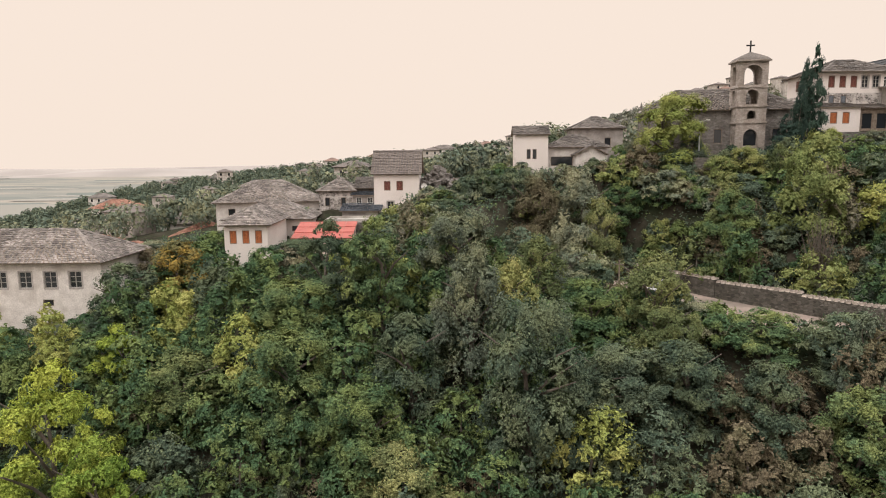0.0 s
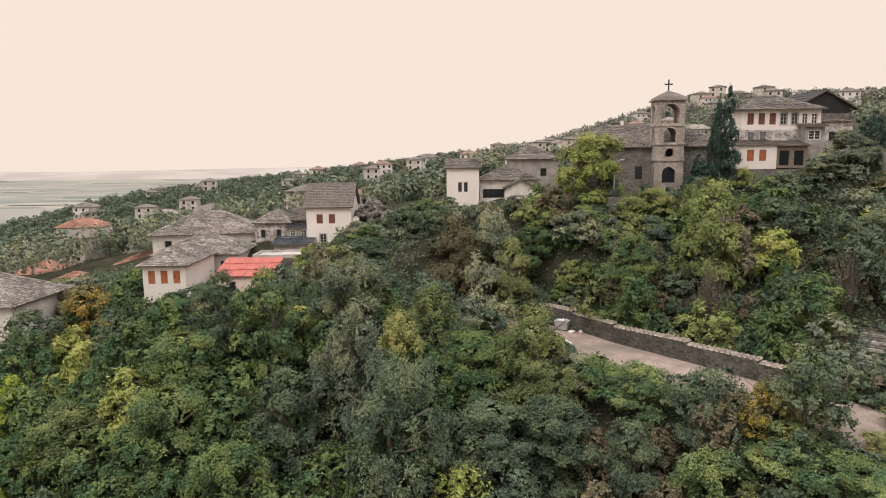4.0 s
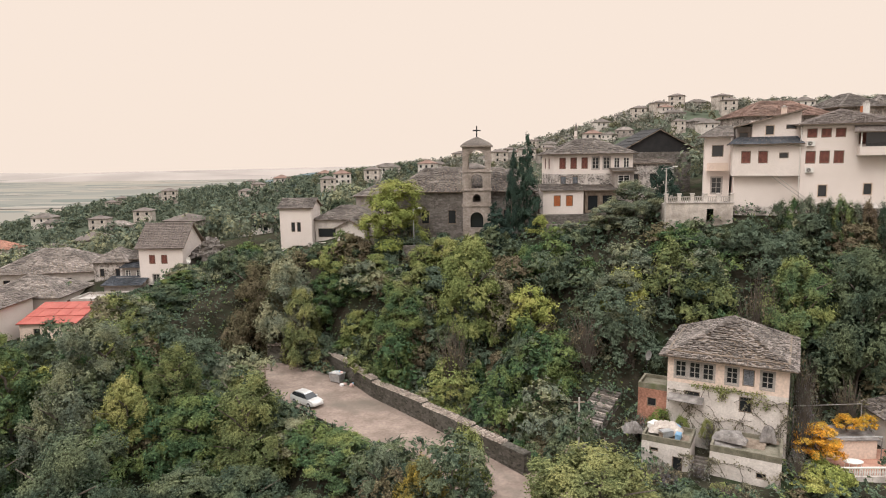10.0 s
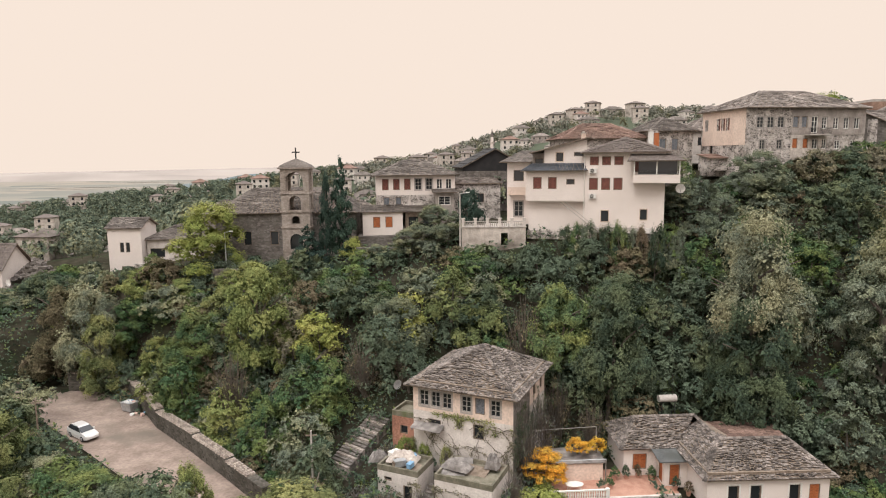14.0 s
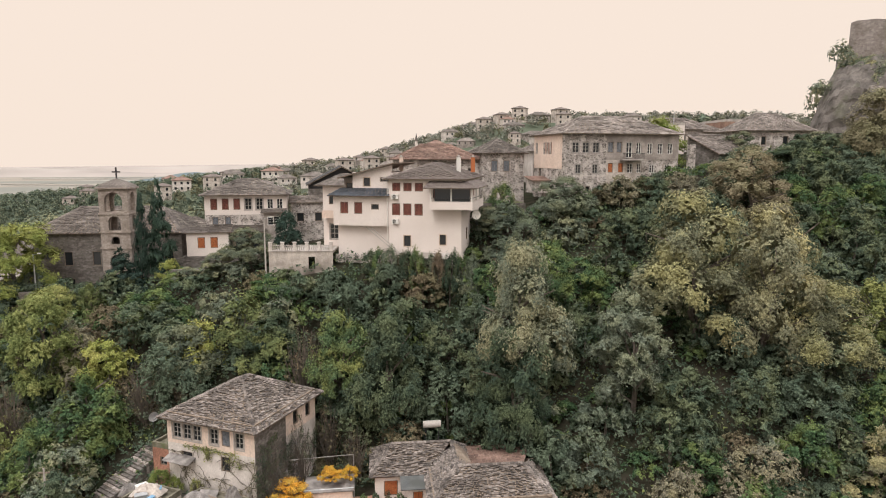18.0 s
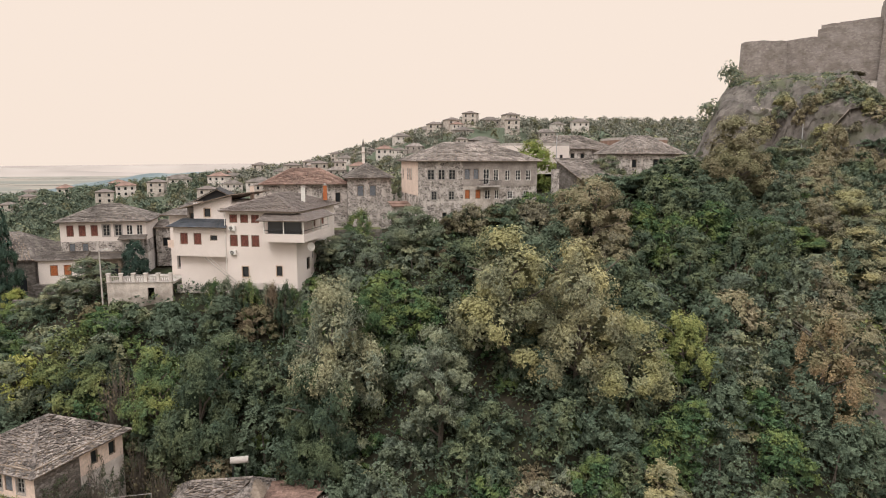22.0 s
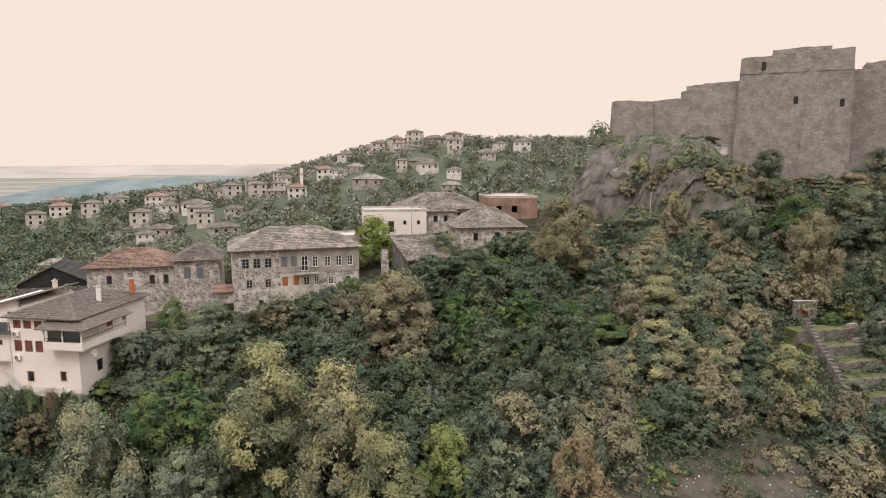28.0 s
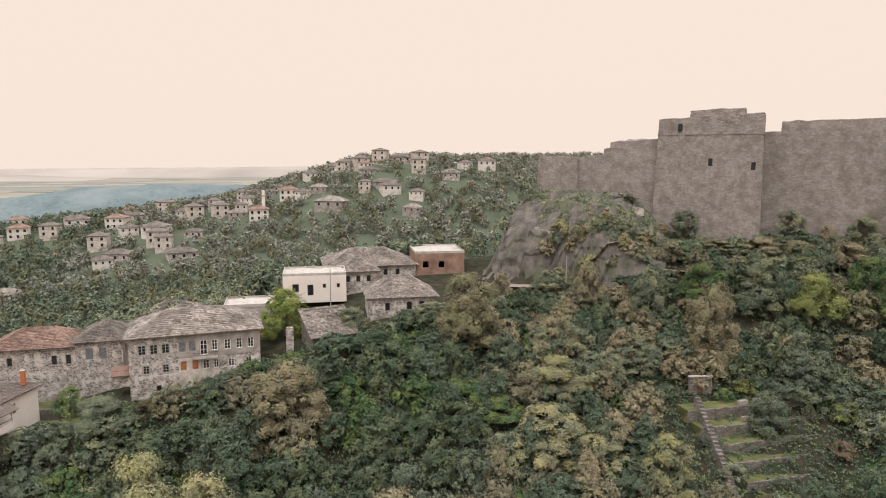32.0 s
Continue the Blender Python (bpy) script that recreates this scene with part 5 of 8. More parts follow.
house("stone_row_house", "brown stone row house with a slab roof", -23.5, 112.5, 11.0, 0, 6.2, 7.0, 4.8, 'hip', 2.2, 0.5, M_STONE, wins=[('f', 1, 2.2, 0.9, 1.5, 'd'), ('f', 3.8, 2.2, 0.9, 1.5, 'd')])
house("stone_row_house", "narrow stone row house with a dark slab roof", -17.1, 113.5, 11.2, 0, 4.4, 7.0, 5.0, 'gx', 1.8, 0.5, M_STONED, tiles=M_SLATED, wins=[('f', 1, 2.5, 0.9, 1.5, 'd')])
house("window_room", "small white room with two white windows and a blue-grey roof", -17.2, 110.2, 11.0, 0, 4.0, 3.0, 4.2, 'shed', 0.5, 0.4, M_GREYR, tiles=M_TILEBL, wins=[('f', 0.5, 2.4, 1.0, 1.4, 'w'), ('f', 2.4, 2.4, 1.0, 1.4, 'w')])
house("blue_roof_shed", "low shed with a blue-grey tiled roof", -18.5, 106.3, 10.0, 0, 6.2, 3.2, 2.8, 'shed', 1.0, 0.4, M_GREYR, tiles=M_TILEBL, wins=[('f', 1, 0.8, 1, 1.2, 'd')])
house("red_roof_shed", "low building with a bright red sheet roof", -23.0, 91.0, 7.2, 2, 8.2, 7.0, 2.9, 'shed', 1.7, 0.3, M_CREAM, tiles=M_RED, slab=(2.4, 1.6), wins=[('f', 2, 0.4, 1, 1.8, 'd')])
house("flat_concrete_shed", "grey stone shed with a pale flat concrete roof", -19.8, 98.8, 8.4, 2, 7.4, 5.5, 3.2, 'flat', 0, 0, M_STONED, tiles=M_CONC)
house("long_tiled_house", "long white house with a dark tiled roof and stone slab end", -64.8, 75.2, -1.6, 1, 22.5, 11.5, 11.0, 'hip', 3.4, 0.7, M_OLDWHITE, tiles=M_SLATE, slab=(0.4, 0.5), wins=row('f', 9.6, 3.0, 4, 7.9, 1.5, 2.0, 'g') + [('f', 15.2, 5.7, 1.3, 0.8, 'd')])
house("red_tile_house", "white house with an orange-red tiled hip roof", -63.5, 112.0, -1.0, -4, 10, 9, 5.4, 'hip', 2.4, 0.6, M_CREAM, tiles=M_TILER, wins=row('f', 1, 2.6, 3, 2.6, 1.0, 1.4, 'd'))
house("red_tile_house", "white house with a red hip roof in the valley", -112.0, 197.0, -2.0, 4, 13, 9, 9.0, 'hip', 2.6, 0.6, M_WHITE, tiles=M_TILER, wins=row('f', 1.5, 3.4, 3, 5.6, 1.4, 1.6, 'd'))
house("flat_valley_house", "pale cube house with a flat roof in the valley", -88.0, 152.0, -4.0, 6, 10, 9, 7.0, 'flat', 0, 0, M_CREAM, tiles=M_CONC, wins=row('f', 1.2, 3.0, 3, 4.0, 1.1, 1.5, 'd'))
house("slab_valley_house", "pale house with a weathered slab roof in the valley", -72.0, 158.0, -1.0, -8, 11, 9, 7.0, 'hip', 2.4, 0.5, M_OLDWHITE, tiles=M_SLATE, wins=row('f', 1.2, 3.2, 3, 4.0, 1.1, 1.5, 'd'))
house("red_tile_house", "pale house with a terracotta hip roof among trees", -56.0, 126.0, 1.0, 5, 11, 9, 5.4, 'hip', 2.4, 0.5, M_WHITE, tiles=M_TILER, wins=row('f', 2, 3.2, 3, 2.0, 1.0, 1.4, 'd'))
house("red_tile_house", "two-storey house with a faded red roof", -84.0, 135.0, -3.0, 0, 12, 9, 6.0, 'hip', 2.4, 0.5, M_WHITE, tiles=M_TILER, wins=row('f', 2, 3.2, 3, 3.4, 1.0, 1.4, 'd'))

# houses on the shoulder below the castle
house("flat_roof_house", "white flat-roofed house with small windows", 136.0, 126.5, 40.4, -2, 13.6, 9.0, 6.0, 'flat', 0, 0, M_WHITE, tiles=M_CONC, wins=[('f', 2.0, 2.4, 1.4, 1.8, 'd'), ('f', 5.2, 1.6, 1.3, 2.4, 'd'), ('f', 8.5, 3.2, 0.7, 0.9, 'd'), ('f', 11.5, 3.2, 0.7, 0.9, 'd')])
house("slab_roof_mansion", "big old stone mansion under several slab roofs", 146.0, 141.0, 40.0, 0, 22, 14, 5.6, 'hip', 3.6, 0.7, M_STONE, wins=row('f', 2, 3.0, 6, 3.2, 1.0, 1.5, 'd'))
house("slab_roof_wing", "stone wing with a slab hip roof in front of the mansion", 148.5, 132.5, 40.2, 0, 9, 8, 5.6, 'hip', 2.6, 0.6, M_STONE, wins=row('f', 1.5, 2.4, 3, 3.2, 1.0, 1.5, 'd'))
house("slab_roof_ruin", "ruined stone house with a sagging slab roof", 152.5, 109.0, 39.0, -2, 13.4, 9.5, 5.6, 'hip', 3.5, 0.6, M_STONE, wins=[('f', 3.2, 3.0, 1.0, 1.6, 'd'), ('f', 7.5, 3.0, 1.1, 1.7, 'd'), ('f', 10, 3.0, 1.1, 1.7, 'd')])
house("collapsed_roof", "low ruin under a slumped slab roof", 141.3, 98.5, 37.0, 14, 8.0, 7.5, 3.2, 'shed', 3.6, 0.5, M_STONED, tiles=M_SLATE, wins=[('f', 1, 0.2, 1.5, 2.2, 'n')])
house("brick_shell", "roofless red brick shell of an unfinished house", 168.0, 141.5, 41.0, -4, 12.5, 13.0, 7.2, 'flat', 0, 0, M_OLDBRICK, tiles=M_CONC, wins=[('f', 2, 3.6, 1.4, 1.6, 'n'), ('f', 6, 3.6, 1.4, 1.6, 'n'), ('r', 3, 3.6, 1.4, 1.6, 'n'), ('r', 7, 3.6, 1.4, 1.6, 'n')])
house("back_house", "old house with a slab hip roof behind the mansion", 113.0, 114.0, 35.0, 0, 10, 8, 5.8, 'hip', 2.6, 0.6, M_OLDWHITE, wins=row('f', 1.5, 3, 3, 3.2, 1.0, 1.5, 'd'))
house("back_house", "low house with a pale flat roof behind the mansion", 124.5, 118.0, 36.0, 0, 10, 8, 6.0, 'flat', 0, 0, M_GREYR, tiles=M_CONC, wins=row('f', 1.5, 3, 3, 3.2, 1.0, 1.5, 'd'))
house("back_house", "white house with a dark hipped roof on the back slope", 108.0, 132.0, 33.0, 0, 8, 7, 5.4, 'hip', 2.2, 0.6, M_WHITE, tiles=M_SLATED, wins=row('f', 1.2, 2.6, 3, 3.0, 1.0, 1.5, 'd'))
single("wall_pier", Geo().prism([(0, 0), (1.3, 0.1), (1.2, 0.9), (0.1, 0.8)], -4.5, 2.3), M_STONE, "free-standing stump of a rubble wall", "wall", pose(136.7, 100.2, 39.6))

# ---- castle ----
castle = thing("castle", pose(0, 0, 0), "huge dark stone castle with a square tower on a cliff", "castle", kind="structure")
CASTLE = Matrix(((0.763, 0.646, 0, 201), (-0.646, 0.763, 0, 144.1), (0, 0, 1, 0), (0, 0, 0, 1)))


def rampart(name, pts, z0, tops, slope, wear=0.3, seed=1, label=""):
    """A wall mass on the plan pts (along the front, behind it), leaning in as it rises; tops: height at each corner, worn along the edge."""
    rng = random.Random(seed)
    n = len(pts)
    c = Vector((sum(p[0] for p in pts) / n, sum(p[1] for p in pts) / n))
    line = []
    for i in range(n):
        a, b, za, zb = Vector(pts[i]), Vector(pts[(i + 1) % n]), tops[i], tops[(i + 1) % n]
        m = max(1, int((b - a).length / 1.1))
        for k in range(m):
            line.append((a.lerp(b, k / m), za + (zb - za) * k / m))
    wob, vs, levels = 0.0, [], 9
    worn = []
    for p, z in line:
        wob = 0.7 * wob + rng.uniform(-wear, wear)
        worn.append(z + wob)
    m = len(line)
    for k in range(levels + 1):
        f = k / levels
        for i, (p, z) in enumerate(line):
            zz = z0 + (worn[i] - z0) * f
            d = (p - c).normalized() * (slope * (worn[i] - zz) + rng.uniform(-0.07, 0.07))
            vs.append(tuple(CASTLE @ Vector((p.x + d.x, p.y + d.y, zz))))
    fs = [(k * m + i, k * m + (i + 1) % m, (k + 1) * m + (i + 1) % m, (k + 1) * m + i) for k in range(levels) for i in range(m)] + [tuple(range(levels * m, levels * m + m))]
    return part(name, Geo().add(vs, fs), M_CASTLE, castle, label)


rampart("bastion", [(0, 0.6), (1.2, -0.3), (5, -0.6), (9, -0.2), (10.2, 0.8), (10.2, 13), (0, 13)], 52, [72.4, 72.6, 72.5, 72.3, 72.2, 72.2, 72.2], 0.045, 0.16, 3)
rampart("turret", [(-2.6, 5.5), (0.4, 5.2), (0.4, 11), (-2.2, 11)], 50, [64.4, 64.2, 64.0, 64.0], 0.06, 0.12, 4)
rampart("curtain_wall", [(9.5, 1.6), (17.0, 1.6), (17.0, 12), (9.5, 12)], 52, [72.2, 72.5, 72.5, 72.2], 0.03, 0.18, 5)
rampart("curtain_wall", [(16.6, 1.5), (30.5, 1.5), (30.5, 14), (16.6, 14)], 50, [74.2, 75.7, 75.7, 74.4], 0.03, 0.2, 6)
rampart("raised_wall", [(17.2, 6), (29.5, 6), (29.5, 8.5), (18.0, 8.5)], 72, [76.2, 77.2, 77.2, 76.4], 0.02, 0.22, 7)
rampart("square_tower", [(29.8, 0.0), (52.2, 0.0), (52.2, 18), (29.8, 18)], 38, [81.2, 82.3, 82.3, 81.2], 0.028, 0.14, 8)
rampart("tower_spur", [(43.2, -0.9), (52.6, -0.9), (52.6, 5), (43.2, 5)], 38, [68.2, 68.2, 68.2, 68.2], 0.02, 0.05, 9)
rampart("upper_bastion", [(36, 6), (48, 6), (48, 14), (36, 14)], 78, [83.4, 83.8, 83.8, 83.4], 0.02, 0.2, 10)
rampart("curtain_wall", [(51.5, 8.0), (84, 8.0), (84, 20), (51.5, 20)], 40, [78.3, 78.3, 78.3, 78.3], 0.02, 0.08, 11)
rampart("buttress", [(79, 4.5), (88, 4.5), (88, 9), (79, 9)], 40, [80.5, 80.5, 80.5, 80.5], 0.03, 0.15, 12)
rampart("curtain_wall", [(83.5, 7.5), (138, 7.5), (138, 20), (83.5, 20)], 40, [77.8, 77.8, 77.8, 77.8], 0.02, 0.1, 13)
rampart("upper_bastion", [(56, 20.5), (112, 20.5), (112, 32), (56, 32)], 74, [81.2, 82.2, 82.2, 81.2], 0.02, 0.3, 14)
part("string_course", Geo().box(29.6, -0.2, 77.5, 52.4, 0.3, 77.8, CASTLE), M_CASTLE, castle)
# loopholes are solid black blocks, the shade of each niche put into colour
for u, zz in ((34.6, 78.4), (41.6, 70.4), (50.6, 69.6)):
    part("loophole", Geo().box(u - 0.45, -0.34, zz, u + 0.45, 0.6, zz + 1.7, CASTLE), M_BLACK, castle)

# layered rock face under the castle
def hills(u, v):
    return math.sin(0.9 * u + 1.7 * math.sin(0.43 * v)) * math.sin(0.8 * v + 1.3 * math.sin(0.37 * u)) + 0.5 * math.sin(2.3 * u + 1.1 * v) * math.sin(1.9 * v - 0.7 * u)


rng = random.Random(17)
NU, NV = 100, 46
vs, fs = [], []
for j in range(NV + 1):
    for i in range(NU + 1):
        u, v = -10 + 46 * i / NU, -27 + 27.5 * j / NV
        p = CASTLE @ Vector((u, v, 0))
        z = gz(p.x, p.y)
        ledge = 1.15 * ((z / 2.3 + 0.25 * hills(u * 0.4, v * 0.4)) % 1.0)
        z += 0.15 - ledge + 0.55 * hills(u, v) + rng.uniform(-0.14, 0.14) + (0.9 if z > 47 else 0)
        if i in (0, NU) or j in (0, NV):
            z -= 2.5
        q = CASTLE @ Vector((u + 0.3 * hills(v, u), v - ledge * 0.9 + rng.uniform(-0.12, 0.12), 0))
        vs.append((q.x, q.y, z))
for j in range(NV):
    for i in range(NU):
        k = j * (NU + 1) + i
        fs.append((k, k + 1, k + NU + 2, k + NU + 1))
single("cliff", mesh_from("cliff", vs, fs), M_ROCK, "dark layered rock face under the castle with grassy ledges", "cliff", kind="structure")

# zigzag path wall and road under the castle
pw = Geo()
for a, b in (((194.6, 129.4, 54.4), (210.0, 109.2, 50.7)), ((194.6, 129.4, 54.4), (217.0, 118.5, 59.6)), ((217.0, 118.5, 59.6), (205.5, 136.5, 61.6))):
    a, b = Vector(a) + Vector((0, 0, 1.0)), Vector(b) + Vector((0, 0, 1.0))
    n = 10
    for k in range(n):
        p, q = a.lerp(b, k / n), a.lerp(b, (k + 1.02) / n)
        s = Vector((0, 0.12, 0))
        zz = Vector((0, 0, random.uniform(0.06, 0.16)))
        dn = Vector((0, 0, -1.6))
        pw.add([tuple(v) for v in (p - s + dn, q - s + dn, q + s + dn, p + s + dn, p - s + zz, q - s + zz, q + s + zz, p + s + zz)], [(4, 5, 6, 7), (0, 1, 5, 4), (2, 3, 7, 6), (0, 4, 7, 3), (1, 2, 6, 5)])
single("path_wall", pw, M_STONE, "pale stone wall of a zigzag path under the castle", "wall", kind="structure")


def strip(name, pts, width, zoff, material, label, cat, kind="structure", sub=8):
    """A road along pts (x, y), laid on the ground."""
    P = [Vector((x, y)) for x, y in pts]
    line = []
    for i in range(len(P) - 1):
        for k in range(sub):
            line.append(P[i].lerp(P[i + 1], k / sub))
    line.append(P[-1])
    vs, fs = [], []
    for i, p in enumerate(line):
        d = (line[min(i + 1, len(line) - 1)] - line[max(i - 1, 0)]).normalized()
        nrm = Vector((-d.y, d.x))
        zc = gz(p.x, p.y) + zoff
        for k in range(5):
            q = p + nrm * width * (k / 4 - 0.5)
            vs.append((q.x, q.y, zc + 0.02 * (1 - abs(k / 2 - 1))))
    for i in range(len(line) - 1):
        for k in range(4):
            fs.append((i * 5 + k + 1, i * 5 + k, i * 5 + 5 + k, i * 5 + 6 + k))
    me = mesh_from(name, vs, fs, True)
    return single(name, me, material, label, cat, kind=kind)


strip("castle_road", [(186, 122), (200, 116), (214, 107), (232, 98), (256, 90)], 3.4, 0.5, M_ROAD, "pale road along the foot of the castle rock", "road")
strip("road", [(13.5, 86), (19, 81), (25, 75.5), (33, 68), (41, 60.5), (46, 53), (49, 46)], 9.0, 0.22, M_ROAD, "bare dusty turning place and lane", "road")
strip("lane", [(14, 86.0), (9.5, 84.6), (7.2, 87.4)], 1.8, 0.25, M_ROAD, "narrow cobbled lane climbing between trees", "lane")

# retaining wall along the road, coping stones one by one
WALL_LINE = [(14.5, 88.0), (19.0, 87.2), (23.6, 85.6), (27.2, 81.0), (31.0, 75.4), (37.4, 68.6), (42.5, 62.8), (47.4, 57.0)]
rw = thing("retaining_wall", pose(0, 0, 0), "rough stone retaining wall with a pale rubble coping along the road", "wall", kind="structure")
tot = 0
COPING = []
for i in range(len(WALL_LINE) - 1):
    a, b = Vector(WALL_LINE[i]), Vector(WALL_LINE[i + 1])
    zt = 7.6 - 0.28 * i
    d = (b - a).normalized()
    nrm = Vector((-d.y, d.x)) * 0.5
    q = [a - nrm, b - nrm, b + nrm, a + nrm]
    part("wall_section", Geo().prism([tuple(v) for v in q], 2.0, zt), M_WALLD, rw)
    L = (b - a).length
    n = int(L / 0.56)
    for k in range(n):
        for side in (-1, -0.35, 0.35, 1):
            c = a.lerp(b, (k + 0.5) / n) + nrm * 0.78 * side
            COPING.append((c.x, c.y, zt, math.degrees(math.atan2(d.y, d.x)) + random.uniform(-12, 12)))

# ---- trees and bushes ----
def leaf_mesh(name, centres, normals, sizes, rng, slim=0.62):
    """One small leaf spray (a triangle) at each centre, facing its normal."""
    n = len(centres)
    t = rng.normal(size=(n, 3))
    u = np.cross(normals, t)
    u /= np.linalg.norm(u, axis=1)[:, None] + 1e-9
    v = np.cross(normals, u)
    u, v = u * sizes[:, None], v * (sizes * slim)[:, None]
    co = np.stack([centres + u, centres - 0.65 * u + v, centres - 0.65 * u - v], 1).reshape(-1, 3)
    me = bpy.data.meshes.new(name)
    me.vertices.add(3 * n)
    me.vertices.foreach_set("co", co.astype(np.float32).ravel())
    me.loops.add(3 * n)
    me.loops.foreach_set("vertex_index", np.arange(3 * n, dtype=np.int32))
    me.polygons.add(n)
    me.polygons.foreach_set("loop_start", np.arange(0, 3 * n, 3, dtype=np.int32))
    me.update(calc_edges=True)
    return me


def unit(rng, n):
    d = rng.normal(size=(n, 3))
    return d / np.linalg.norm(d, axis=1)[:, None]


def ring(rng, n, z, w, rx, rz, out):
    """n lobes round the stem at height z and distance w."""
    a0 = rng.uniform(0, 6.283)
    for k in range(n):
        a, q = a0 + 6.283 * (k + rng.uniform(-0.4, 0.4)) / n, rng.uniform(0.62, 1.2)
        f = rng.uniform(0.62, 1.25)
        out.append((w * q * math.cos(a), w * q * math.sin(a), z + rng.uniform(-0.95, 0.95), rx * f, rz * f))


def crown_lobes(rng, shape):
    """The rounded masses that make a crown 10 m high and about 4 m in radius: centre, radius and half height."""
    L = []
    if shape == 'broad':
        L.append((rng.uniform(-0.5, 0.5), rng.uniform(-0.5, 0.5), 8.1, 1.65, 1.75))
        ring(rng, 5, 6.5, 1.6, 1.65, 1.75, L)
        ring(rng, 8, 4.3, 2.45, 1.5, 1.7, L)
        ring(rng, 7, 2.1, 2.5, 1.4, 1.6, L)
    elif shape in ('tall', 'bare'):
        L.append((rng.uniform(-0.4, 0.4), rng.uniform(-0.4, 0.4), 7.8, 0.95, 2.0))
        ring(rng, 4, 7.0, 1.1, 0.95, 2.0, L)
        ring(rng, 7, 5.2, 2.1, 0.95, 1.9, L)
        ring(rng, 9, 3.0, 2.6, 1.0, 1.8, L)
        ring(rng, 6, 1.3, 2.3, 1.1, 1.3, L)
    elif shape == 'pine':
        L.append((0, 0, 8.9, 1.1, 0.9))
        for z, w, n in ((8.0, 1.2, 5), (6.6, 2.2, 8), (5.0, 2.8, 10), (3.4, 2.8, 9), (2.0, 2.2, 6)):
            ring(rng, n, z, w, 1.05, 0.85, L)
    elif shape == 'cone':
        L.append((0, 0, 9.2, 0.45, 0.9))
        for z in (8.2, 7.1, 6.0, 4.9, 3.8, 2.7, 1.6):
            w = 3.2 * (1 - z / 10.0)
            ring(rng, 4 + int(w * 2.4), z, w, 0.72 + 0.28 * w, 0.75, L)
    elif shape == 'column':
        for k in range(9):
            z = 0.8 + k
            L.append((rng.uniform(-0.3, 0.3), rng.uniform(-0.3, 0.3), z, 3.0 * min(1, (10.6 - z) / 5.5) ** 0.8, 1.3))
    else:
        L.append((rng.uniform(-0.5, 0.5), rng.uniform(-0.5, 0.5), 6.2, 1.7, 3.0))
        ring(rng, 4, 4.6, 1.5, 1.5, 3.0, L)
        ring(rng, 6, 2.6, 2.4, 1.4, 2.4, L)
    return np.array(L)


def crown_points(rng, count, shape):
    """Leaves in tufts on the outer skin of the crown's lobes, with coarser sprays behind them."""
    L = crown_lobes(rng, shape)
    share = L[:, 3] * L[:, 4]
    m = int(count * 2.1)
    k = rng.choice(len(L), m, p=share / share.sum())
    T = 15
    tufts = unit(rng, len(L) * T).reshape(len(L), T, 3)
    tufts[:, :, 2] = np.where(tufts[:, :, 2] < -0.3, -tufts[:, :, 2], tufts[:, :, 2])
    reach = rng.uniform(0.85, 1.22, (len(L), T))
    j = rng.integers(0, T, m)
    off = rng.normal(size=(m, 3)) * 0.24
    s = tufts[k, j] + off
    s /= np.linalg.norm(s, axis=1)[:, None]
    kind = rng.random(m)
    rad = reach[k, j] * (1.02 - 0.95 * np.sum(off * off, axis=1)) + 0.07 * rng.normal(size=m)
    inner = kind < 0.17
    rad = np.where(inner, rng.uniform(0.6, 0.78, m), np.clip(rad, 0.7, 1.35))
    P = L[k, :3] + s * L[k][:, [3, 3, 4]] * rad[:, None]
    D = (P[:, None, :] - L[None, :, :3]) / L[None, :, [3, 3, 4]]
    inside = np.sum(D * D, axis=2) < 0.6
    inside[np.arange(m), k] = False
    keep = np.flatnonzero(~inside.any(axis=1) & (P[:, 2] > 0.1))[:count]
    nn = s[keep] + 0.42 * rng.normal(size=(len(keep), 3)) + np.array([0, 0, 0.3])
    nn /= np.linalg.norm(nn, axis=1)[:, None]
    Z = np.where(inner[keep], 2.5, rng.uniform(0.6, 1.3, len(keep)))
    return P[keep], nn, Z


def trunk_geo(rng, shape):
    g = Geo()
    if shape in ('column', 'cone'):
        return g.cyl((0, 0, -1.5), (0, 0, 9.0), 0.22, 0.03, 7)
    p, r = Vector((0, 0, -1.5)), 0.30
    pts = [p]
    for k in range(4):
        q = p + Vector((rng.uniform(-0.3, 0.3), rng.uniform(-0.3, 0.3), 1.55 if k else 2.6))
        g.cyl(p, q, r, r * 0.8, 7)
        p, r = q, r * 0.8
        pts.append(p)
    for k in range(9):
        s = pts[1 + k % 4]
        a, z = rng.uniform(0, 6.283), rng.uniform(1.2, 3.2)
        m = s + Vector((math.cos(a) * 1.3, math.sin(a) * 1.3, z * 0.55))
        e = s + Vector((math.cos(a + 0.2) * 2.9, math.sin(a + 0.2) * 2.9, z))
        g.cyl(s, m, 0.13, 0.085, 5).cyl(m, e, 0.085, 0.025, 5)
    return g


def stick_geo(rng, n=90):
    """Bare twiggy crown."""
    g = Geo()
    for k in range(n):
        a, w = rng.uniform(0, 6.283), rng.uniform(0.2, 1.0)
        s = Vector((0.5 * w * math.cos(a), 0.5 * w * math.sin(a), rng.uniform(0, 3)))
        e = Vector((3.4 * w * math.cos(a + 0.3), 3.4 * w * math.sin(a + 0.3), rng.uniform(5.5, 10) * (1.1 - 0.35 * w)))
        m = s.lerp(e, 0.5) + Vector((rng.uniform(-0.3, 0.3), rng.uniform(-0.3, 0.3), 0.3))
        g.cyl(s, m, 0.07, 0.045, 3).cyl(m, e, 0.045, 0.015, 3)
    return g


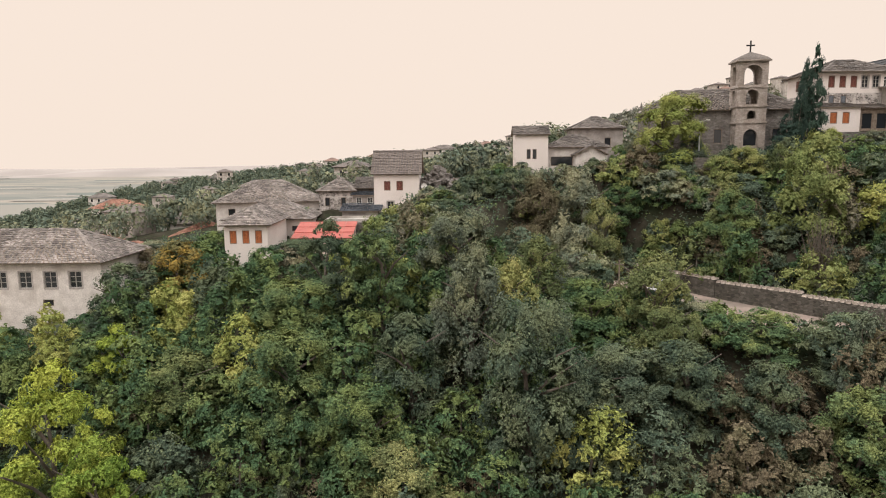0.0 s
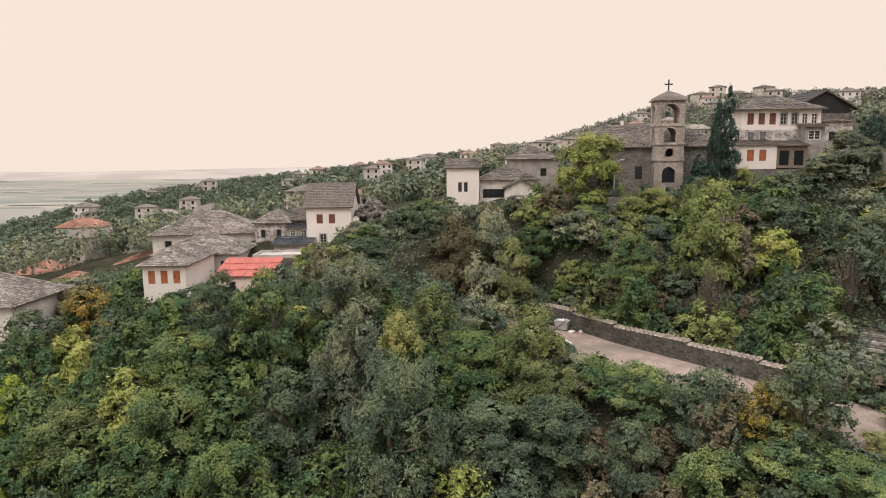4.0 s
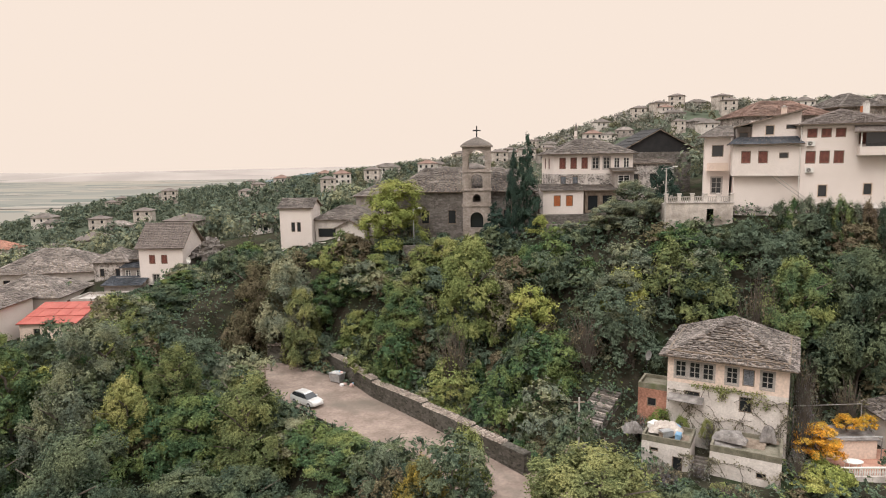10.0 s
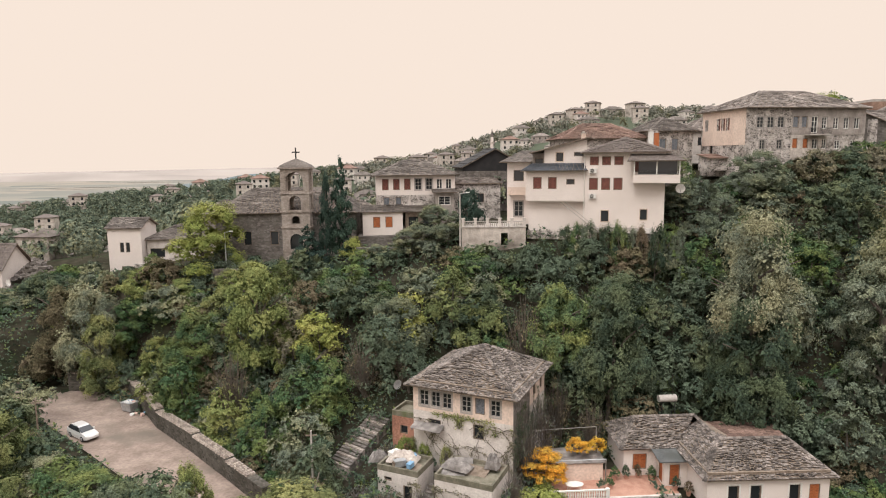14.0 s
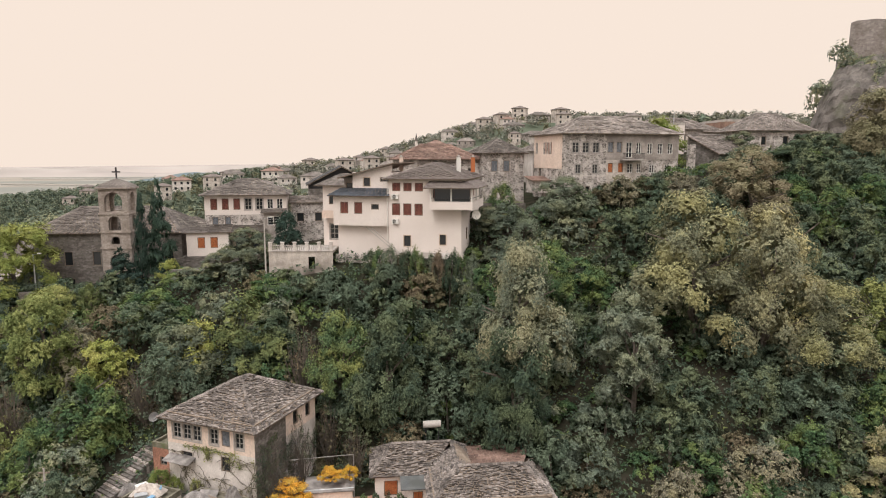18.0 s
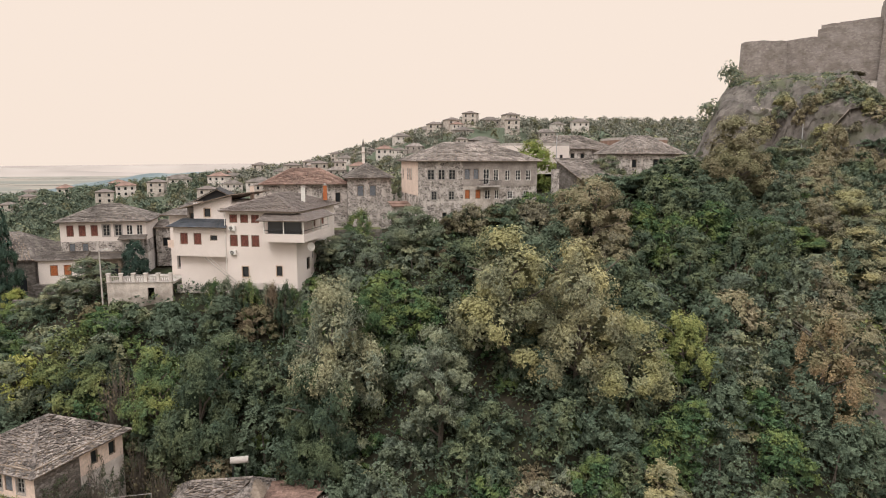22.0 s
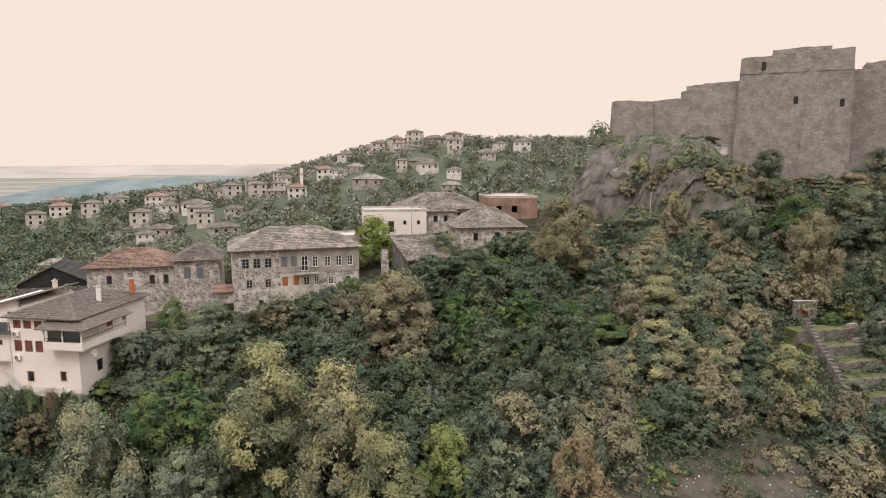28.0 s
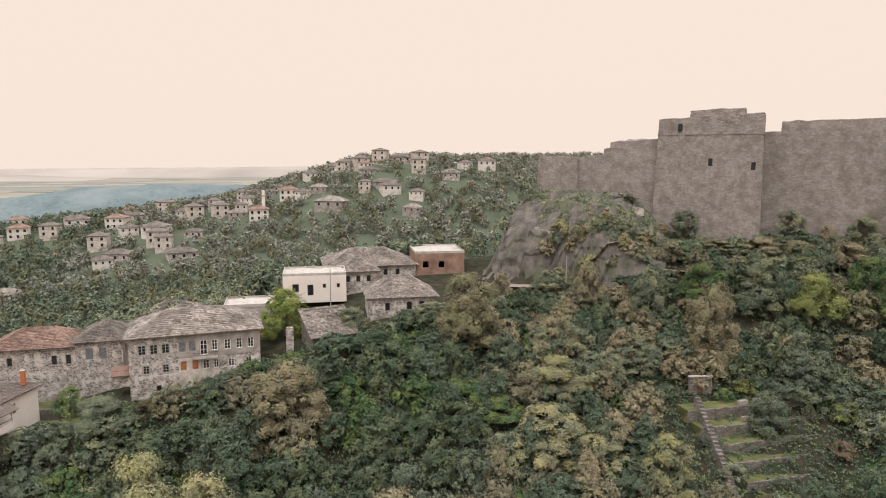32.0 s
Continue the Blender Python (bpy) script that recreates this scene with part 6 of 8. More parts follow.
TREE_MESH, TREE_PROTO = {}, {}
LABELS = {"leaf_dark_green": "dark green", "leaf_mid_green": "mid-green", "leaf_yellow_green": "yellow-green", "leaf_olive": "olive-coloured", "leaf_tan": "tan autumn", "leaf_soft_green": "soft green", "leaf_vine": "brown twiggy", "leaf_pale_olive": "pale olive-gold", "leaf_orange": "golden orange", "leaf_amber": "amber autumn", "leaf_lime": "lime-green", "leaf_gold": "gold and green", "leaf_bronze": "bronze-green", "leaf_grey_green": "grey-green", "leaf_rust": "rust-brown", "leaf_pine": "bright green", "leaf_cypress": "blackish green", "leaf_ivy": "ivy-clad"}
NAMES = {'broad': ("tree", "broadleaf tree with a dense lobed crown"), 'tall': ("tree", "upright tree with a feathery open crown"), 'pine': ("pine_tree", "pine with a soft rounded crown"), 'cone': ("conifer", "pointed conifer with drooping branches"), 'column': ("cypress", "slim columnar cypress tree"), 'bush': ("bush", "wide bush covering the slope"), 'bare': ("bare_shrub", "half-bare shrub with thin upright twigs")}
SPEC = {'broad': (9800, 0.138), 'tall': (9000, 0.124), 'pine': (9800, 0.122), 'cone': (8200, 0.140), 'column': (6000, 0.15), 'bush': (4800, 0.150), 'bare': (1100, 0.09)}


def tree(shape, leaf, x, y, top, r, variant=0, base=None, detail=1.0, group="trees on the slope"):
    z0 = gz(x, y) if base is None else base
    h = max(1.5, top - z0)
    if r > 4.9 and shape == 'broad':
        detail = 1.6
    key = (shape, leaf.name, variant, detail)
    m = pose(x, y, z0, random.uniform(-4, 4), random.uniform(-4, 4), random.uniform(0, 360)) @ Matrix.Diagonal((r / 4.0, r / 4.0 * random.uniform(0.88, 1.12), h / 10.0, 1))
    if key in TREE_PROTO:
        k = TREE_PROTO[key].scale
        return copy_thing(TREE_PROTO[key], m @ Matrix.Diagonal((1 / k[0], 1 / k[1], 1 / k[2], 1)))
    mk = (shape, variant, detail)
    if mk not in TREE_MESH:
        rng = np.random.default_rng(100 + 17 * variant + sum(map(ord, shape)))
        n, s = SPEC[shape]
        C, N, Z = crown_points(rng, int(n * detail), shape)
        me = leaf_mesh("crown", C, N, s * Z / detail ** 0.5, rng)
        tr = (stick_geo(rng) if shape == 'bare' else trunk_geo(rng, shape)).mesh("trunk")
        tr.materials.append(M_BARK)
        me.materials.append(leaf)
        TREE_MESH[mk] = (me, tr)
    me, tr = TREE_MESH[mk]
    nm, lb = NAMES[shape]
    root = new(nm)
    root.empty_display_size = 0.3
    tagged(root, LABELS[leaf.name] + " " + lb, nm.replace("_", " "), group)
    t = new("trunk", tr)
    t.parent = root
    cr = new("crown", me)
    cr.parent = root
    cr.material_slots[0].link = 'OBJECT'
    cr.material_slots[0].material = leaf
    root.matrix_world = m
    TREE_PROTO[key] = root
    return root


# the trees that stand out, place by place
for spec in (
    ('pine', L_PINE, -33, 50, 5.8, 5.6), ('pine', L_PINE, -27.5, 47.5, 0.5, 4.2), ('pine', L_PINE, -34, 63, 5.2, 2.8), ('broad', L_SOFT, -25, 58, 3.8, 4.6), ('broad', L_MID, -16, 57, 6.6, 5.0),
    ('broad', L_MID, -9, 53, 2.8, 4.6), ('broad', L_SOFT, -4, 50, -1.5, 4.4), ('pine', L_MID, -7.8, 66.5, 15.9, 5.0), ('pine', L_DARK, -13.3, 66.5, 15.6, 4.2), ('broad', L_OLIVE, -0.2, 70, 16.1, 5.0), ('tall', L_OLIVE, 1.6, 61, 13.8, 4.6), ('broad', L_MID, -16.4, 64, 9.8, 5.0),
    ('broad', L_DARK, 6.5, 54, 9.8, 5.4), ('tall', L_YEL, 6, 65, 11.5, 4.0), ('tall', L_SOFT, 9, 70, 13.2, 3.6), ('broad', L_DARK, 15, 56, 4.6, 5.0), ('broad', L_DARK, 21.5, 57, 4.8, 4.4)):
    tree(*spec)
for spec in (
    ('broad', L_SOFT, 20.0, 62.0, 12.4, 5.0, 1), ('broad', L_MID, 13.5, 64, 9.6, 4.4, 1), ('broad', L_DARK, -4, 58, 7.6, 4.8, 1), ('broad', L_GOLD, -33.2, 76.5, 12.2, 4.4, 1), ('broad', L_DARK, -37, 71, 10.4, 4.4, 1),
    ('tall', L_SOFT, -31, 67, 4.0, 3.6, 1), ('tall', L_YEL, 41.6, 53, 10.6, 2.3, 1), ('tall', L_GOLD, 37.9, 52, 8.2, 2.6, 1), ('tall', L_GREY, 34.6, 53.5, 8.8, 2.9, 1), ('broad', L_SOFT, 51.4, 47.5, 11.2, 6.2, 1), ('tall', L_YEL, 46, 46, 6.6, 3.6, 1), ('bush', L_YEL, 53.5, 45.5, 3.6, 3.0, 1),
    ('broad', L_RUST, 12.0, 92, 19.2, 5.6, 1), ('broad', L_OLIVE, 17.8, 90, 20.4, 4.8, 2), ('broad', L_SOFT, 19.5, 86.5, 16.4, 4.0, 1), ('broad', L_MID, 23, 90, 18.0, 4.0, 1), ('tall', L_YEL, 27.5, 85.5, 13.2, 2.6, 1), ('broad', L_YEL, 42.8, 77.5, 24.6, 4.6, 1)):
    tree(*spec)
for spec in (
    ('broad', L_MID, 34.5, 80, 17.4, 3.6, 2), ('bare', L_RUST, 41, 72, 15.2, 3.0), ('bare', L_RUST, 56, 71, 16.6, 3.4), ('tall', L_MID, 49.3, 72, 15.4, 3.4, 2), ('broad', L_YEL, 51, 69.5, 11.6, 3.4, 2),
    ('broad', L_OLIVE, 60, 74.5, 20.6, 4.0, 2), ('broad', L_DARK, 70, 74, 21.8, 4.2, 2), ('bare', L_RUST, 74, 69.5, 21.2, 3.6), ('broad', L_DARK, 83, 66, 23.4, 4.4, 2), ('broad', L_MID, 78, 69, 22.6, 3.8, 2),
    ('broad', L_DARK, 86, 71, 23.4, 5.0, 1), ('broad', L_OLIVE, 99.5, 65.5, 31.2, 6.0, 2), ('broad', L_DARK, 97.2, 62, 22.2, 5.0, 2), ('broad', L_PALE, 119.5, 66, 36.2, 7.4, 2), ('broad', L_PALE, 127, 63.5, 35.0, 6.2, 1),
    ('pine', L_GREY, 110, 60.5, 25.7, 4.8, 1), ('tall', L_YEL, 140.8, 62, 26.2, 4.4, 1), ('broad', L_PALE, 132.5, 60, 26.4, 5.6, 2), ('broad', L_TAN, 137.2, 84, 41.6, 6.6, 1), ('broad', L_MID, 104, 72.5, 29.4, 3.8, 1), ('tall', L_PALE, 131, 50.5, 13.4, 4.6, 2),
    ('tall', L_PALE, 143, 57, 13.4, 4.6, 1), ('tall', L_AMBER, 155.6, 57, 26.5, 5.6, 2), ('tall', L_YEL, 168, 67, 22.6, 4.0, 1), ('broad', L_PALE, 176, 75, 34.0, 6.6, 1), ('broad', L_PALE, 181, 83.5, 39.0, 6.0, 2), ('tall', L_PALE, 182.5, 70, 31.0, 5.6, 2),
    ('broad', L_PALE, 191, 65, 32.4, 4.6, 1), ('tall', L_OLIVE, 197, 61, 25.5, 4.2, 2), ('broad', L_TAN, 169.6, 96, 51.6, 6.8, 2), ('broad', L_OLIVE, 164, 104, 44.5, 5.0, 1), ('broad', L_MID, 171, 82, 33.6, 4.4, 2), ('tall', L_TAN, 186, 96, 42.6, 4.6, 1)):
    tree(*spec)
for spec in (
    ('broad', L_OLIVE, 199, 89, 40.0, 4.8, 2), ('broad', L_TAN, 213, 86, 50.0, 5.6, 1), ('broad', L_GREY, 214, 72, 34.6, 3.6, 1), ('cone', L_GREY, 223, 76, 43.0, 4.6, 1), ('broad', L_OLIVE, 207, 100, 50.8, 5.0, 1), ('tall', L_TAN, 198, 107, 51.0, 4.0, 1),
    ('broad', L_MID, 218, 97, 51.5, 5.0, 2), ('broad', L_OLIVE, 228, 92, 53.0, 5.5, 1), ('broad', L_YEL, 236, 86, 51.0, 5.5, 2), ('broad', L_MID, 246, 84, 54.0, 6.0, 1), ('broad', L_OLIVE, 192, 112, 48.5, 4.0, 2), ('tall', L_TAN, 182, 116, 47.5, 4.0, 2),
    ('broad', L_LIME, 31.6, 95.6, 30.6, 6.0, 0, 19.2), ('bush', L_GREY, 34.6, 94.5, 24.6, 2.4, 0), ('cone', L_CYP, 51.4, 96, 36.8, 3.0, 0, 20.5), ('column', L_CYP, 49.0, 94.5, 34.4, 1.5, 0, 20.2), ('cone', L_CYP, 47.3, 93.0, 27.0, 3.2, 0, 19.5),
    ('bush', L_LIME, 53.5, 93.5, 25.4, 2.4, 0), ('broad', L_CYP, 70.5, 92, 32.4, 2.9, 1, 24.5), ('broad', L_OLIVE, 65.6, 88.5, 30.2, 4.0, 2), ('broad', L_OLIVE, 61.8, 87.5, 27.0, 3.0, 1), ('broad', L_GREY, 110.2, 86.5, 37.2, 4.6, 2), ('bush', L_MID, 103, 94.5, 36.5, 3.2, 0),
    ('broad', L_LIME, 136.2, 111, 47.5, 5.2, 1), ('broad', L_OLIVE, 148.5, 104.5, 44.5, 3.6, 2), ('broad', L_OLIVE, 99, 86, 33.0, 3.4, 1), ('bush', L_GREY, 103.5, 83.0, 31.5, 2.6, 0), ('broad', L_DARK, 152, 96, 41.5, 5.5, 2), ('broad', L_DARK, 159, 93, 39.0, 5.0, 1),
    ('broad', L_DARK, 146, 90, 35.0, 4.6, 1), ('broad', L_DARK, 155, 84, 31.0, 4.6, 2), ('broad', L_MID, 163, 88, 35.0, 4.4, 1), ('broad', L_ORANGE, 73.7, 56.0, 9.3, 2.3, 1, 5.9), ('bush', L_ORANGE, 77.3, 58.0, 8.9, 1.4, 0, 7.7), ('bush', L_ORANGE, 79.2, 58.0, 8.7, 1.2, 0, 7.7), ('bush', L_YEL, 73.5, 55.6, 7.0, 1.2, 0, 4.4), ('broad', L_DARK, 19, 127, 26.0, 4.0, 1), ('broad', L_OLIVE, -46, 96, 9.5, 4.5, 2),
    ('broad', L_MID, -52, 88, 6.5, 5.0, 1), ('broad', L_DARK, -19.5, 79, 12.0, 4.5, 2), ('tall', L_RUST, -42, 86, 10.0, 3.5, 2), ('broad', L_MID, -2, 99, 16.6, 3.6, 2), ('bush', L_DARK, 2.5, 104, 19.0, 3.2, 0), ('broad', L_DARK, -2.0, 93, 15.6, 4.4, 1), ('broad', L_BRONZE, -4.4, 88, 14.2, 4.0, 2)):
    tree(*spec)

# the wooded slope between them
BLOCK = [(68.5, 61.5, 8.4), (64, 54, 6.5), (91, 54.5, 9.5), (79, 56, 7), (207, 70, 13), (219, 68, 10), (101.5, 92, 6), (84.5, 88.5, 4), (91, 86, 4.5), (71, 88.5, 4.5), (58, 68, 3.6), (55.5, 66, 3.2), (-52, 82, 9.5), (-60, 82, 9), (-27, 90, 8), (-30, 103, 9), (-17, 97, 8), (-20, 107, 6), (-11, 104, 5), (106, 84, 4), (-35, 110, 13), (6.2, 87.5, 4.6), (5.0, 91, 4.4), (4.0, 95, 4.0), (8.5, 83.5, 4.2), (-55, 116, 11), (88.3, 61.5, 3.4), (87.0, 58, 3.0), (53, 60, 3.4), (54.5, 63.5, 3.6), (56, 57, 3.4), (57.5, 60.5, 2.8), (173, 55, 6.5), (183, 57, 5.5), (165, 53, 5)]
LEAVES = (L_DARK, L_MID, L_OLIVE, L_YEL, L_RUST, L_MID, L_MID, L_DARK, L_IVY, L_LIME, L_DARK, L_SOFT, L_BRONZE)
EDGE_ROW = ((13.8, 72.6, 7.6, 3.4), (18.8, 67.8, 7.2, 3.6), (24.0, 63.8, 7.0, 3.6), (29.5, 59.5, 6.8, 3.8), (34.5, 55.0, 5.8, 3.8), (38.5, 49.5, 5.2, 3.8), (9.6, 77.4, 8.4, 3.2), (0.6, 80.5, 11.0, 3.2), (-3.5, 84.0, 12.0, 3.4), (33.0, 51.0, 3.0, 4.2), (27.0, 54.0, 4.0, 4.2), (40.5, 45.5, 4.6, 3.6), (43.5, 42.0, 4.2, 3.8), (37.0, 46.5, 2.6, 4.0), (34.0, 45.0, 0.5, 4.2))
for k, (x, y, top, r) in enumerate(EDGE_ROW):
    tree('broad', (L_MID, L_DARK, L_OLIVE, L_LIME)[k % 4] if x < 26 else (L_MID, L_DARK, L_MID)[k % 3], x, y, top, r, k % 3)
for u, v, top, r in ((-2.2, -1.4, 8.6, 1.6), (4.4, -1.0, 9.0, 1.4), (3.9, -6.2, 6.8, 1.4), (11.6, 1.5, 12.6, 1.6), (11.9, 5.5, 13.6, 1.8), (-2.6, -6.0, 6.0, 1.6), (0.8, -7.6, 4.6, 1.5), (11.4, -2.4, 8.4, 1.4)):
    p = NHM @ Vector((u, v, 0))
    tree('bare', L_VINE, p.x, p.y, top, r, 0, gz(p.x, p.y), group="vines round the slab-roofed house")
for u, v, top, r in ((-0.4, -1.2, 9.4, 1.2), (1.6, -1.0, 9.0, 0.9), (3.9, -0.7, 9.0, 0.8), (-1.6, -6.0, 5.0, 1.3), (3.6, -6.6, 4.4, 1.1)):
    p = NHM @ Vector((u, v, 0))
    tree('bush', L_LIME if u < 2 else L_YEL, p.x, p.y, top, r, 0, top - 2.4, group="vines round the slab-roofed house")
for k in range(11):
    p = WHM @ Vector((-2.0 + 1.35 * k, -1.6 - 0.5 * (k % 3), 0))
    tree('bush', (L_DARK, L_MID, L_GREY, L_RUST)[k % 4], p.x, p.y, 28.0 + 0.5 * (k % 3), 1.7, 0, min(gz(p.x, p.y), 25.6), group="bushes under the white house")
for x, y, top, r in ((51, 69.5, 12.4, 2.2), (49.5, 66.0, 10.0, 1.9), (60.5, 71.0, 15.5, 2.4), (77, 64.5, 13.5, 2.4), (80, 62.0, 11.5, 2.2), (73.5, 67, 15.5, 2.4), (62.8, 49.5, 6.6, 2.0), (58.5, 52.5, 6.6, 2.2), (66.5, 47.5, 5.2, 2.0)):
    tree('bare', L_RUST, x, y, top, r, 0, group="half-bare shrubs by the slab-roofed house")
for k, (x, y, h, r) in enumerate(((203.5, 71, 2.6, 2.2), (203, 66, 2.8, 2.4), (205.5, 60, 3.2, 2.8), (211, 79, 2.6, 2.4), (215.5, 79.5, 3.4, 2.6), (220, 79, 3.0, 2.4), (223, 73, 2.2, 1.5), (222.5, 65, 2.8, 2.4), (226, 60.5, 3.6, 2.8), (214, 60.3, 1.8, 1.7), (209.5, 57.5, 2.6, 2.4), (217.5, 57, 3.0, 2.6), (207.5, 83.5, 3.2, 2.6), (212.5, 84, 3.6, 2.8), (228, 70, 4.2, 3.0))):
    tree('bush' if k % 3 else 'tall', (L_GREY, L_OLIVE, L_RUST, L_MID, L_YEL)[k % 5], x, y, gz(x, y) + h, r, 0, group="bushes round the garden terraces")
for shape, leaf, x, y, top, r in (('broad', L_GREY, 226.5, 117.0, 60.5, 3.8), ('bush', L_TAN, 222.0, 119.5, 57.5, 3.2), ('broad', L_OLIVE, 247.5, 107.5, 61.0, 4.0), ('bush', L_TAN, 254.0, 104.0, 58.5, 3.6), ('broad', L_OLIVE, 260.0, 101.0, 60.0, 4.2), ('broad', L_TAN, 268.0, 97.0, 59.0, 4.0), ('bush', L_RUST, 216.0, 124.0, 57.0, 3.0), ('broad', L_TAN, 237.0, 104.5, 55.5, 4.4), ('broad', L_TAN, 229.0, 109.0, 54.5, 4.2), ('broad', L_TAN, 244.0, 100.0, 55.0, 4.4), ('tall', L_TAN, 220.0, 112.5, 53.5, 3.6), ('broad', L_TAN, 252.0, 97.0, 55.0, 4.4)):
    tree(shape, leaf, x, y, top, r, 0, group="trees at the foot of the castle")
for k, (x, y, h, r) in enumerate(((104, 88.5, 2.2, 2.2), (109, 86.5, 2.8, 2.6), (112.5, 88.5, 3.0, 2.6), (116, 88, 3.2, 2.6), (108.5, 91.5, 2.2, 2.0), (98.5, 82, 2.4, 2.2), (119.5, 89, 3.4, 2.8), (123.5, 89.5, 3.6, 2.8), (127.5, 91, 3.6, 2.8), (112, 84, 2.8, 2.6), (117, 83.5, 3.2, 2.8), (104, 79.5, 2.4, 2.4))):
    tree('bush', (L_GREY, L_OLIVE, L_DARK, L_RUST)[k % 4], x, y, gz(x, y) + h, r, 0, group="bushes below the mansion")
for k, (x, y, top, r) in enumerate(((40.0, 89.4, 22.6, 2.8), (44.0, 88.6, 23.0, 2.6), (36.8, 89.6, 21.4, 2.6), (57.0, 89.6, 24.6, 2.4), (30.5, 90.0, 20.2, 2.6), (61.0, 89.0, 25.0, 2.4), (26.0, 91.5, 19.2, 2.6))):
    tree('broad' if k % 2 == 0 else 'tall', (L_YEL, L_SOFT, L_YEL, L_OLIVE)[k % 4], x, y, top, r, 0, group="bushes below the church")
rnd = random.Random(21)
WOOD = {}
STEMS = Geo()
wood_rng = np.random.default_rng(31)


def grow(shape, leaf, x, y, z0, h, r, count, size):
    """Adds one tree to the joined wood of its leaf colour."""
    C, N, Z = crown_points(wood_rng, count, shape)
    a = wood_rng.uniform(0, 6.283)
    ca, sa = math.cos(a), math.sin(a)
    S = np.array([r / 4, r / 4, h / 10])
    R = np.array([[ca, -sa, 0], [sa, ca, 0], [0, 0, 1]])
    tilt = np.array([wood_rng.uniform(-0.12, 0.12), wood_rng.uniform(-0.12, 0.12)])
    P = (C @ R.T) * S
    P[:, :2] += P[:, 2:3] * tilt
    WOOD.setdefault(leaf.name, [leaf, [], [], []])
    w = WOOD[leaf.name]
    w[1].append(P + np.array([x, y, z0]))
    w[2].append(N @ R.T)
    w[3].append(size * Z)
    STEMS.cyl((x, y, z0 - 0.6), (x + tilt[0] * h * 0.6, y + tilt[1] * h * 0.6, z0 + h * 0.55), 0.05 * r, 0.015 * r, 5)


def wood_front(x):
    """Where the wood begins, going uphill."""
    return float(np.interp(x, (-95, -35, 190, 220, 250, 300), (116, 43, 41, 47, 73, 115)))


yy = 36.5
while yy < 122:
    xx = -92.0 + rnd.uniform(0, 5)
    while xx < 272:
        x, y = xx + rnd.uniform(-1.9, 1.9), yy + rnd.uniform(-1.9, 1.9)
        xx += 5.3
        edge = float(np.interp(x, GX, G_EDGE))
        if y < wood_front(x) or y > edge - 0.5 or any((x - a) ** 2 + (y - b) ** 2 < c * c for a, b, c in BLOCK) or float(road_gap(x, y)) < 5.3:
            continue
        if -34 < x < -12 and y > 79:
            continue
        if x < -38 and y > 70 and rnd.random() < 0.4:
            continue
        g0 = gz(x, y)
        near = edge - y
        h = rnd.uniform(6.0, 9.0) if near > 9 else rnd.uniform(3.4, 5.0)
        if x > 104 and near > 12:
            h -= rnd.uniform(0.0, 1.6)
        if -40 < x < 4 and y > 60:
            h = min(h, max(1.8, (11.3 if x < -13 else 12.2 + (109 - y) * 0.15) - g0))
        if 6 < x < 34 and float(road_gap(x, y)) < 7.6 and (x - 24) * 0.63 + (y - 75) * 0.77 < 0:
            continue
        if 52 < x < 106 and y < 55:
            h = min(h, max(1.8, 3.0 - g0))
        if 6 < x < 52 and 56 < y < 74 and (x - 24) * 0.63 + (y - 75) * 0.77 < 0:
            h = min(h, 4.6 if float(road_gap(x, y)) > 7 else 3.2)
        if 70 < x < 100 and near < 14:
            h = max(1.6, min(h, 27.2 - g0))
        if x < -38 and y > 70:
            h = rnd.uniform(2.0, 3.6)
        k = rnd.random()
        shape = 'bush' if h < 3.2 or k < 0.12 else ('cone' if k > 0.95 else ('tall' if k > 0.62 else 'broad'))
        leaf = rnd.choice(LEAVES)
        if 138 < x < 170 and y > 76:
            leaf = rnd.choice((L_DARK, L_IVY, L_DARK, L_DARK, L_MID))
        elif 12 < x < 54 and y < 60:
            leaf = rnd.choice((L_DARK, L_MID, L_MID, L_RUST, L_DARK))
        elif x < 30 and y < 74:
            leaf = rnd.choice((L_MID, L_DARK, L_MID, L_MID, L_LIME, L_MID))
        elif 70 < x < 100 and y > 58:
            leaf = rnd.choice((L_DARK, L_DARK, L_IVY, L_OLIVE, L_MID, L_RUST))
        elif x > 150:
            leaf = rnd.choice((L_OLIVE, L_GREY, L_DARK, L_BRONZE, L_IVY, L_TAN))
        # mostly dark leaf colours, standing for the shade between the big pale crowns
        elif x > 100:
            leaf = rnd.choice((L_DARK, L_IVY, L_DARK, L_OLIVE, L_MID, L_GREY, L_DARK, L_BRONZE))
        grow(shape, leaf, x, y, g0, h, rnd.uniform(3.2, 4.6), 1850, 0.190)
    yy += 5.0
# low growth under and between the trees
yy = 38.0
while yy < 120:
    xx = -90.0 + rnd.uniform(0, 4)
    while xx < 268:
        x, y = xx + rnd.uniform(-1.7, 1.7), yy + rnd.uniform(-1.7, 1.7)
        xx += 4.6
        edge = float(np.interp(x, GX, G_EDGE))
        up = (x - 24) * 0.63 + (y - 75) * 0.77 > 0
        if y < wood_front(x) or y > edge + 1.5 or any((x - a) ** 2 + (y - b) ** 2 < c * c * 0.9 for a, b, c in BLOCK) or float(road_gap(x, y)) < 4.9:
            continue
        h = rnd.uniform(1.8, 3.4) if x > -4 or y < 78 else rnd.uniform(1.0, 1.7)
        if (52 < x < 106 and y < 55) or (not up and float(road_gap(x, y)) < 8):
            h = rnd.uniform(1.0, 1.7)
        grow('bush', rnd.choice((L_DARK, L_IVY, L_MID, L_DARK, L_OLIVE, L_RUST)), x, y, gz(x, y) - 0.4, h, rnd.uniform(2.3, 3.2), 430, 0.195)
    yy += 4.4
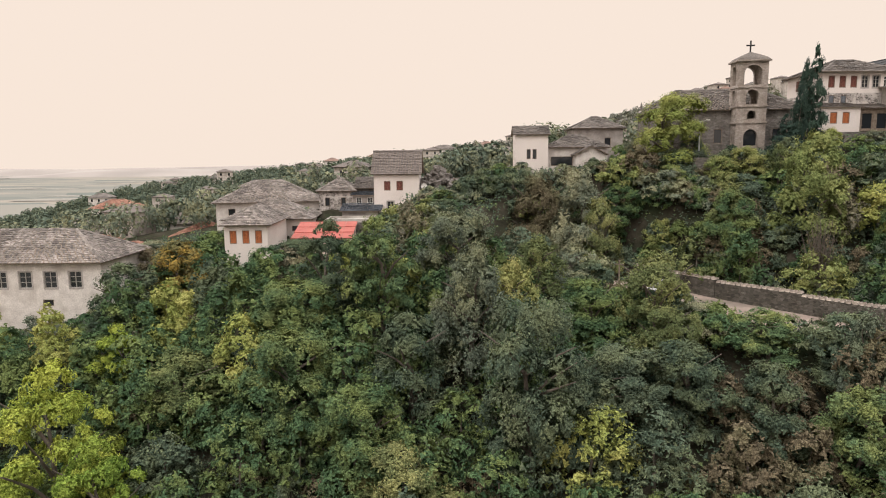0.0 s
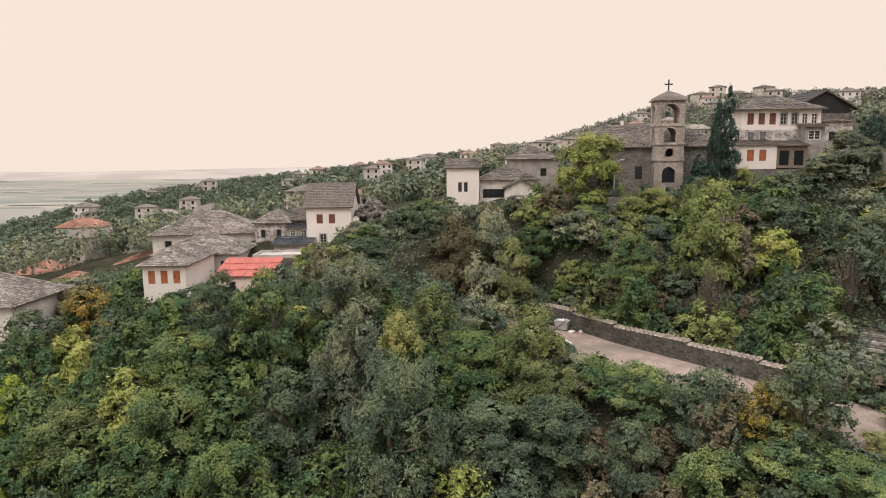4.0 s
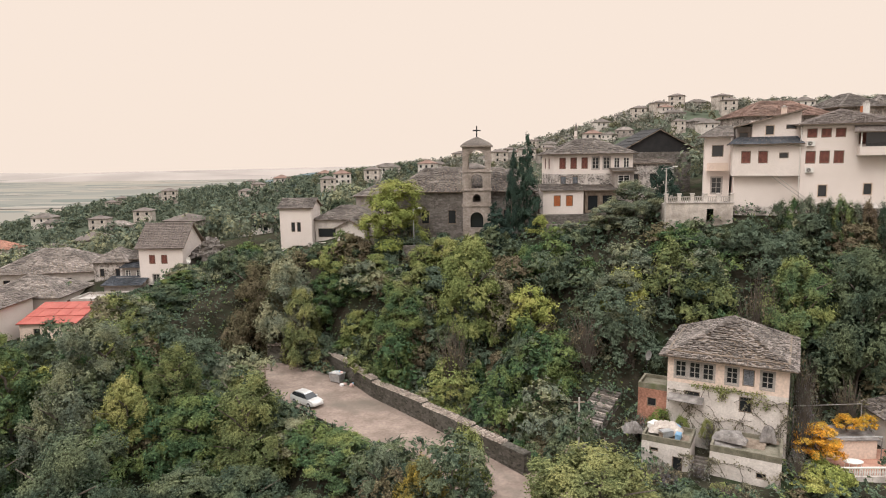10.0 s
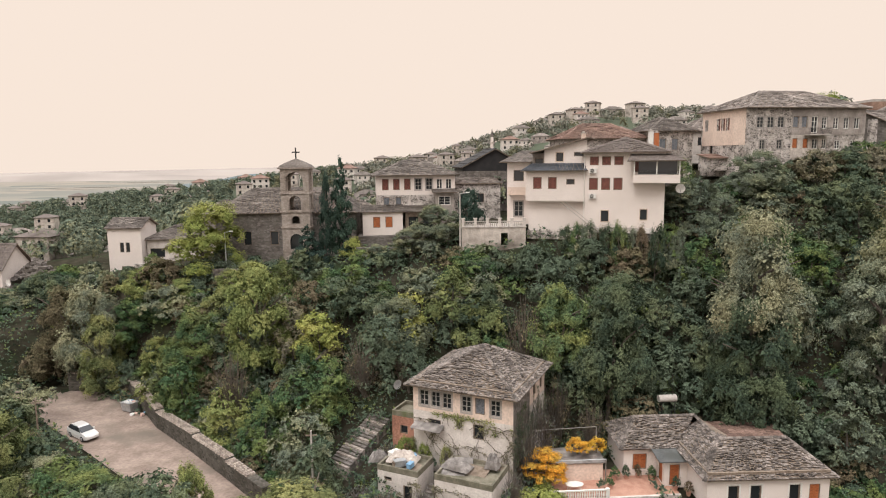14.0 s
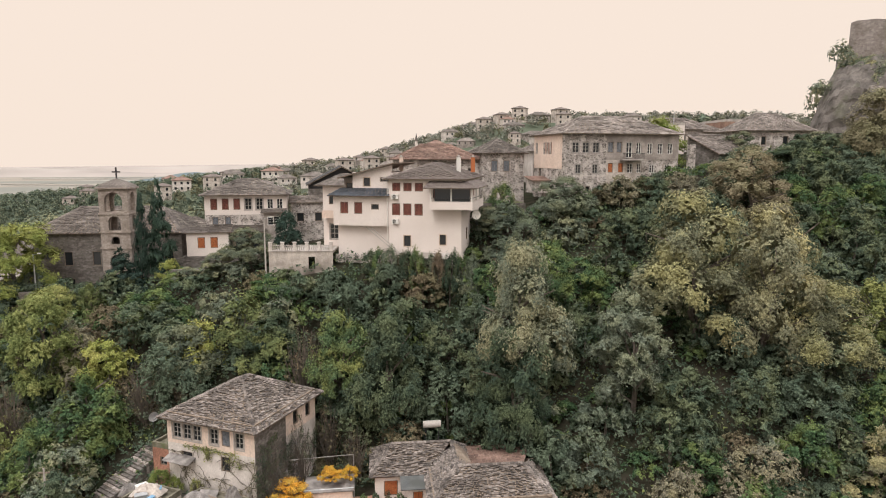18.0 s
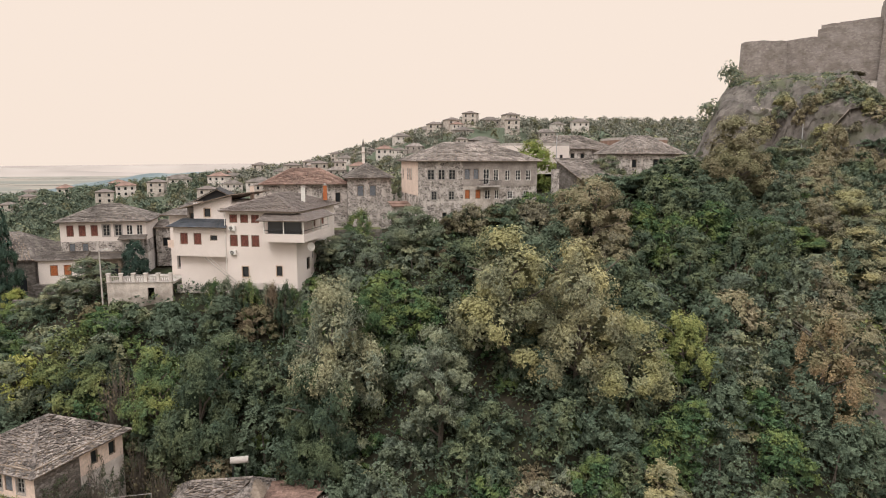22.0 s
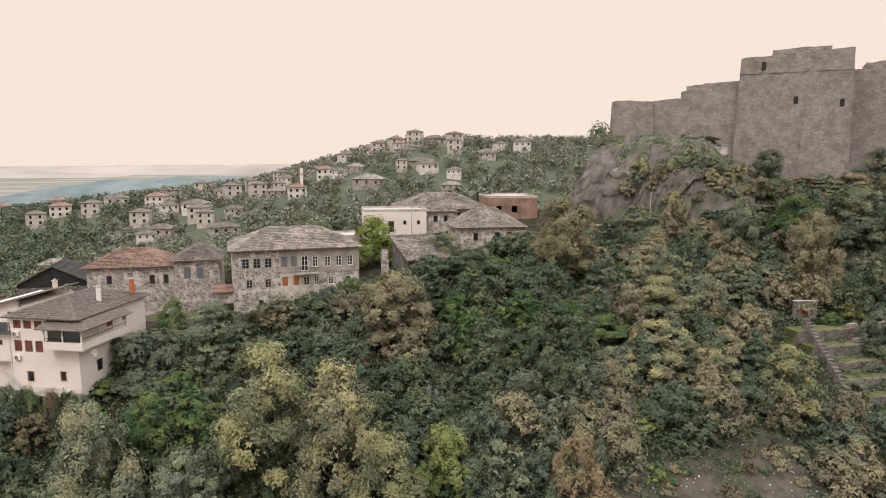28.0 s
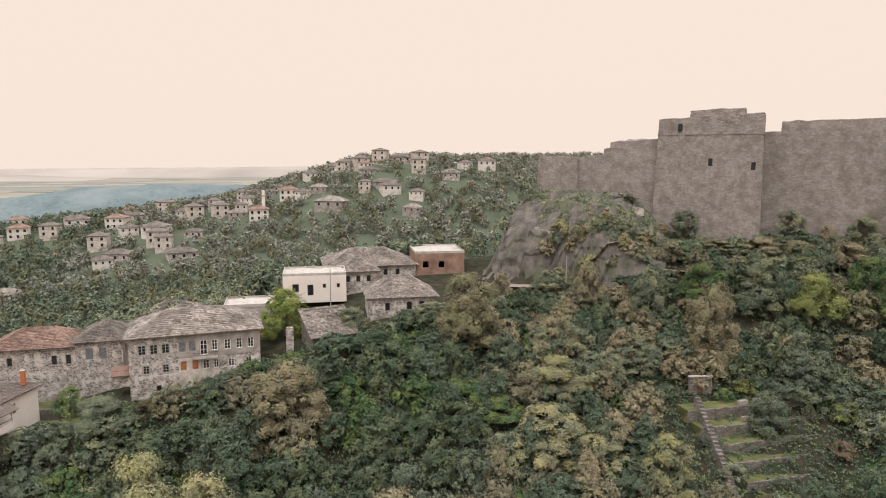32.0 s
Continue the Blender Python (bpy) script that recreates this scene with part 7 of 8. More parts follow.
# low growth round the cottage and the slab-roofed house
for k, (x, y) in enumerate([(84 + 1.9 * i + 0.6 * (j % 2), 64.3 + 1.7 * j) for j in range(3) for i in range(7)] + [(99.2 + 2.1 * j + 0.7 * (i % 2), 47 + 2.0 * i) for i in range(9) for j in range(3)] + [(81.5 + 1.8 * i, 65.0) for i in range(3)]):
    grow('bush', rnd.choice((L_DARK, L_IVY, L_DARK, L_MID, L_RUST)), x, y, gz(x, y) - 0.3, rnd.uniform(1.4, 2.4), rnd.uniform(1.5, 2.2), 520, 0.15)
for u, v in ((-3.4, -7.4), (-1.4, -8.2), (1.6, -8.4), (3.4, -8.0), (5.6, -7.4), (8.0, -7.2), (10.4, -6.6), (11.6, -4.2), (-4.6, -4.4), (-4.8, -1.6), (-4.4, 1.8), (-2.8, -3.4), (12.4, -1.4), (-6.4, -6.2), (-6.6, -3.0)):
    p = NHM @ Vector((u + rnd.uniform(-0.5, 0.5), v + rnd.uniform(-0.5, 0.5), 0))
    grow('bush', rnd.choice((L_RUST, L_VINE, L_BRONZE, L_YEL, L_DARK)), p.x, p.y, gz(p.x, p.y) - 0.2, rnd.uniform(0.7, 1.4), rnd.uniform(1.0, 1.6), 300, 0.11)
# bushes along the foot of the left-hand houses
for x, y in ((-62, 73), (-58, 73.4), (-54, 73.2), (-50, 73.6), (-46.5, 73.4), (-42.6, 75.5), (-32, 84), (-29, 83.6), (-26, 84), (-23.6, 86)):
    grow('bush', rnd.choice((L_DARK, L_MID, L_OLIVE)), x, y, gz(x, y) - 0.2, rnd.uniform(3.0, 4.2) if x < -40 else rnd.uniform(1.8, 2.6), rnd.uniform(1.8, 2.4), 700, 0.16)
# scrub on the earth bank
for k in range(34):
    x, y = rnd.uniform(159, 189), rnd.uniform(47.5, 61)
    grow('bush', rnd.choice((L_RUST, L_BRONZE, L_TAN, L_DARK)), x, y, gz(x, y), rnd.uniform(0.7, 1.9), rnd.uniform(1.0, 2.0), 330, 0.14)
# hedges between the gable house and the church
for x, y, h, r in ((2.0, 103.5, 3.2, 2.4), (5.5, 105.5, 3.8, 2.6), (8.0, 102.5, 4.2, 2.8), (9.0, 98.0, 4.8, 3.2), (-0.8, 99.5, 3.0, 2.2), (-3.5, 103.5, 2.6, 2.2), (8.5, 108.5, 3.0, 2.2), (1.5, 109.0, 2.4, 2.0), (11.0, 104.0, 3.6, 2.6), (-1.0, 94.5, 3.4, 2.4), (10.0, 93.0, 5.0, 3.0)):
    grow('broad', rnd.choice((L_MID, L_OLIVE, L_DARK, L_BRONZE)), x, y, gz(x, y) - 0.3, h, r, 1500, 0.17)
# brambles and young trees above the road wall
for k in range(150):
    i = rnd.randrange(len(WALL_LINE) - 1)
    (ax, ay), (bx, by) = WALL_LINE[i], WALL_LINE[i + 1]
    f, d = rnd.random(), rnd.uniform(1.4, 9.0)
    L = math.hypot(bx - ax, by - ay)
    x, y = ax + (bx - ax) * f - (by - ay) / L * d, ay + (by - ay) * f + (bx - ax) / L * d
    if any((x - a) ** 2 + (y - b) ** 2 < c * c for a, b, c in BLOCK):
        continue
    grow('bush' if d < 4 or rnd.random() < 0.5 else 'broad', rnd.choice((L_IVY, L_DARK, L_MID, L_MID, L_RUST, L_OLIVE)), x, y, gz(x, y) - 0.3, rnd.uniform(1.2, 2.2) + 0.22 * d, rnd.uniform(1.3, 2.4), 900, 0.16)
# scrub on the castle rock and along its road
for k in range(300):
    x = rnd.uniform(196, 300)
    d = rnd.choice((rnd.uniform(1, 30), rnd.uniform(18, 34)))
    y = 142.5 - (x - 201) * 0.847 - d
    if y < float(np.interp(x, GX, G_EDGE)) - 2:
        continue
    grow(rnd.choice(('bush', 'broad', 'tall')), rnd.choice((L_OLIVE, L_TAN, L_TAN, L_BRONZE, L_PALE)), x, y, gz(x, y) - 0.3, rnd.uniform(2.0, 4.4) if d > 19 else rnd.uniform(0.6, 1.5), rnd.uniform(1.6, 3.2) if d > 19 else rnd.uniform(0.8, 1.7), 880 if d > 19 else 300, 0.22)
for name, (leaf, C, N, Z) in WOOD.items():
    me = leaf_mesh("wooded_slope", np.concatenate(C), np.concatenate(N), np.concatenate(Z), wood_rng)
    single("wooded_slope", me, leaf, LABELS[name] + " trees crowding the slope", "woods", kind="stuff")
single("wood_stems", STEMS, M_BARK, "stems of the crowded trees on the slope", "woods", kind="stuff")


def cover(name, n, xlo, xhi, ylo, yhi, leaf, size, lift, seed, label, test=None):
    """Undergrowth leaves strewn close over the ground."""
    rng = np.random.default_rng(seed)
    x, y = rng.uniform(xlo, xhi, n), rng.uniform(ylo, yhi, n)
    ok = y < np.interp(x, GX, G_EDGE) + 3
    ok &= road_gap(x, y) > np.where((x - 24) * 0.63 + (y - 75) * 0.77 > 0, 3.9, 4.8)
    for a, b, c in BLOCK[:4] + BLOCK[-3:] + [q for q in BLOCK if q[0] < -8]:
        ok &= (x - a) ** 2 + (y - b) ** 2 > (c * 0.68) ** 2
    if test is not None:
        ok &= test(x, y)
    x, y = x[ok], y[ok]
    bump = 0.5 + 0.5 * np.sin(x * 1.7 + 2.1 * np.sin(y * 0.9)) * np.sin(y * 1.3 + 1.7 * np.sin(x * 0.8))
    z = ground_z(x, y) + bump * lift + rng.uniform(0, 0.3, len(x))
    nn = rng.normal(size=(len(x), 3)) * 0.6 + np.array([0, -0.35, 1.0])
    nn /= np.linalg.norm(nn, axis=1)[:, None]
    me = leaf_mesh(name, np.stack([x, y, z], 1), nn, size * rng.uniform(0.6, 1.4, len(x)), rng)
    return single(name, me, leaf, label, "undergrowth", kind="stuff")


cover("undergrowth", 210000, -95, 262, 42, 122, L_IVY, 0.25, 1.3, 3, "dark ivy and bramble undergrowth over the slope")
cover("scrub", 70000, -95, 262, 42, 122, L_MID, 0.20, 1.6, 4, "olive scrub and weeds over the slope")


def rock_growth(name, n, leaf, size, seed, label):
    """Scrub in patches over the castle rock."""
    rng = np.random.default_rng(seed)
    x = rng.uniform(196, 305, n)
    y = 143 - (x - 201) * 0.847 - rng.uniform(0.5, 32, n)
    patch = np.sin(x * 0.43 + 1.9 * np.sin(y * 0.21)) + np.sin(y * 0.55 + 1.3 * np.sin(x * 0.31)) + rng.normal(0, 0.5, n)
    k = (y > np.interp(x, GX, G_EDGE) - 2) & (patch > -0.55)
    x, y = x[k], y[k]
    z = ground_z(x, y) + 0.7 + rng.uniform(0, 0.6, len(x)) * (0.5 + 0.5 * np.sin(x * 1.4) * np.sin(y * 1.1))
    nn = rng.normal(size=(len(x), 3)) * 0.6 + np.array([-0.2, -0.5, 0.8])
    nn /= np.linalg.norm(nn, axis=1)[:, None]
    single(name, leaf_mesh(name, np.stack([x, y, z], 1), nn, size * rng.uniform(0.6, 1.4, len(x)), rng), leaf, label, "scrub", kind="stuff")


rock_growth("rock_scrub", 60000, L_OLIVE, 0.24, 51, "dull olive scrub and grass on the castle rock")
rock_growth("rock_ivy", 40000, L_DARK, 0.26, 52, "dark ivy and brambles on the castle rock")

# woods on the far hills
def far_wood(name, n, xlo, xhi, ylo, yhi, leaf, per, size, seed, label, keep=None, tall=1.0):
    """Rounded crowns of a few lobes each, strewn over the far ground."""
    rng = np.random.default_rng(seed)
    x, y = rng.uniform(xlo, xhi, n), rng.uniform(ylo, yhi, n)
    if keep is not None:
        k = keep(x, y)
        x, y = x[k], y[k]
    m = len(x)
    z = ground_z(x, y)
    r, h = rng.uniform(2.2, 4.8, m) * tall, rng.uniform(4.5, 9.0, m) * tall
    lobe = rng.uniform(-1, 1, (m, 4, 3)) * np.array([0.62, 0.62, 0.2]) + np.array([0, 0, 0.42])
    lobe[:, 0] = (0, 0, 0.66)
    j = rng.integers(0, 4, (m, per))
    s = unit(rng, m * per).reshape(m, per, 3)
    s[:, :, 2] = np.where(s[:, :, 2] < -0.4, -s[:, :, 2], s[:, :, 2])
    body = np.take_along_axis(lobe, j[:, :, None], axis=1) + s * np.array([0.6, 0.6, 0.36]) * rng.uniform(0.82, 1.08, (m, per, 1))
    C = np.stack([x, y, z], 1)[:, None, :] + body * np.stack([r, r, h], 1)[:, None, :]
    nn = s + 0.14 * rng.normal(size=s.shape)
    nn /= np.linalg.norm(nn, axis=2)[:, :, None]
    me = leaf_mesh(name, C.reshape(-1, 3), nn.reshape(-1, 3), size * rng.uniform(0.6, 1.4, m * per), rng, 0.7)
    return single(name, me, leaf, label, "woods", kind="stuff")


# where the far houses stand: x, y, width
RIDGE_TOWN = ((189, 449, 16), (200, 483, 15), (215, 483, 18), (196, 420, 26), (198, 409, 15), (214, 402, 11), (206, 382, 12), (247, 432, 14), (264, 453, 11), (276, 451, 15), (150, 492, 14), (165, 500, 16), (178, 497, 14), (122, 500, 14), (232, 470, 13), (186, 468, 13), (172, 476, 12), (224, 446, 12))
SLOPE_TOWN = ((107, 500, 15), (98, 428, 12), (112, 414, 18), (131, 442, 14), (141, 438, 9), (151, 441, 10), (153, 408, 24), (104, 458, 12), (70, 449, 17), (41, 500, 18), (61, 459, 11), (46, 420, 18), (53, 399, 18), (84, 470, 13), (88, 438, 12), (24, 480, 14), (120, 470, 12))
VALLEY_TOWN = ((33, 382, 17), (71, 367, 22), (31, 370, 12), (17, 453, 20), (-11, 467, 21), (-43, 457, 28), (-20, 445, 14), (-47, 430, 12), (19, 405, 13), (60, 387, 11), (73, 409, 13), (-169, 461, 14), (-238, 429, 14), (-100, 511, 17), (-70, 530, 20), (-213, 336, 18), (-194, 332, 17), (-187, 345, 17), (-186, 395, 17), (-160, 400, 17), (-250, 437, 17), (-184, 480, 18))
NEAR_TOWN = ((-80, 146), (-100, 168), (-82, 178), (-50, 152), (-122, 162), (-60, 172), (-38, 164), (-28, 152), (-16, 168), (-108, 128), (-66, 190), (-140, 190), (-96, 150), (-118, 176), (-74, 164), (-132, 210))


def clear_of_houses(x, y):
    ok = np.ones(len(x), bool)
    for hx, hy, w in RIDGE_TOWN + SLOPE_TOWN + VALLEY_TOWN:
        ok &= ~((np.abs(x - hx - 4) < 0.55 * w + 2) & (y > hy - 13) & (y < hy + 12))
    return ok


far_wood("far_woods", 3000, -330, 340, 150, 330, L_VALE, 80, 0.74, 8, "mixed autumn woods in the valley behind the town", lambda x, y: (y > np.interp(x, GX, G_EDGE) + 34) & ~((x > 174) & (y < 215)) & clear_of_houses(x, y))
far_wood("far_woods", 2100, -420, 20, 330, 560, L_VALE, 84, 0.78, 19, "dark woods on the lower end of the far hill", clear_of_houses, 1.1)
far_wood("far_woods", 1900, 0, 420, 325, 600, L_FARHAZE, 96, 0.70, 9, "woods on the far hill between houses, leaf colour greyed for haze", clear_of_houses, 1.1)
far_wood("far_woods", 700, -60, 420, 240, 560, L_BRONZE, 84, 0.75, 29, "brown autumn trees scattered over the far hill", clear_of_houses, 1.15)
far_wood("near_grove", 300, -110, 200, 112, 156, L_OLIVE, 190, 0.40, 12, "trees among the back houses", lambda x, y: (y > np.interp(x, GX, G_EDGE) + 22) & ~((x > 130) & (x < 184)) & ~((x < -4) & (y < 122)))

# houses on the far hill and in the valley
def far_house(W, D, H, rh, wall, tiles, label):
    root = thing("far_house", pose(0, 0, -500), label, "house", "houses on the far hills")
    for S, L in ((pose(0, 0, 0), W), (pose(W, D, 0, 0, 0, 180), W), (pose(W, 0.3, 0, 0, 0, 90), D - 0.6), (pose(0, D - 0.3, 0, 0, 0, -90), D - 0.6)):
        g = Geo()
        n = max(2, int(L / 3))
        n = min(n, 3)
        ops = [(L * (i + 0.5) / n - 0.55, H - 2.4, 1.1, 1.5) for i in range(n)] + [(L * (i + 0.5) / n - 0.55, H - 5.4, 1.1, 1.5) for i in range(n) if H > 6]
        if S.to_euler().z != 0.0:
            ops = []
        panel(g, L, -4, H, 0.3, ops, S)
        part("wall", g, wall, root)
        for o in ops:
            part("window", Geo().box(o[0], 0.15, o[1], o[0] + o[2], 0.2, o[1] + o[3], S), M_GLASS, root)
    k = D / 2 / W
    A, B, C, E = (-0.5, -0.5, H), (W + 0.5, -0.5, H), (W + 0.5, D + 0.5, H), (-0.5, D + 0.5, H)
    P, Q = (W * k, D / 2, H + rh), (W * (1 - k), D / 2, H + rh)
    g = Geo()
    for p in ((A, B, Q, P), (C, E, P, Q), (B, C, Q), (E, A, P)):
        g.sheet(p, 0.15)
    part("roof", g, tiles, root)
    return root


FAR = [far_house(11, 8, 6, 2.4, M_OLDWHITE, M_SLATED, "pale house with a grey slab roof on the far hill"), far_house(9, 8, 6.5, 2.2, M_OLDWHITE, M_TILEO, "white house with a red-brown tiled roof on the far hill"), far_house(14, 9, 5.5, 2.8, M_GREYR, M_SLATE, "grey stone house with a slab roof on the far hill"), far_house(8, 7, 8, 1.6, M_STAINED, M_TILEB, "tall pale house with a brown roof on the far hill"), far_house(12, 8, 4, 2.2, M_STONE, M_SLATED, "low stone house with a dark roof in the valley")]
used = set()
rnd = random.Random(77)
SPOTS = [(x, y, w) for x, y, w in RIDGE_TOWN + SLOPE_TOWN + VALLEY_TOWN] + [(x, y, 0) for x, y in NEAR_TOWN]
for k in range(12):
    SPOTS.append((rnd.uniform(60, 290), rnd.uniform(400, 500), 0))
for k in range(26):
    SPOTS.append((rnd.uniform(-230, 60), rnd.uniform(220, 520), 0))
WIDE = (11, 9, 14, 8, 12)
for k, (x, y, w) in enumerate(SPOTS):
    i = rnd.choice((0, 0, 1, 2, 3, 3, 4)) if w != 24 else 2
    f = 1.0 if w == 0 else min(1.35, max(0.85, 0.85 * w / WIDE[i]))
    m = pose(x, y, gz(x, y) + (0.8 if y > 195 else -1.2), 0, 0, rnd.uniform(-25, 25)) @ Matrix.Diagonal((f, f, min(f, 1.2), 1))
    if i not in used:
        used.add(i)
        FAR[i].matrix_world = m
    else:
        q = FAR[i].scale
        copy_thing(FAR[i], m @ Matrix.Diagonal((1 / q[0], 1 / q[1], 1 / q[2], 1)))
mn = thing("minaret", pose(121, 421, gz(121, 421)), "slender white minaret among far houses", "minaret")
part("shaft", Geo().cyl((0, 0, -2), (0, 0, 17), 1.1, 0.95, 12), M_WHITE, mn)
part("gallery", Geo().cyl((0, 0, 13), (0, 0, 13.8), 1.2, 1.7, 12), M_WHITE, mn)
part("spire", Geo().cyl((0, 0, 17), (0, 0, 22.5), 1.05, 0.05, 12), M_SLATED, mn)

# ---- small things ----
def car(m):
    root = thing("car", m, "silver hatchback parked on the dusty turning place", "car")
    paint = glassy("silver_paint", (0.62, 0.60, 0.58), 0.3)
    paint.node_tree.nodes["Principled BSDF"].inputs["Metallic"].default_value = 0.3
    rubber = glassy("tyre_rubber", (0.02, 0.02, 0.02), 0.8)
    L = [(-2.1, 0.35, 0.62, 0.70), (-2.08, 0.30, 0.95, 0.80), (-1.95, 0.25, 1.05, 0.84), (-1.3, 0.22, 0.98, 0.86), (0.0, 0.22, 0.95, 0.87), (1.0, 0.22, 0.92, 0.86), (1.75, 0.25, 0.80, 0.82), (2.0, 0.30, 0.66, 0.76), (2.1, 0.36, 0.55, 0.64)]
    vs, fs = [], []
    for x, z0, z1, w in L:
        vs += [(x, -w, z0), (x, -w - 0.02, (z0 + z1) / 2), (x, -w + 0.07, z1), (x, w - 0.07, z1), (x, w + 0.02, (z0 + z1) / 2), (x, w, z0)]
    for i in range(len(L) - 1):
        for j in range(6):
            fs.append((6 * i + j, 6 * i + (j + 1) % 6, 6 * i + 6 + (j + 1) % 6, 6 * i + 6 + j))
    fs += [tuple(range(5, -1, -1)), tuple(range(6 * len(L) - 6, 6 * len(L)))]
    part("body", Geo().add(vs, fs), paint, root, smooth=False)
    cab = [(-1.95, 1.0, 0.74), (-1.55, 1.40, 0.62), (-0.9, 1.47, 0.60), (0.1, 1.45, 0.60), (0.35, 1.36, 0.62), (1.05, 0.93, 0.76)]
    vs = [(x, s * w, z) for x, z, w in cab for s in (-1, 1)] + [(x, s * 0.8, 0.95) for x in (-1.95, 1.05) for s in (-1, 1)]
    fs = [(2 * i, 2 * i + 2, 2 * i + 3, 2 * i + 1) for i in range(1, 4)]
    part("roof_panel", Geo().add(vs, fs), paint, root)
    part("windscreen", Geo().add([(0.33, -0.60, 1.37), (0.33, 0.60, 1.37), (1.05, 0.76, 0.93), (1.05, -0.76, 0.93)], [(0, 1, 2, 3)]), M_GLASS, root)
    part("rear_window", Geo().add([(-1.55, -0.62, 1.40), (-1.55, 0.62, 1.40), (-1.97, 0.76, 1.0), (-1.97, -0.76, 1.0)], [(0, 3, 2, 1)]), M_GLASS, root)
    for s in (-1, 1):
        part("side_window", Geo().add([(-1.55, s * 0.63, 1.38), (0.3, s * 0.63, 1.36), (0.95, s * 0.78, 0.95), (-1.9, s * 0.78, 0.97)], [(0, 1, 2, 3)]), M_GLASS, root)
        part("mirror", Geo().box(0.65, s * 0.82 - 0.08, 0.92, 0.82, s * 0.82 + 0.12 * s + 0.02, 1.05), paint, root)
        part("headlight", Geo().box(1.86, s * 0.6 - 0.16, 0.58, 2.04, s * 0.6 + 0.16, 0.72), M_FRAMEW, root)
        for x in (-1.25, 1.3):
            w = part("wheel", Geo().cyl((x, s * 0.68, 0.31), (x, s * 0.9, 0.31), 0.31, 0.31, 16), rubber, root)
            part("rim", Geo().cyl((x, s * 0.86, 0.31), (x, s * 0.92, 0.31), 0.2, 0.18, 12), M_METAL, w)
    part("bumper", Geo().box(2.0, -0.7, 0.3, 2.14, 0.7, 0.48), paint, root)
    return root


car(pose(23.2, 72.9, gz(23.2, 72.9) + 0.23, 0, 0, -38))
bn = thing("waste_container", pose(25.5, 80.2, gz(25.5, 80.2) + 0.2, 0, 0, -30), "grey metal waste container overflowing with rubbish", "container")
part("tub", Geo().add([(-0.75, -0.5, 0.15), (0.75, -0.5, 0.15), (0.75, 0.5, 0.15), (-0.75, 0.5, 0.15), (-0.9, -0.62, 1.25), (0.9, -0.62, 1.25), (0.9, 0.62, 1.25), (-0.9, 0.62, 1.25)], [(3, 2, 1, 0), (0, 1, 5, 4), (1, 2, 6, 5), (2, 3, 7, 6), (3, 0, 4, 7), (4, 5, 6, 7)]), M_METAL, bn)
part("rim", Geo().box(-0.95, -0.67, 1.2, 0.95, -0.6, 1.28).box(-0.95, 0.6, 1.2, 0.95, 0.67, 1.28), M_METAL, bn)
for x in (-0.6, 0.6):
    for y in (-0.4, 0.4):
        part("wheel", Geo().cyl((x - 0.04, y, 0.08), (x + 0.04, y, 0.08), 0.08, 0.08, 8), M_IRON, bn)
rng = np.random.default_rng(2)
bag_mat = [mat("rubbish_white", (0.6, 0.58, 0.56), (0.75, 0.72, 0.7), 3, 0.5, 0.3), mat("rubbish_blue", (0.15, 0.3, 0.45), (0.25, 0.4, 0.55), 3, 0.5, 0.3), mat("rubbish_pink", (0.6, 0.38, 0.33), (0.7, 0.48, 0.42), 3, 0.5, 0.3)]
for k in range(9):
    x, y, z = (25.5 + rng.uniform(-0.6, 0.6), 80.2 + rng.uniform(-0.4, 0.4), gz(25.5, 80.2) + 1.45) if k < 5 else (26.8 + rng.uniform(-0.5, 1.0), 79.2 + rng.uniform(-0.7, 0.4), gz(27, 79) + 0.33)
    bm = bmesh.new()
    bmesh.ops.create_icosphere(bm, subdivisions=2, radius=rng.uniform(0.2, 0.34))
    for v in bm.verts:
        v.co *= 1 + rng.uniform(-0.2, 0.2)
        v.co.z *= 0.75
    me = bpy.data.meshes.new("rubbish_bag")
    bm.to_mesh(me)
    bm.free()
    single("rubbish_bag", me, bag_mat[k % 3], "tied plastic rubbish bag by the container", "bag", pose(x, y, z), group="rubbish bags")


def post(name, x, y, z, h, label, arm=False, mt=None):
    root = thing(name, pose(x, y, z), label, name.replace("_", " "))
    part("pole", Geo().cyl((0, 0, -0.4), (0, 0, h), 0.12, 0.08, 8), mt or M_WOOD, root)
    if arm:
        part("bracket", Geo().cyl((0, 0, h - 0.1), (0.9, -0.3, h + 0.15), 0.035, 0.03, 6), M_METAL, root)
        part("lantern", Geo().box(0.75, -0.45, h + 0.1, 1.25, -0.2, h + 0.22), M_FRAMEW, root)
    else:
        part("crossarm", Geo().box(-0.5, -0.05, h - 0.5, 0.5, 0.05, h - 0.4), M_WOOD, root)
    return root


post("utility_pole", 18.6, 72.2, gz(18.6, 72.2), 5.0, "weathered wooden utility pole by the road")
post("utility_pole", 51.9, 55.8, gz(51.9, 55.8), 8.4, "grey concrete utility pole beside the steps", mt=M_CONC)
post("street_lamp", 68.3, 83.8, 23.5, 8.2, "street lamp on a tall grey pole by the terrace", True, M_CONC)
post("street_lamp", 35.0, 93.5, 19.6, 6.5, "thin grey lamp post in front of the church", True, M_METAL)
post("utility_pole", 196.5, 114.5, 43.0, 8.0, "thin pole beside the castle road", mt=M_METAL)
post("utility_pole", 146.0, 124.0, 40.5, 8.5, "thin pole in front of the flat-roofed house", mt=M_METAL)


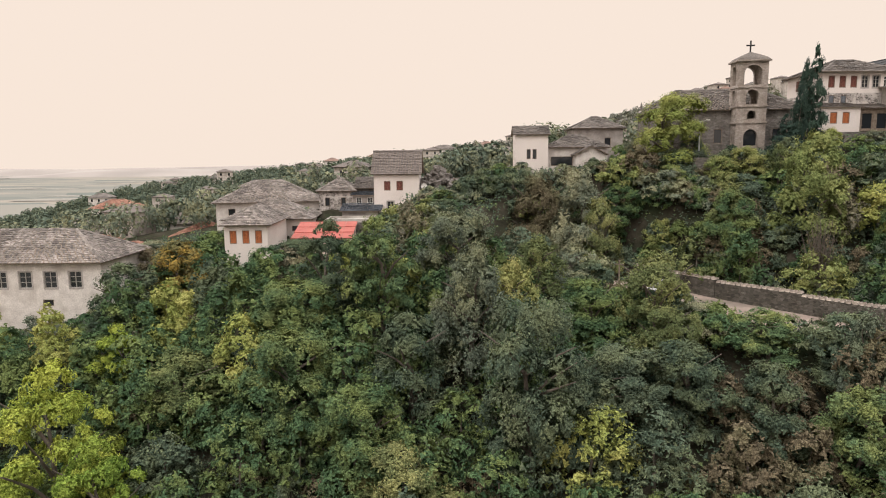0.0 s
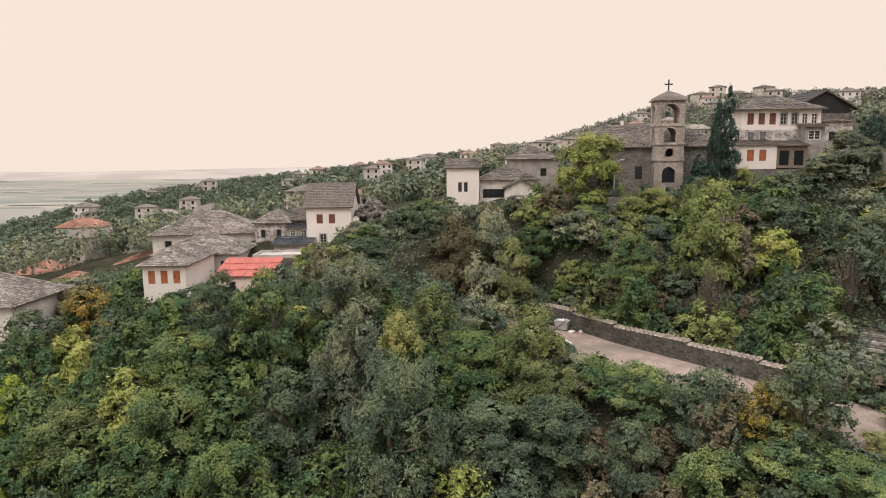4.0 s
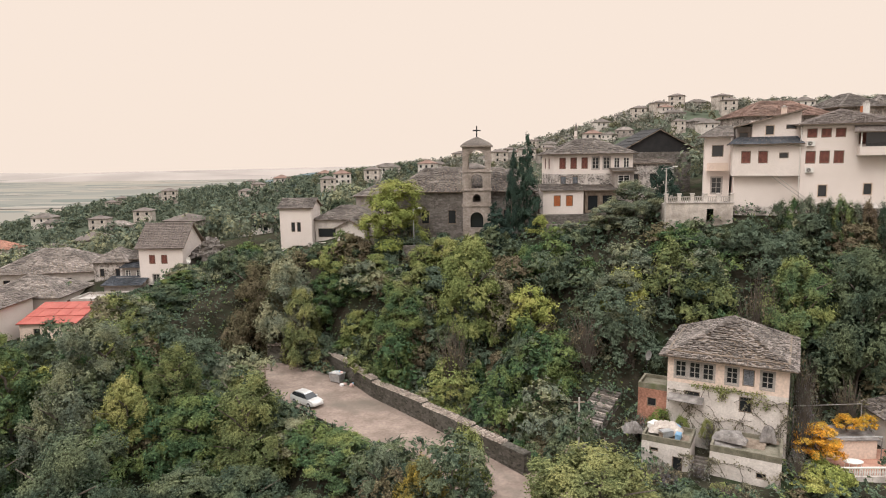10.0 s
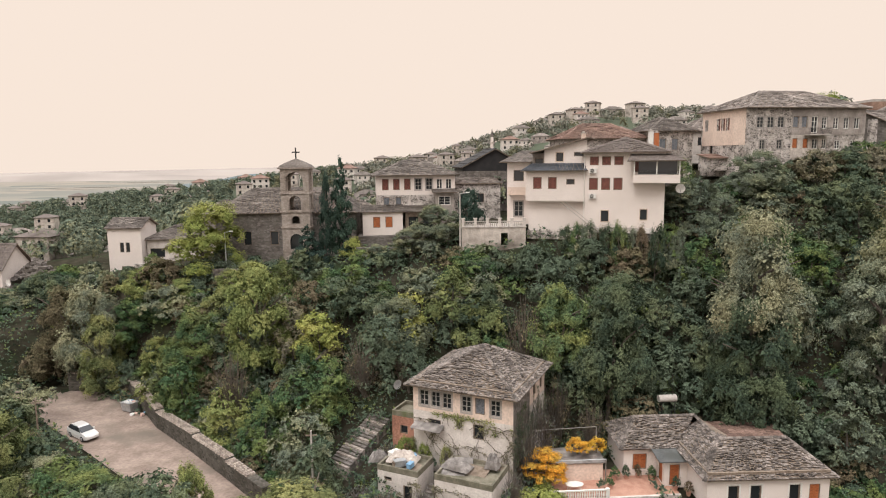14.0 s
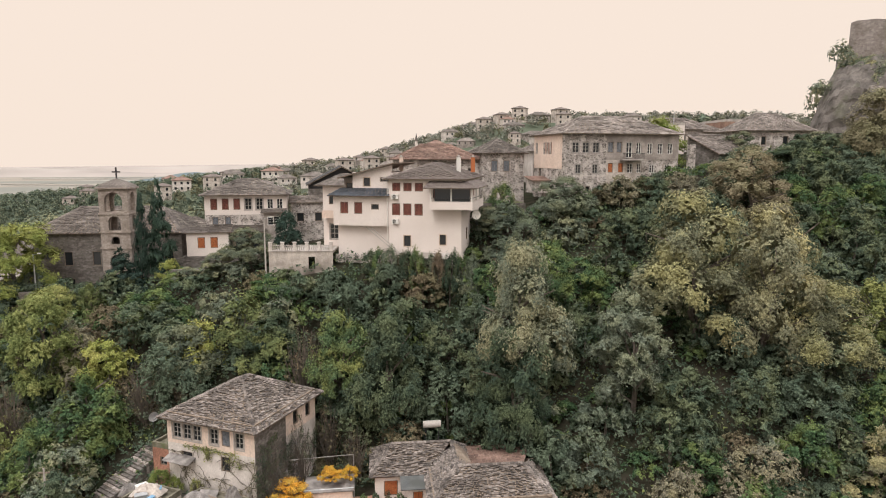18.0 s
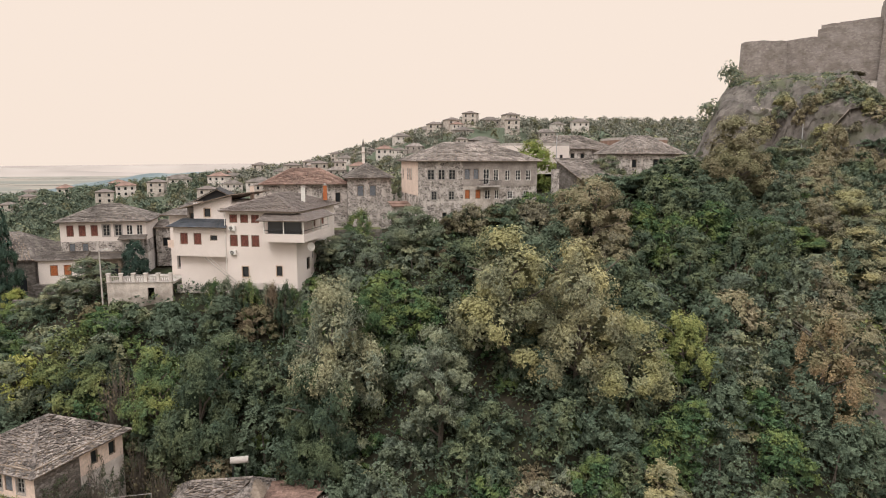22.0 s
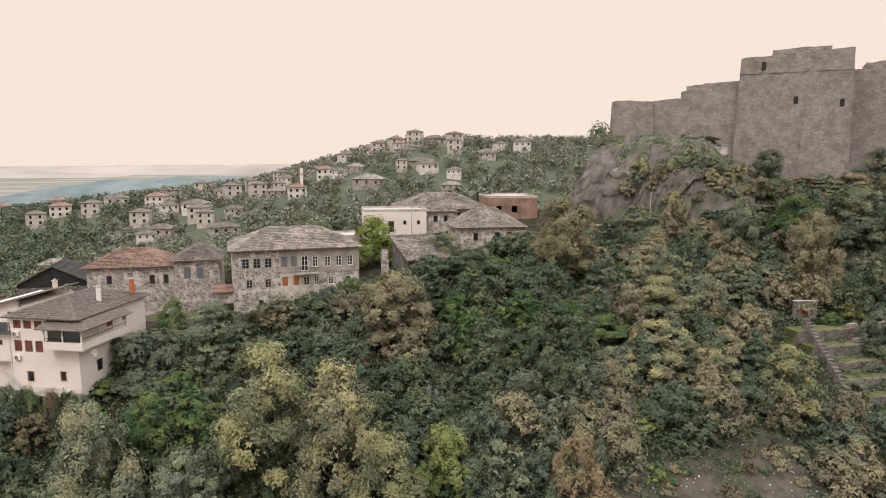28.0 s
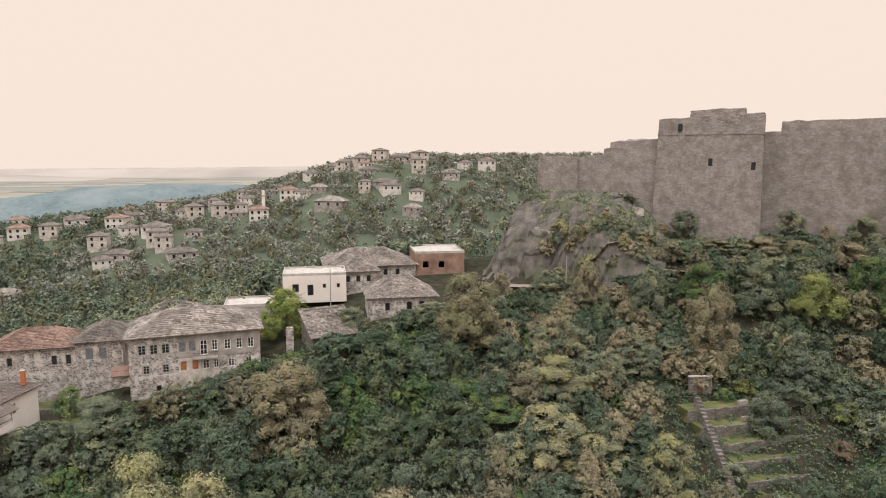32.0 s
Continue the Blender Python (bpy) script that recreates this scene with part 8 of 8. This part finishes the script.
def dish(x, y, z, r, rz, label):
    root = thing("satellite_dish", pose(x, y, z, 0, 0, rz), label, "satellite dish", "satellite dishes")
    vs, fs = [(0, 0.12, 0)], []
    for k in (0.5, 1.0):
        for i in range(14):
            a = 2 * math.pi * i / 14
            vs.append((r * k * math.cos(a), 0.12 - 0.25 * r * k * k, r * k * math.sin(a)))
    for i in range(14):
        j = (i + 1) % 14
        fs += [(0, 1 + i, 1 + j), (1 + i, 15 + i, 15 + j, 1 + j)]
    part("reflector", Geo().add(vs, fs), M_METAL if "grey" in label else M_FRAMEW, root, smooth=True)
    part("feed_arm", Geo().cyl((0, 0.05, -r * 0.8), (0, -0.6, 0), 0.02, 0.02, 5), M_IRON, root)
    part("mast", Geo().cyl((0, 0.2, -r - 0.9), (0, 0.2, 0), 0.035, 0.035, 6), M_IRON, root)


dish(59.8, 61.6, 13.8, 0.5, 38, "grey satellite dish on a mast at the roof corner")
dish(-4.9, 109.0, 16.6, 0.6, -25, "white satellite dish on the gable wall")
dish(96.0, 79.0, 32.2, 0.6, -30, "white satellite dish under the corner balcony")
tank = thing("water_tank", pose(88.1, 62.5, gz(88.1, 62.5)), "pale cylindrical water tank on a steel stand", "water tank")
zt = 11.0 - gz(88.1, 62.5)
part("drum", Geo().cyl((-0.95, 0, zt), (0.95, 0, zt), 0.38, 0.38, 16), M_CONC, tank, smooth=False)
for x in (-0.7, 0.7):
    for y in (-0.35, 0.35):
        part("leg", Geo().cyl((x, y, -0.5), (x, y, zt - 0.3), 0.04, 0.04, 5), M_IRON, tank)

# flight of steps up to the near house
st = thing("stone_steps", pose(53.4, 63.6, 4.5, 0, 0, 48), "worn stone steps climbing to the house", "steps", kind="structure")
for k in range(18):
    part("step", Geo().box(0.36 * k, -1.45, -1.6, 0.36 * k + 0.4, 1.45, 0.1 + 0.185 * k), M_STONED if k % 3 else M_WALLTOP, st)
gst = thing("garden_steps", NHM @ pose(3.75, -8.6, -2.4, 0, 0, 90), "steep dark steps between the two outhouses", "steps", kind="structure")
for k in range(16):
    part("step", Geo().box(0.34 * k, -0.55, -0.8, 0.34 * k + 0.36, 0.55, 0.14 + 0.19 * k), M_STONED, gst)
part("side_wall", Geo().box(-0.2, 0.56, -0.8, 2.6, 0.8, 1.6).box(-0.2, -0.8, -0.8, 2.6, -0.56, 1.6), M_STAINED, gst)
# lane steps
st2 = thing("lane_steps", pose(7.0, 87.2, gz(7, 87.2), 0, 0, 104), "broad cobbled steps of the climbing lane", "steps", kind="structure")
for k in range(9):
    part("step", Geo().box(1.6 * k, -0.7, -1.5, 1.6 * k + 1.65, 0.7, 0.35 + 0.62 * k), M_ROAD, st2)

# terraced garden below the castle
for i, (a, b, y, z) in enumerate(((201.5, 224, 75.5, 30.4), (202, 226, 72.5, 28.6), (203, 226, 69.5, 26.9), (204, 225, 66.5, 25.3), (204, 224, 63.5, 23.7), (205, 222, 60.5, 22.0))):
    t = thing("garden_terrace", pose(a, y, z), "grassy garden terrace held by a low dry-stone wall", "terrace", "garden terraces", "structure")
    part("turf", Geo().box(0, 0.3, -2.2, b - a, 3.2, 0.05), M_GRASS, t)
    g = Geo()
    x = 0.0
    while x < b - a - 0.2:
        w = random.uniform(0.5, 1.1)
        g.box(x, random.uniform(-0.1, 0.05), -2.0, min(x + w, b - a), 0.3, random.uniform(-0.02, 0.2))
        x += w
    part("dry_stone_wall", g, M_STONED, t)
gs = thing("garden_steps", pose(201.5, 62.5, 22.4, 0, 0, 80), "narrow stone steps beside the garden terraces", "steps", kind="structure")
for k in range(24):
    part("step", Geo().box(0.62 * k, -0.45, -1.5, 0.62 * k + 0.66, 0.45, 0.1 + 0.42 * k), M_STONED, gs)
gate = thing("garden_gate_wall", pose(205.5, 81.5, 30.8, 0, 0, -8), "small stone gateway with a red door in the garden", "gateway")
g = Geo()
panel(g, 4.2, 0, 3.2, 0.4, [(1.5, 0, 1.2, 2.2)], pose(0, 0, 0))
part("wall", g, M_STONED, gate)
part("door", Geo().box(1.52, 0.1, 0, 2.68, 0.16, 2.18), M_SHUT, gate)
part("coping", Geo().box(-0.1, -0.1, 3.2, 4.3, 0.5, 3.35), M_CONC, gate)
for k, (x, y) in enumerate(((211.5, 73.9), (213.6, 74.0), (212.4, 76.3), (215.5, 76.4), (218.6, 76.3))):
    single("stone_block", Geo().prism([(-0.95, -0.35), (0.95, -0.3), (0.9, 0.35), (-0.9, 0.3)], 0, 0.65 + 0.1 * (k % 2)), M_WALLTOP, "long pale stone block lying on the grass", "stone block", pose(x, y, 28.7 if k < 2 else 30.5, 0, 0, -4 + 5 * k), group="stone blocks")
# lawn terraces beside the white house
for a, b, y, z in ((96.5, 106.5, 93.5, 32.6), (97.5, 107.5, 89.5, 31.0), (99, 108, 85.5, 28.8), (100, 108, 81.5, 26.4)):
    t = thing("lawn_terrace", pose(a, y, z), "narrow mown terrace below the mansion", "terrace", "lawn terraces", "structure")
    part("turf", Geo().box(0, 0.3, -2.6, b - a, 3.8, 0.06), M_GRASS, t)
    part("terrace_wall", Geo().box(0, 0, -2.6, b - a, 0.29, 0.1), M_STONED, t)
single("house_podium", Geo().box(0, 0, -4.5, 15.6, 3.2, 0).box(0, 3.21, -4.5, 15.6, 12, -0.1), M_STONED, "dark rubble podium under the shuttered house", "wall", pose(53.9, 98.0, 24.55, 0, 0, 3), kind="structure")
# churchyard wall
single("churchyard_wall", Geo().box(0, 0, -4, 13, 0.6, 0.6).box(-1.0, 0.61, -4, 13, 2.6, 0.0), M_STONED, "dark stone wall holding up the churchyard", "wall", pose(33.5, 91.5, 20.4, 0, 0, -3), kind="structure")
single("yard_wall", Geo().box(0, 0, -4, 9.5, 0.6, 0.5), M_STONED, "dark stone wall behind the yellow bushes", "wall", pose(54.0, 91.0, 23.3, 0, 0, -4), kind="structure")
arch = thing("courtyard_wall", pose(16.0, 108.3, 16.0, 0, 0, 6), "rough stone courtyard wall with an arched gate", "wall", kind="structure")
g = Geo()
panel(g, 5.0, 0, 3.4, 0.5, [], pose(0, 0, 0))
arched_wall(g, 2.6, 0, 4.2, 0.5, 1.3, 0.0, 1.2, 2.6, pose(5.0, 0, 0))
part("wall", g, M_STONE, arch)

# bare earth bank with litter below the castle
M_SOIL = mat("bare_soil", (0.062, 0.052, 0.043), (0.112, 0.092, 0.076), 0.9, 0.95, 0.8, c3=(0.075, 0.080, 0.045), fine=7.0)
vs, fs = [], []
for j in range(11):
    for i in range(25):
        x, y = 158 + 32 * i / 24, 47.5 + 13.5 * j / 10 + 4.0 * i / 24
        vs.append((x, y, gz(x, y) + 0.22 + 0.15 * math.sin(1.9 * x) * math.sin(2.3 * y) - (0.7 if j in (0, 10) or i in (0, 24) else 0)))
for j in range(10):
    for i in range(24):
        fs.append((25 * j + i, 25 * j + i + 1, 25 * j + i + 26, 25 * j + i + 25))
single("earth_bank", mesh_from("earth_bank", vs, fs, True), M_SOIL, "bare brown earth bank strewn with litter", "bank", kind="structure")
rng = np.random.default_rng(14)
lit = Geo()
for k in range(150):
    x, y = rng.uniform(160, 189), rng.uniform(49, 62)
    q = rng.uniform(0.05, 0.15)
    lit.box(-q, -q * 0.7, 0, q, q * 0.7, q * 0.7, pose(x, y, gz(x, y) + 0.2, rng.uniform(-30, 30), rng.uniform(-30, 30), rng.uniform(0, 180)))
single("litter", lit, M_OLDWHITE, "pale stones and scraps scattered over the earth bank", "litter", kind="stuff")

# heap of rubble from a fallen house
rng = np.random.default_rng(6)
heap = thing("rubble_heap", pose(-2.6, 113.5, 15.4), "dark heap of stones and beams from a fallen house", "rubble")
core = Geo()
for k in range(260):
    x, y = rng.normal(0, 2.7), rng.normal(0, 1.6)
    z = max(0, 4.9 - 0.8 * math.hypot(x, y * 1.3)) * rng.uniform(0.75, 1.05)
    s = rng.uniform(0.25, 0.6)
    core.box(-s, -s * 0.7, -s * 0.5, s, s * 0.7, s * 0.5, pose(x, y, z - 0.5, rng.uniform(-40, 40), rng.uniform(-40, 40), rng.uniform(0, 180)))
tagged(part("fallen_stone", core, M_STONED, heap), kind="stuff")
for k in range(7):
    part("beam", Geo().box(-1.6, -0.08, -0.08, 1.6, 0.08, 0.08, pose(rng.uniform(-2, 2), rng.uniform(-1, 1), rng.uniform(1.5, 3.2), rng.uniform(-20, 20), rng.uniform(-40, 40), rng.uniform(0, 180))), M_WOOD, heap)

# board shelter by the pole, table on the patio, tarpaulins on the roofs
bs = thing("board_shelter", pose(51.6, 58.4, gz(51.6, 58.4), 0, 0, -20), "low shelter roofed with a bare tan wooden board", "shelter")
part("board", Geo().sheet([(-1.1, -0.8, 2.5), (1.1, -0.8, 2.5), (1.1, 0.8, 2.7), (-1.1, 0.8, 2.7)], 0.06), M_TRIM, bs)
for x, y in ((-0.95, -0.65), (0.95, -0.65), (0.95, 0.65), (-0.95, 0.65)):
    part("post", Geo().box(x - 0.05, y - 0.05, -0.3, x + 0.05, y + 0.05, 2.44), M_WOOD, bs)
pt = thing("patio_table", pose(76.2, 54.9, 5.25), "white oval plastic table on the patio", "table")
part("tabletop", Geo().prism([(0.85 * math.cos(0.3927 * k), 0.55 * math.sin(0.3927 * k)) for k in range(16)], 0.68, 0.73), M_FRAMEW, pt)
for x, y in ((-0.5, -0.3), (0.5, -0.3), (0.5, 0.3), (-0.5, 0.3)):
    part("leg", Geo().cyl((x * 1.1, y * 1.1, 0), (x, y, 0.68), 0.035, 0.03, 6), M_FRAMEW, pt)


def tarpaulin(m, w, d, h, material, label, seed):
    """A crumpled sheet thrown over a heap."""
    rng = random.Random(seed)
    n, vs, fs = 14, [], []
    for j in range(n + 1):
        for i in range(n + 1):
            a, b = 2 * i / n - 1, 2 * j / n - 1
            z = h * max(0, 1 - abs(a) ** 3) * max(0, 1 - abs(b) ** 3) * rng.uniform(0.72, 1.05)
            vs.append((a * w / 2 + rng.uniform(-0.05, 0.05), b * d / 2 + rng.uniform(-0.05, 0.05), z))
    for j in range(n):
        for i in range(n):
            k = j * (n + 1) + i
            fs.append((k, k + 1, k + n + 2, k + n + 1))
    single("tarpaulin", mesh_from("tarpaulin", vs, fs), material, label, "tarpaulin", m, "tarpaulins on the outhouse roofs")


tarpaulin(NHM @ pose(0.6, -3.4, 2.55, 0, 0, 8), 3.0, 2.0, 0.9, M_STAINED, "dirty pale crumpled tarpaulin over a heap", 1)
tarpaulin(NHM @ pose(6.0, -3.0, 2.65, 0, 0, -5), 2.8, 1.6, 0.8, M_GREYB, "grey crumpled tarpaulin over stacked boards", 2)
tarpaulin(NHM @ pose(9.0, -1.7, 2.65, 0, 0, 3), 1.3, 1.2, 1.4, M_GREYB, "grey sheet wrapped round a square stack", 3)
tarpaulin(NHM @ pose(-2.6, -2.6, 1.6, 0, 0, 25), 1.9, 1.5, 0.9, M_GREYB, "pale grey sheet over a heap beside the steps", 4)

# pots and clutter on the patio and the outhouse roofs
rng = np.random.default_rng(9)
for k, (x, y) in enumerate(((80.6, 56.6), (81.8, 56.8), (83.0, 56.9), (84.2, 56.4), (85.6, 54.2), (86.4, 53.2), (79.6, 55.0), (78.6, 54.4))):
    pot = thing("potted_plant", pose(x, y, 5.25), "leafy plant in a clay pot on the patio", "potted plant", "potted plants on the patio")
    part("pot", Geo().cyl((0, 0, 0), (0, 0, 0.4), 0.16, 0.24, 10), M_TERRA, pot)
    C, N, Z = crown_points(rng, 360, 'bush')
    me = leaf_mesh("foliage", C * 0.13 + np.array([0, 0, 0.3]), N, 0.06 * Z, rng)
    part("foliage", me, (L_MID, L_DARK, L_RUST)[k % 3], pot)
for k in range(8):
    p = NHM @ Vector((-0.9 + rng.uniform(0.2, 3.4), -5.0 + rng.uniform(0.3, 2.8), 3.2))
    s = rng.uniform(0.25, 0.6)
    single("crate", Geo().box(-s, -s * 0.6, -0.2, s, s * 0.6, s * 0.7).box(-s - 0.03, -s * 0.6 - 0.03, s * 0.62, s + 0.03, s * 0.6 + 0.03, s * 0.7 + 0.02), (M_WOOD, M_METAL, bag_mat[1], M_FRAMEW)[k % 4], "old crate standing on the outhouse roof", "crate", pose(p.x, p.y, p.z - 0.55, 0, 0, rng.uniform(0, 90)), group="clutter on the outhouse roof")

# distant hills behind the plain, haze put into their pale and blue colours
def far_ridge(name, x0, x1, y0, depth, heights, base, material, label):
    n, m = 60, 8
    vs, fs = [], []
    rng = np.random.default_rng(int(abs(x0)))
    for j in range(m + 1):
        for i in range(n + 1):
            a = i / n
            hgt = np.interp(a, np.linspace(0, 1, len(heights)), heights)
            z = base + (hgt - base) * math.sin(math.pi * j / m) ** 0.8 * (1 + rng.uniform(-0.03, 0.03))
            vs.append((x0 + (x1 - x0) * a, y0 + depth * j / m, z))
    for j in range(m):
        for i in range(n):
            k = j * (n + 1) + i
            fs.append((k, k + 1, k + n + 2, k + n + 1))
    return single(name, mesh_from(name, vs, fs, True), material, label, "hill", kind="structure")


far_ridge("backdrop_hill", -2900, -900, 3700, 700, (-62, -50, -25, -15, -28, -45, -62), -64, M_FARHILL, "hill rising from the plain, its colour paled for haze")
far_ridge("backdrop_ridge", -4800, 3500, 4300, 600, (-20, -8, -25, -15, -5, 5, -12, 0, -10), -64, M_FARHILL, "distant mountains with haze put into their pale colour")
M_HAZEHILL = mat("hazed_wooded_ridge", (0.105, 0.140, 0.150), (0.150, 0.185, 0.190), 0.02, 1.0, 0.0, c3=(0.175, 0.205, 0.205), fine=0.12)
rid = far_ridge("backdrop_wooded_ridge", -560, 700, 1200, 400, (-48, -14, 7, 15, 12, 12, 12, 14, 20, 20), -64, M_HAZEHILL, "wooded ridge beyond the town, coloured blue-green for haze")


# climbing vines on the walls of the slab-roofed house
def climbing_vine(m, W, H, stems, seed, leaf):
    rng = random.Random(seed)
    g, C = Geo(), []
    for k in range(stems):
        u, v, a = rng.uniform(0, W), rng.uniform(0, H * 0.3), rng.uniform(0.9, 2.2)
        for i in range(rng.randrange(7, 15)):
            a += rng.uniform(-0.65, 0.65)
            n = rng.uniform(0.25, 0.55)
            p = (u, -0.08 - 0.06 * (i % 2), v)
            u, v = min(W, max(0, u + n * math.cos(a))), min(H, max(0, v + n * math.sin(a)))
            g.cyl(p, (u, -0.08 - 0.06 * ((i + 1) % 2), v), 0.03, 0.024, 3)
            if rng.random() < 0.5:
                C += [(u + rng.gauss(0, 0.18), -0.14 + rng.gauss(0, 0.06), v + rng.gauss(0, 0.16)) for q in range(7)]
    root = thing("climbing_vine", m, "half-bare climbing vine spread over the old wall", "vine", "vines on the old house")
    part("stem", g, M_BARK, root)
    nr = np.random.default_rng(seed)
    N = unit(nr, len(C)) * 0.6 + np.array([0, -0.8, 0.3])
    N /= np.linalg.norm(N, axis=1)[:, None]
    part("foliage", leaf_mesh("foliage", np.array(C), N, 0.09 * nr.uniform(0.7, 1.4, len(C)), nr), leaf, root)


climbing_vine(NHM @ pose(0, -0.02, 1.2), 10.4, 4.2, 15, 3, L_BRONZE)
climbing_vine(NHM @ pose(2.5, -0.05, 4.9), 7.8, 1.3, 14, 4, L_YEL)
climbing_vine(NHM @ pose(10.48, 0, 1.0, 0, 0, 90), 10.0, 7.4, 60, 5, L_DARK)
climbing_vine(NHM @ pose(-1.2, -5.22, -0.6), 4.2, 2.0, 4, 6, L_BRONZE)
climbing_vine(NHM @ pose(4.6, -5.02, -0.9), 5.6, 2.2, 7, 7, L_BRONZE)

# heaps of old boards and sheets on the outhouse roofs
for k, (u, v, w, dd, z, rz) in enumerate(((4.9, -4.2, 2.2, 1.2, 2.15, 8), (6.2, -3.2, 2.6, 1.4, 2.15, -6), (5.4, -2.4, 1.8, 1.0, 2.3, 20), (8.9, -1.6, 1.0, 0.9, 2.15, 3), (-0.6, -3.0, 1.8, 1.0, 2.05, 12), (1.2, -4.4, 1.6, 1.1, 2.05, -15), (0.2, -1.2, 3.2, 1.3, 4.6, 0))):
    single("old_sheet", Geo().sheet([(0, 0, 0.18), (w, 0, 0.10), (w, dd, 0.45), (0, dd, 0.50)], 0.05).box(0.1, 0.1, -0.1, 0.2, 0.2, 0.14).box(w - 0.2, dd - 0.2, -0.1, w - 0.1, dd - 0.1, 0.4), (M_GREYB, M_WOOD, M_GREYB, M_WOOD)[k % 4], "weathered sheet and boards lying on an outhouse roof", "scrap sheet", NHM @ pose(u, v, z, 0, 0, rz), group="scrap on the outhouse roofs")

# ---- pieces of roofs and copings, last ----
for root, planes, lines in NEAR_ROOFS:
    deck, rest, sink = Geo(), Geo(), []
    for p in planes:
        q = []
        for v in p:
            if tuple(v) not in q:
                q.append(tuple(v))
        deck.sheet(q, 0.1)
        courses(rest, *p, depth=0.19, width=0.34, thick=0.075, jit=0.13, sink=sink)
    rf = part("roof", deck, M_WOOD, root)
    for a, b in lines:
        ridge_line(rest, a, b, 0.13, 0.42)
    for k, (vs, fs) in enumerate(sink):
        if k < 300:
            me = mesh_from("slab", vs, fs)
            me.materials.append(M_SLATEP)
            ob = new("slab", me)
            ob.parent = rf
        else:
            rest.add(vs, fs)
    tagged(part("slab_field", rest, M_SLATEN, rf), kind="stuff")
protos = []
for k in range(6):
    s = [random.uniform(0.8, 1.15) for _ in range(8)]
    me = mesh_from("coping_stone", [(x * 0.24 * s[i], y * 0.13 * s[(i + 3) % 8], z * (0.16 + 0.06 * (i % 3))) for i, (x, y, z) in enumerate(((-1, -1, 0), (1, -1, 0), (1, 1, 0), (-1, 1, 0), (-0.85, -0.85, 1), (0.85, -0.85, 1), (0.85, 0.85, 1), (-0.85, 0.85, 1)))], [(3, 2, 1, 0), (4, 5, 6, 7), (0, 1, 5, 4), (1, 2, 6, 5), (2, 3, 7, 6), (3, 0, 4, 7)])
    me.materials.append(M_WALLPIECE)
    protos.append(me)
for x, y, z, rz in COPING[:300]:
    ob = new("coping_stone", random.choice(protos))
    ob.parent = rw
    ob.matrix_basis = pose(x, y, z - 0.02, random.uniform(-6, 6), random.uniform(-6, 6), rz)
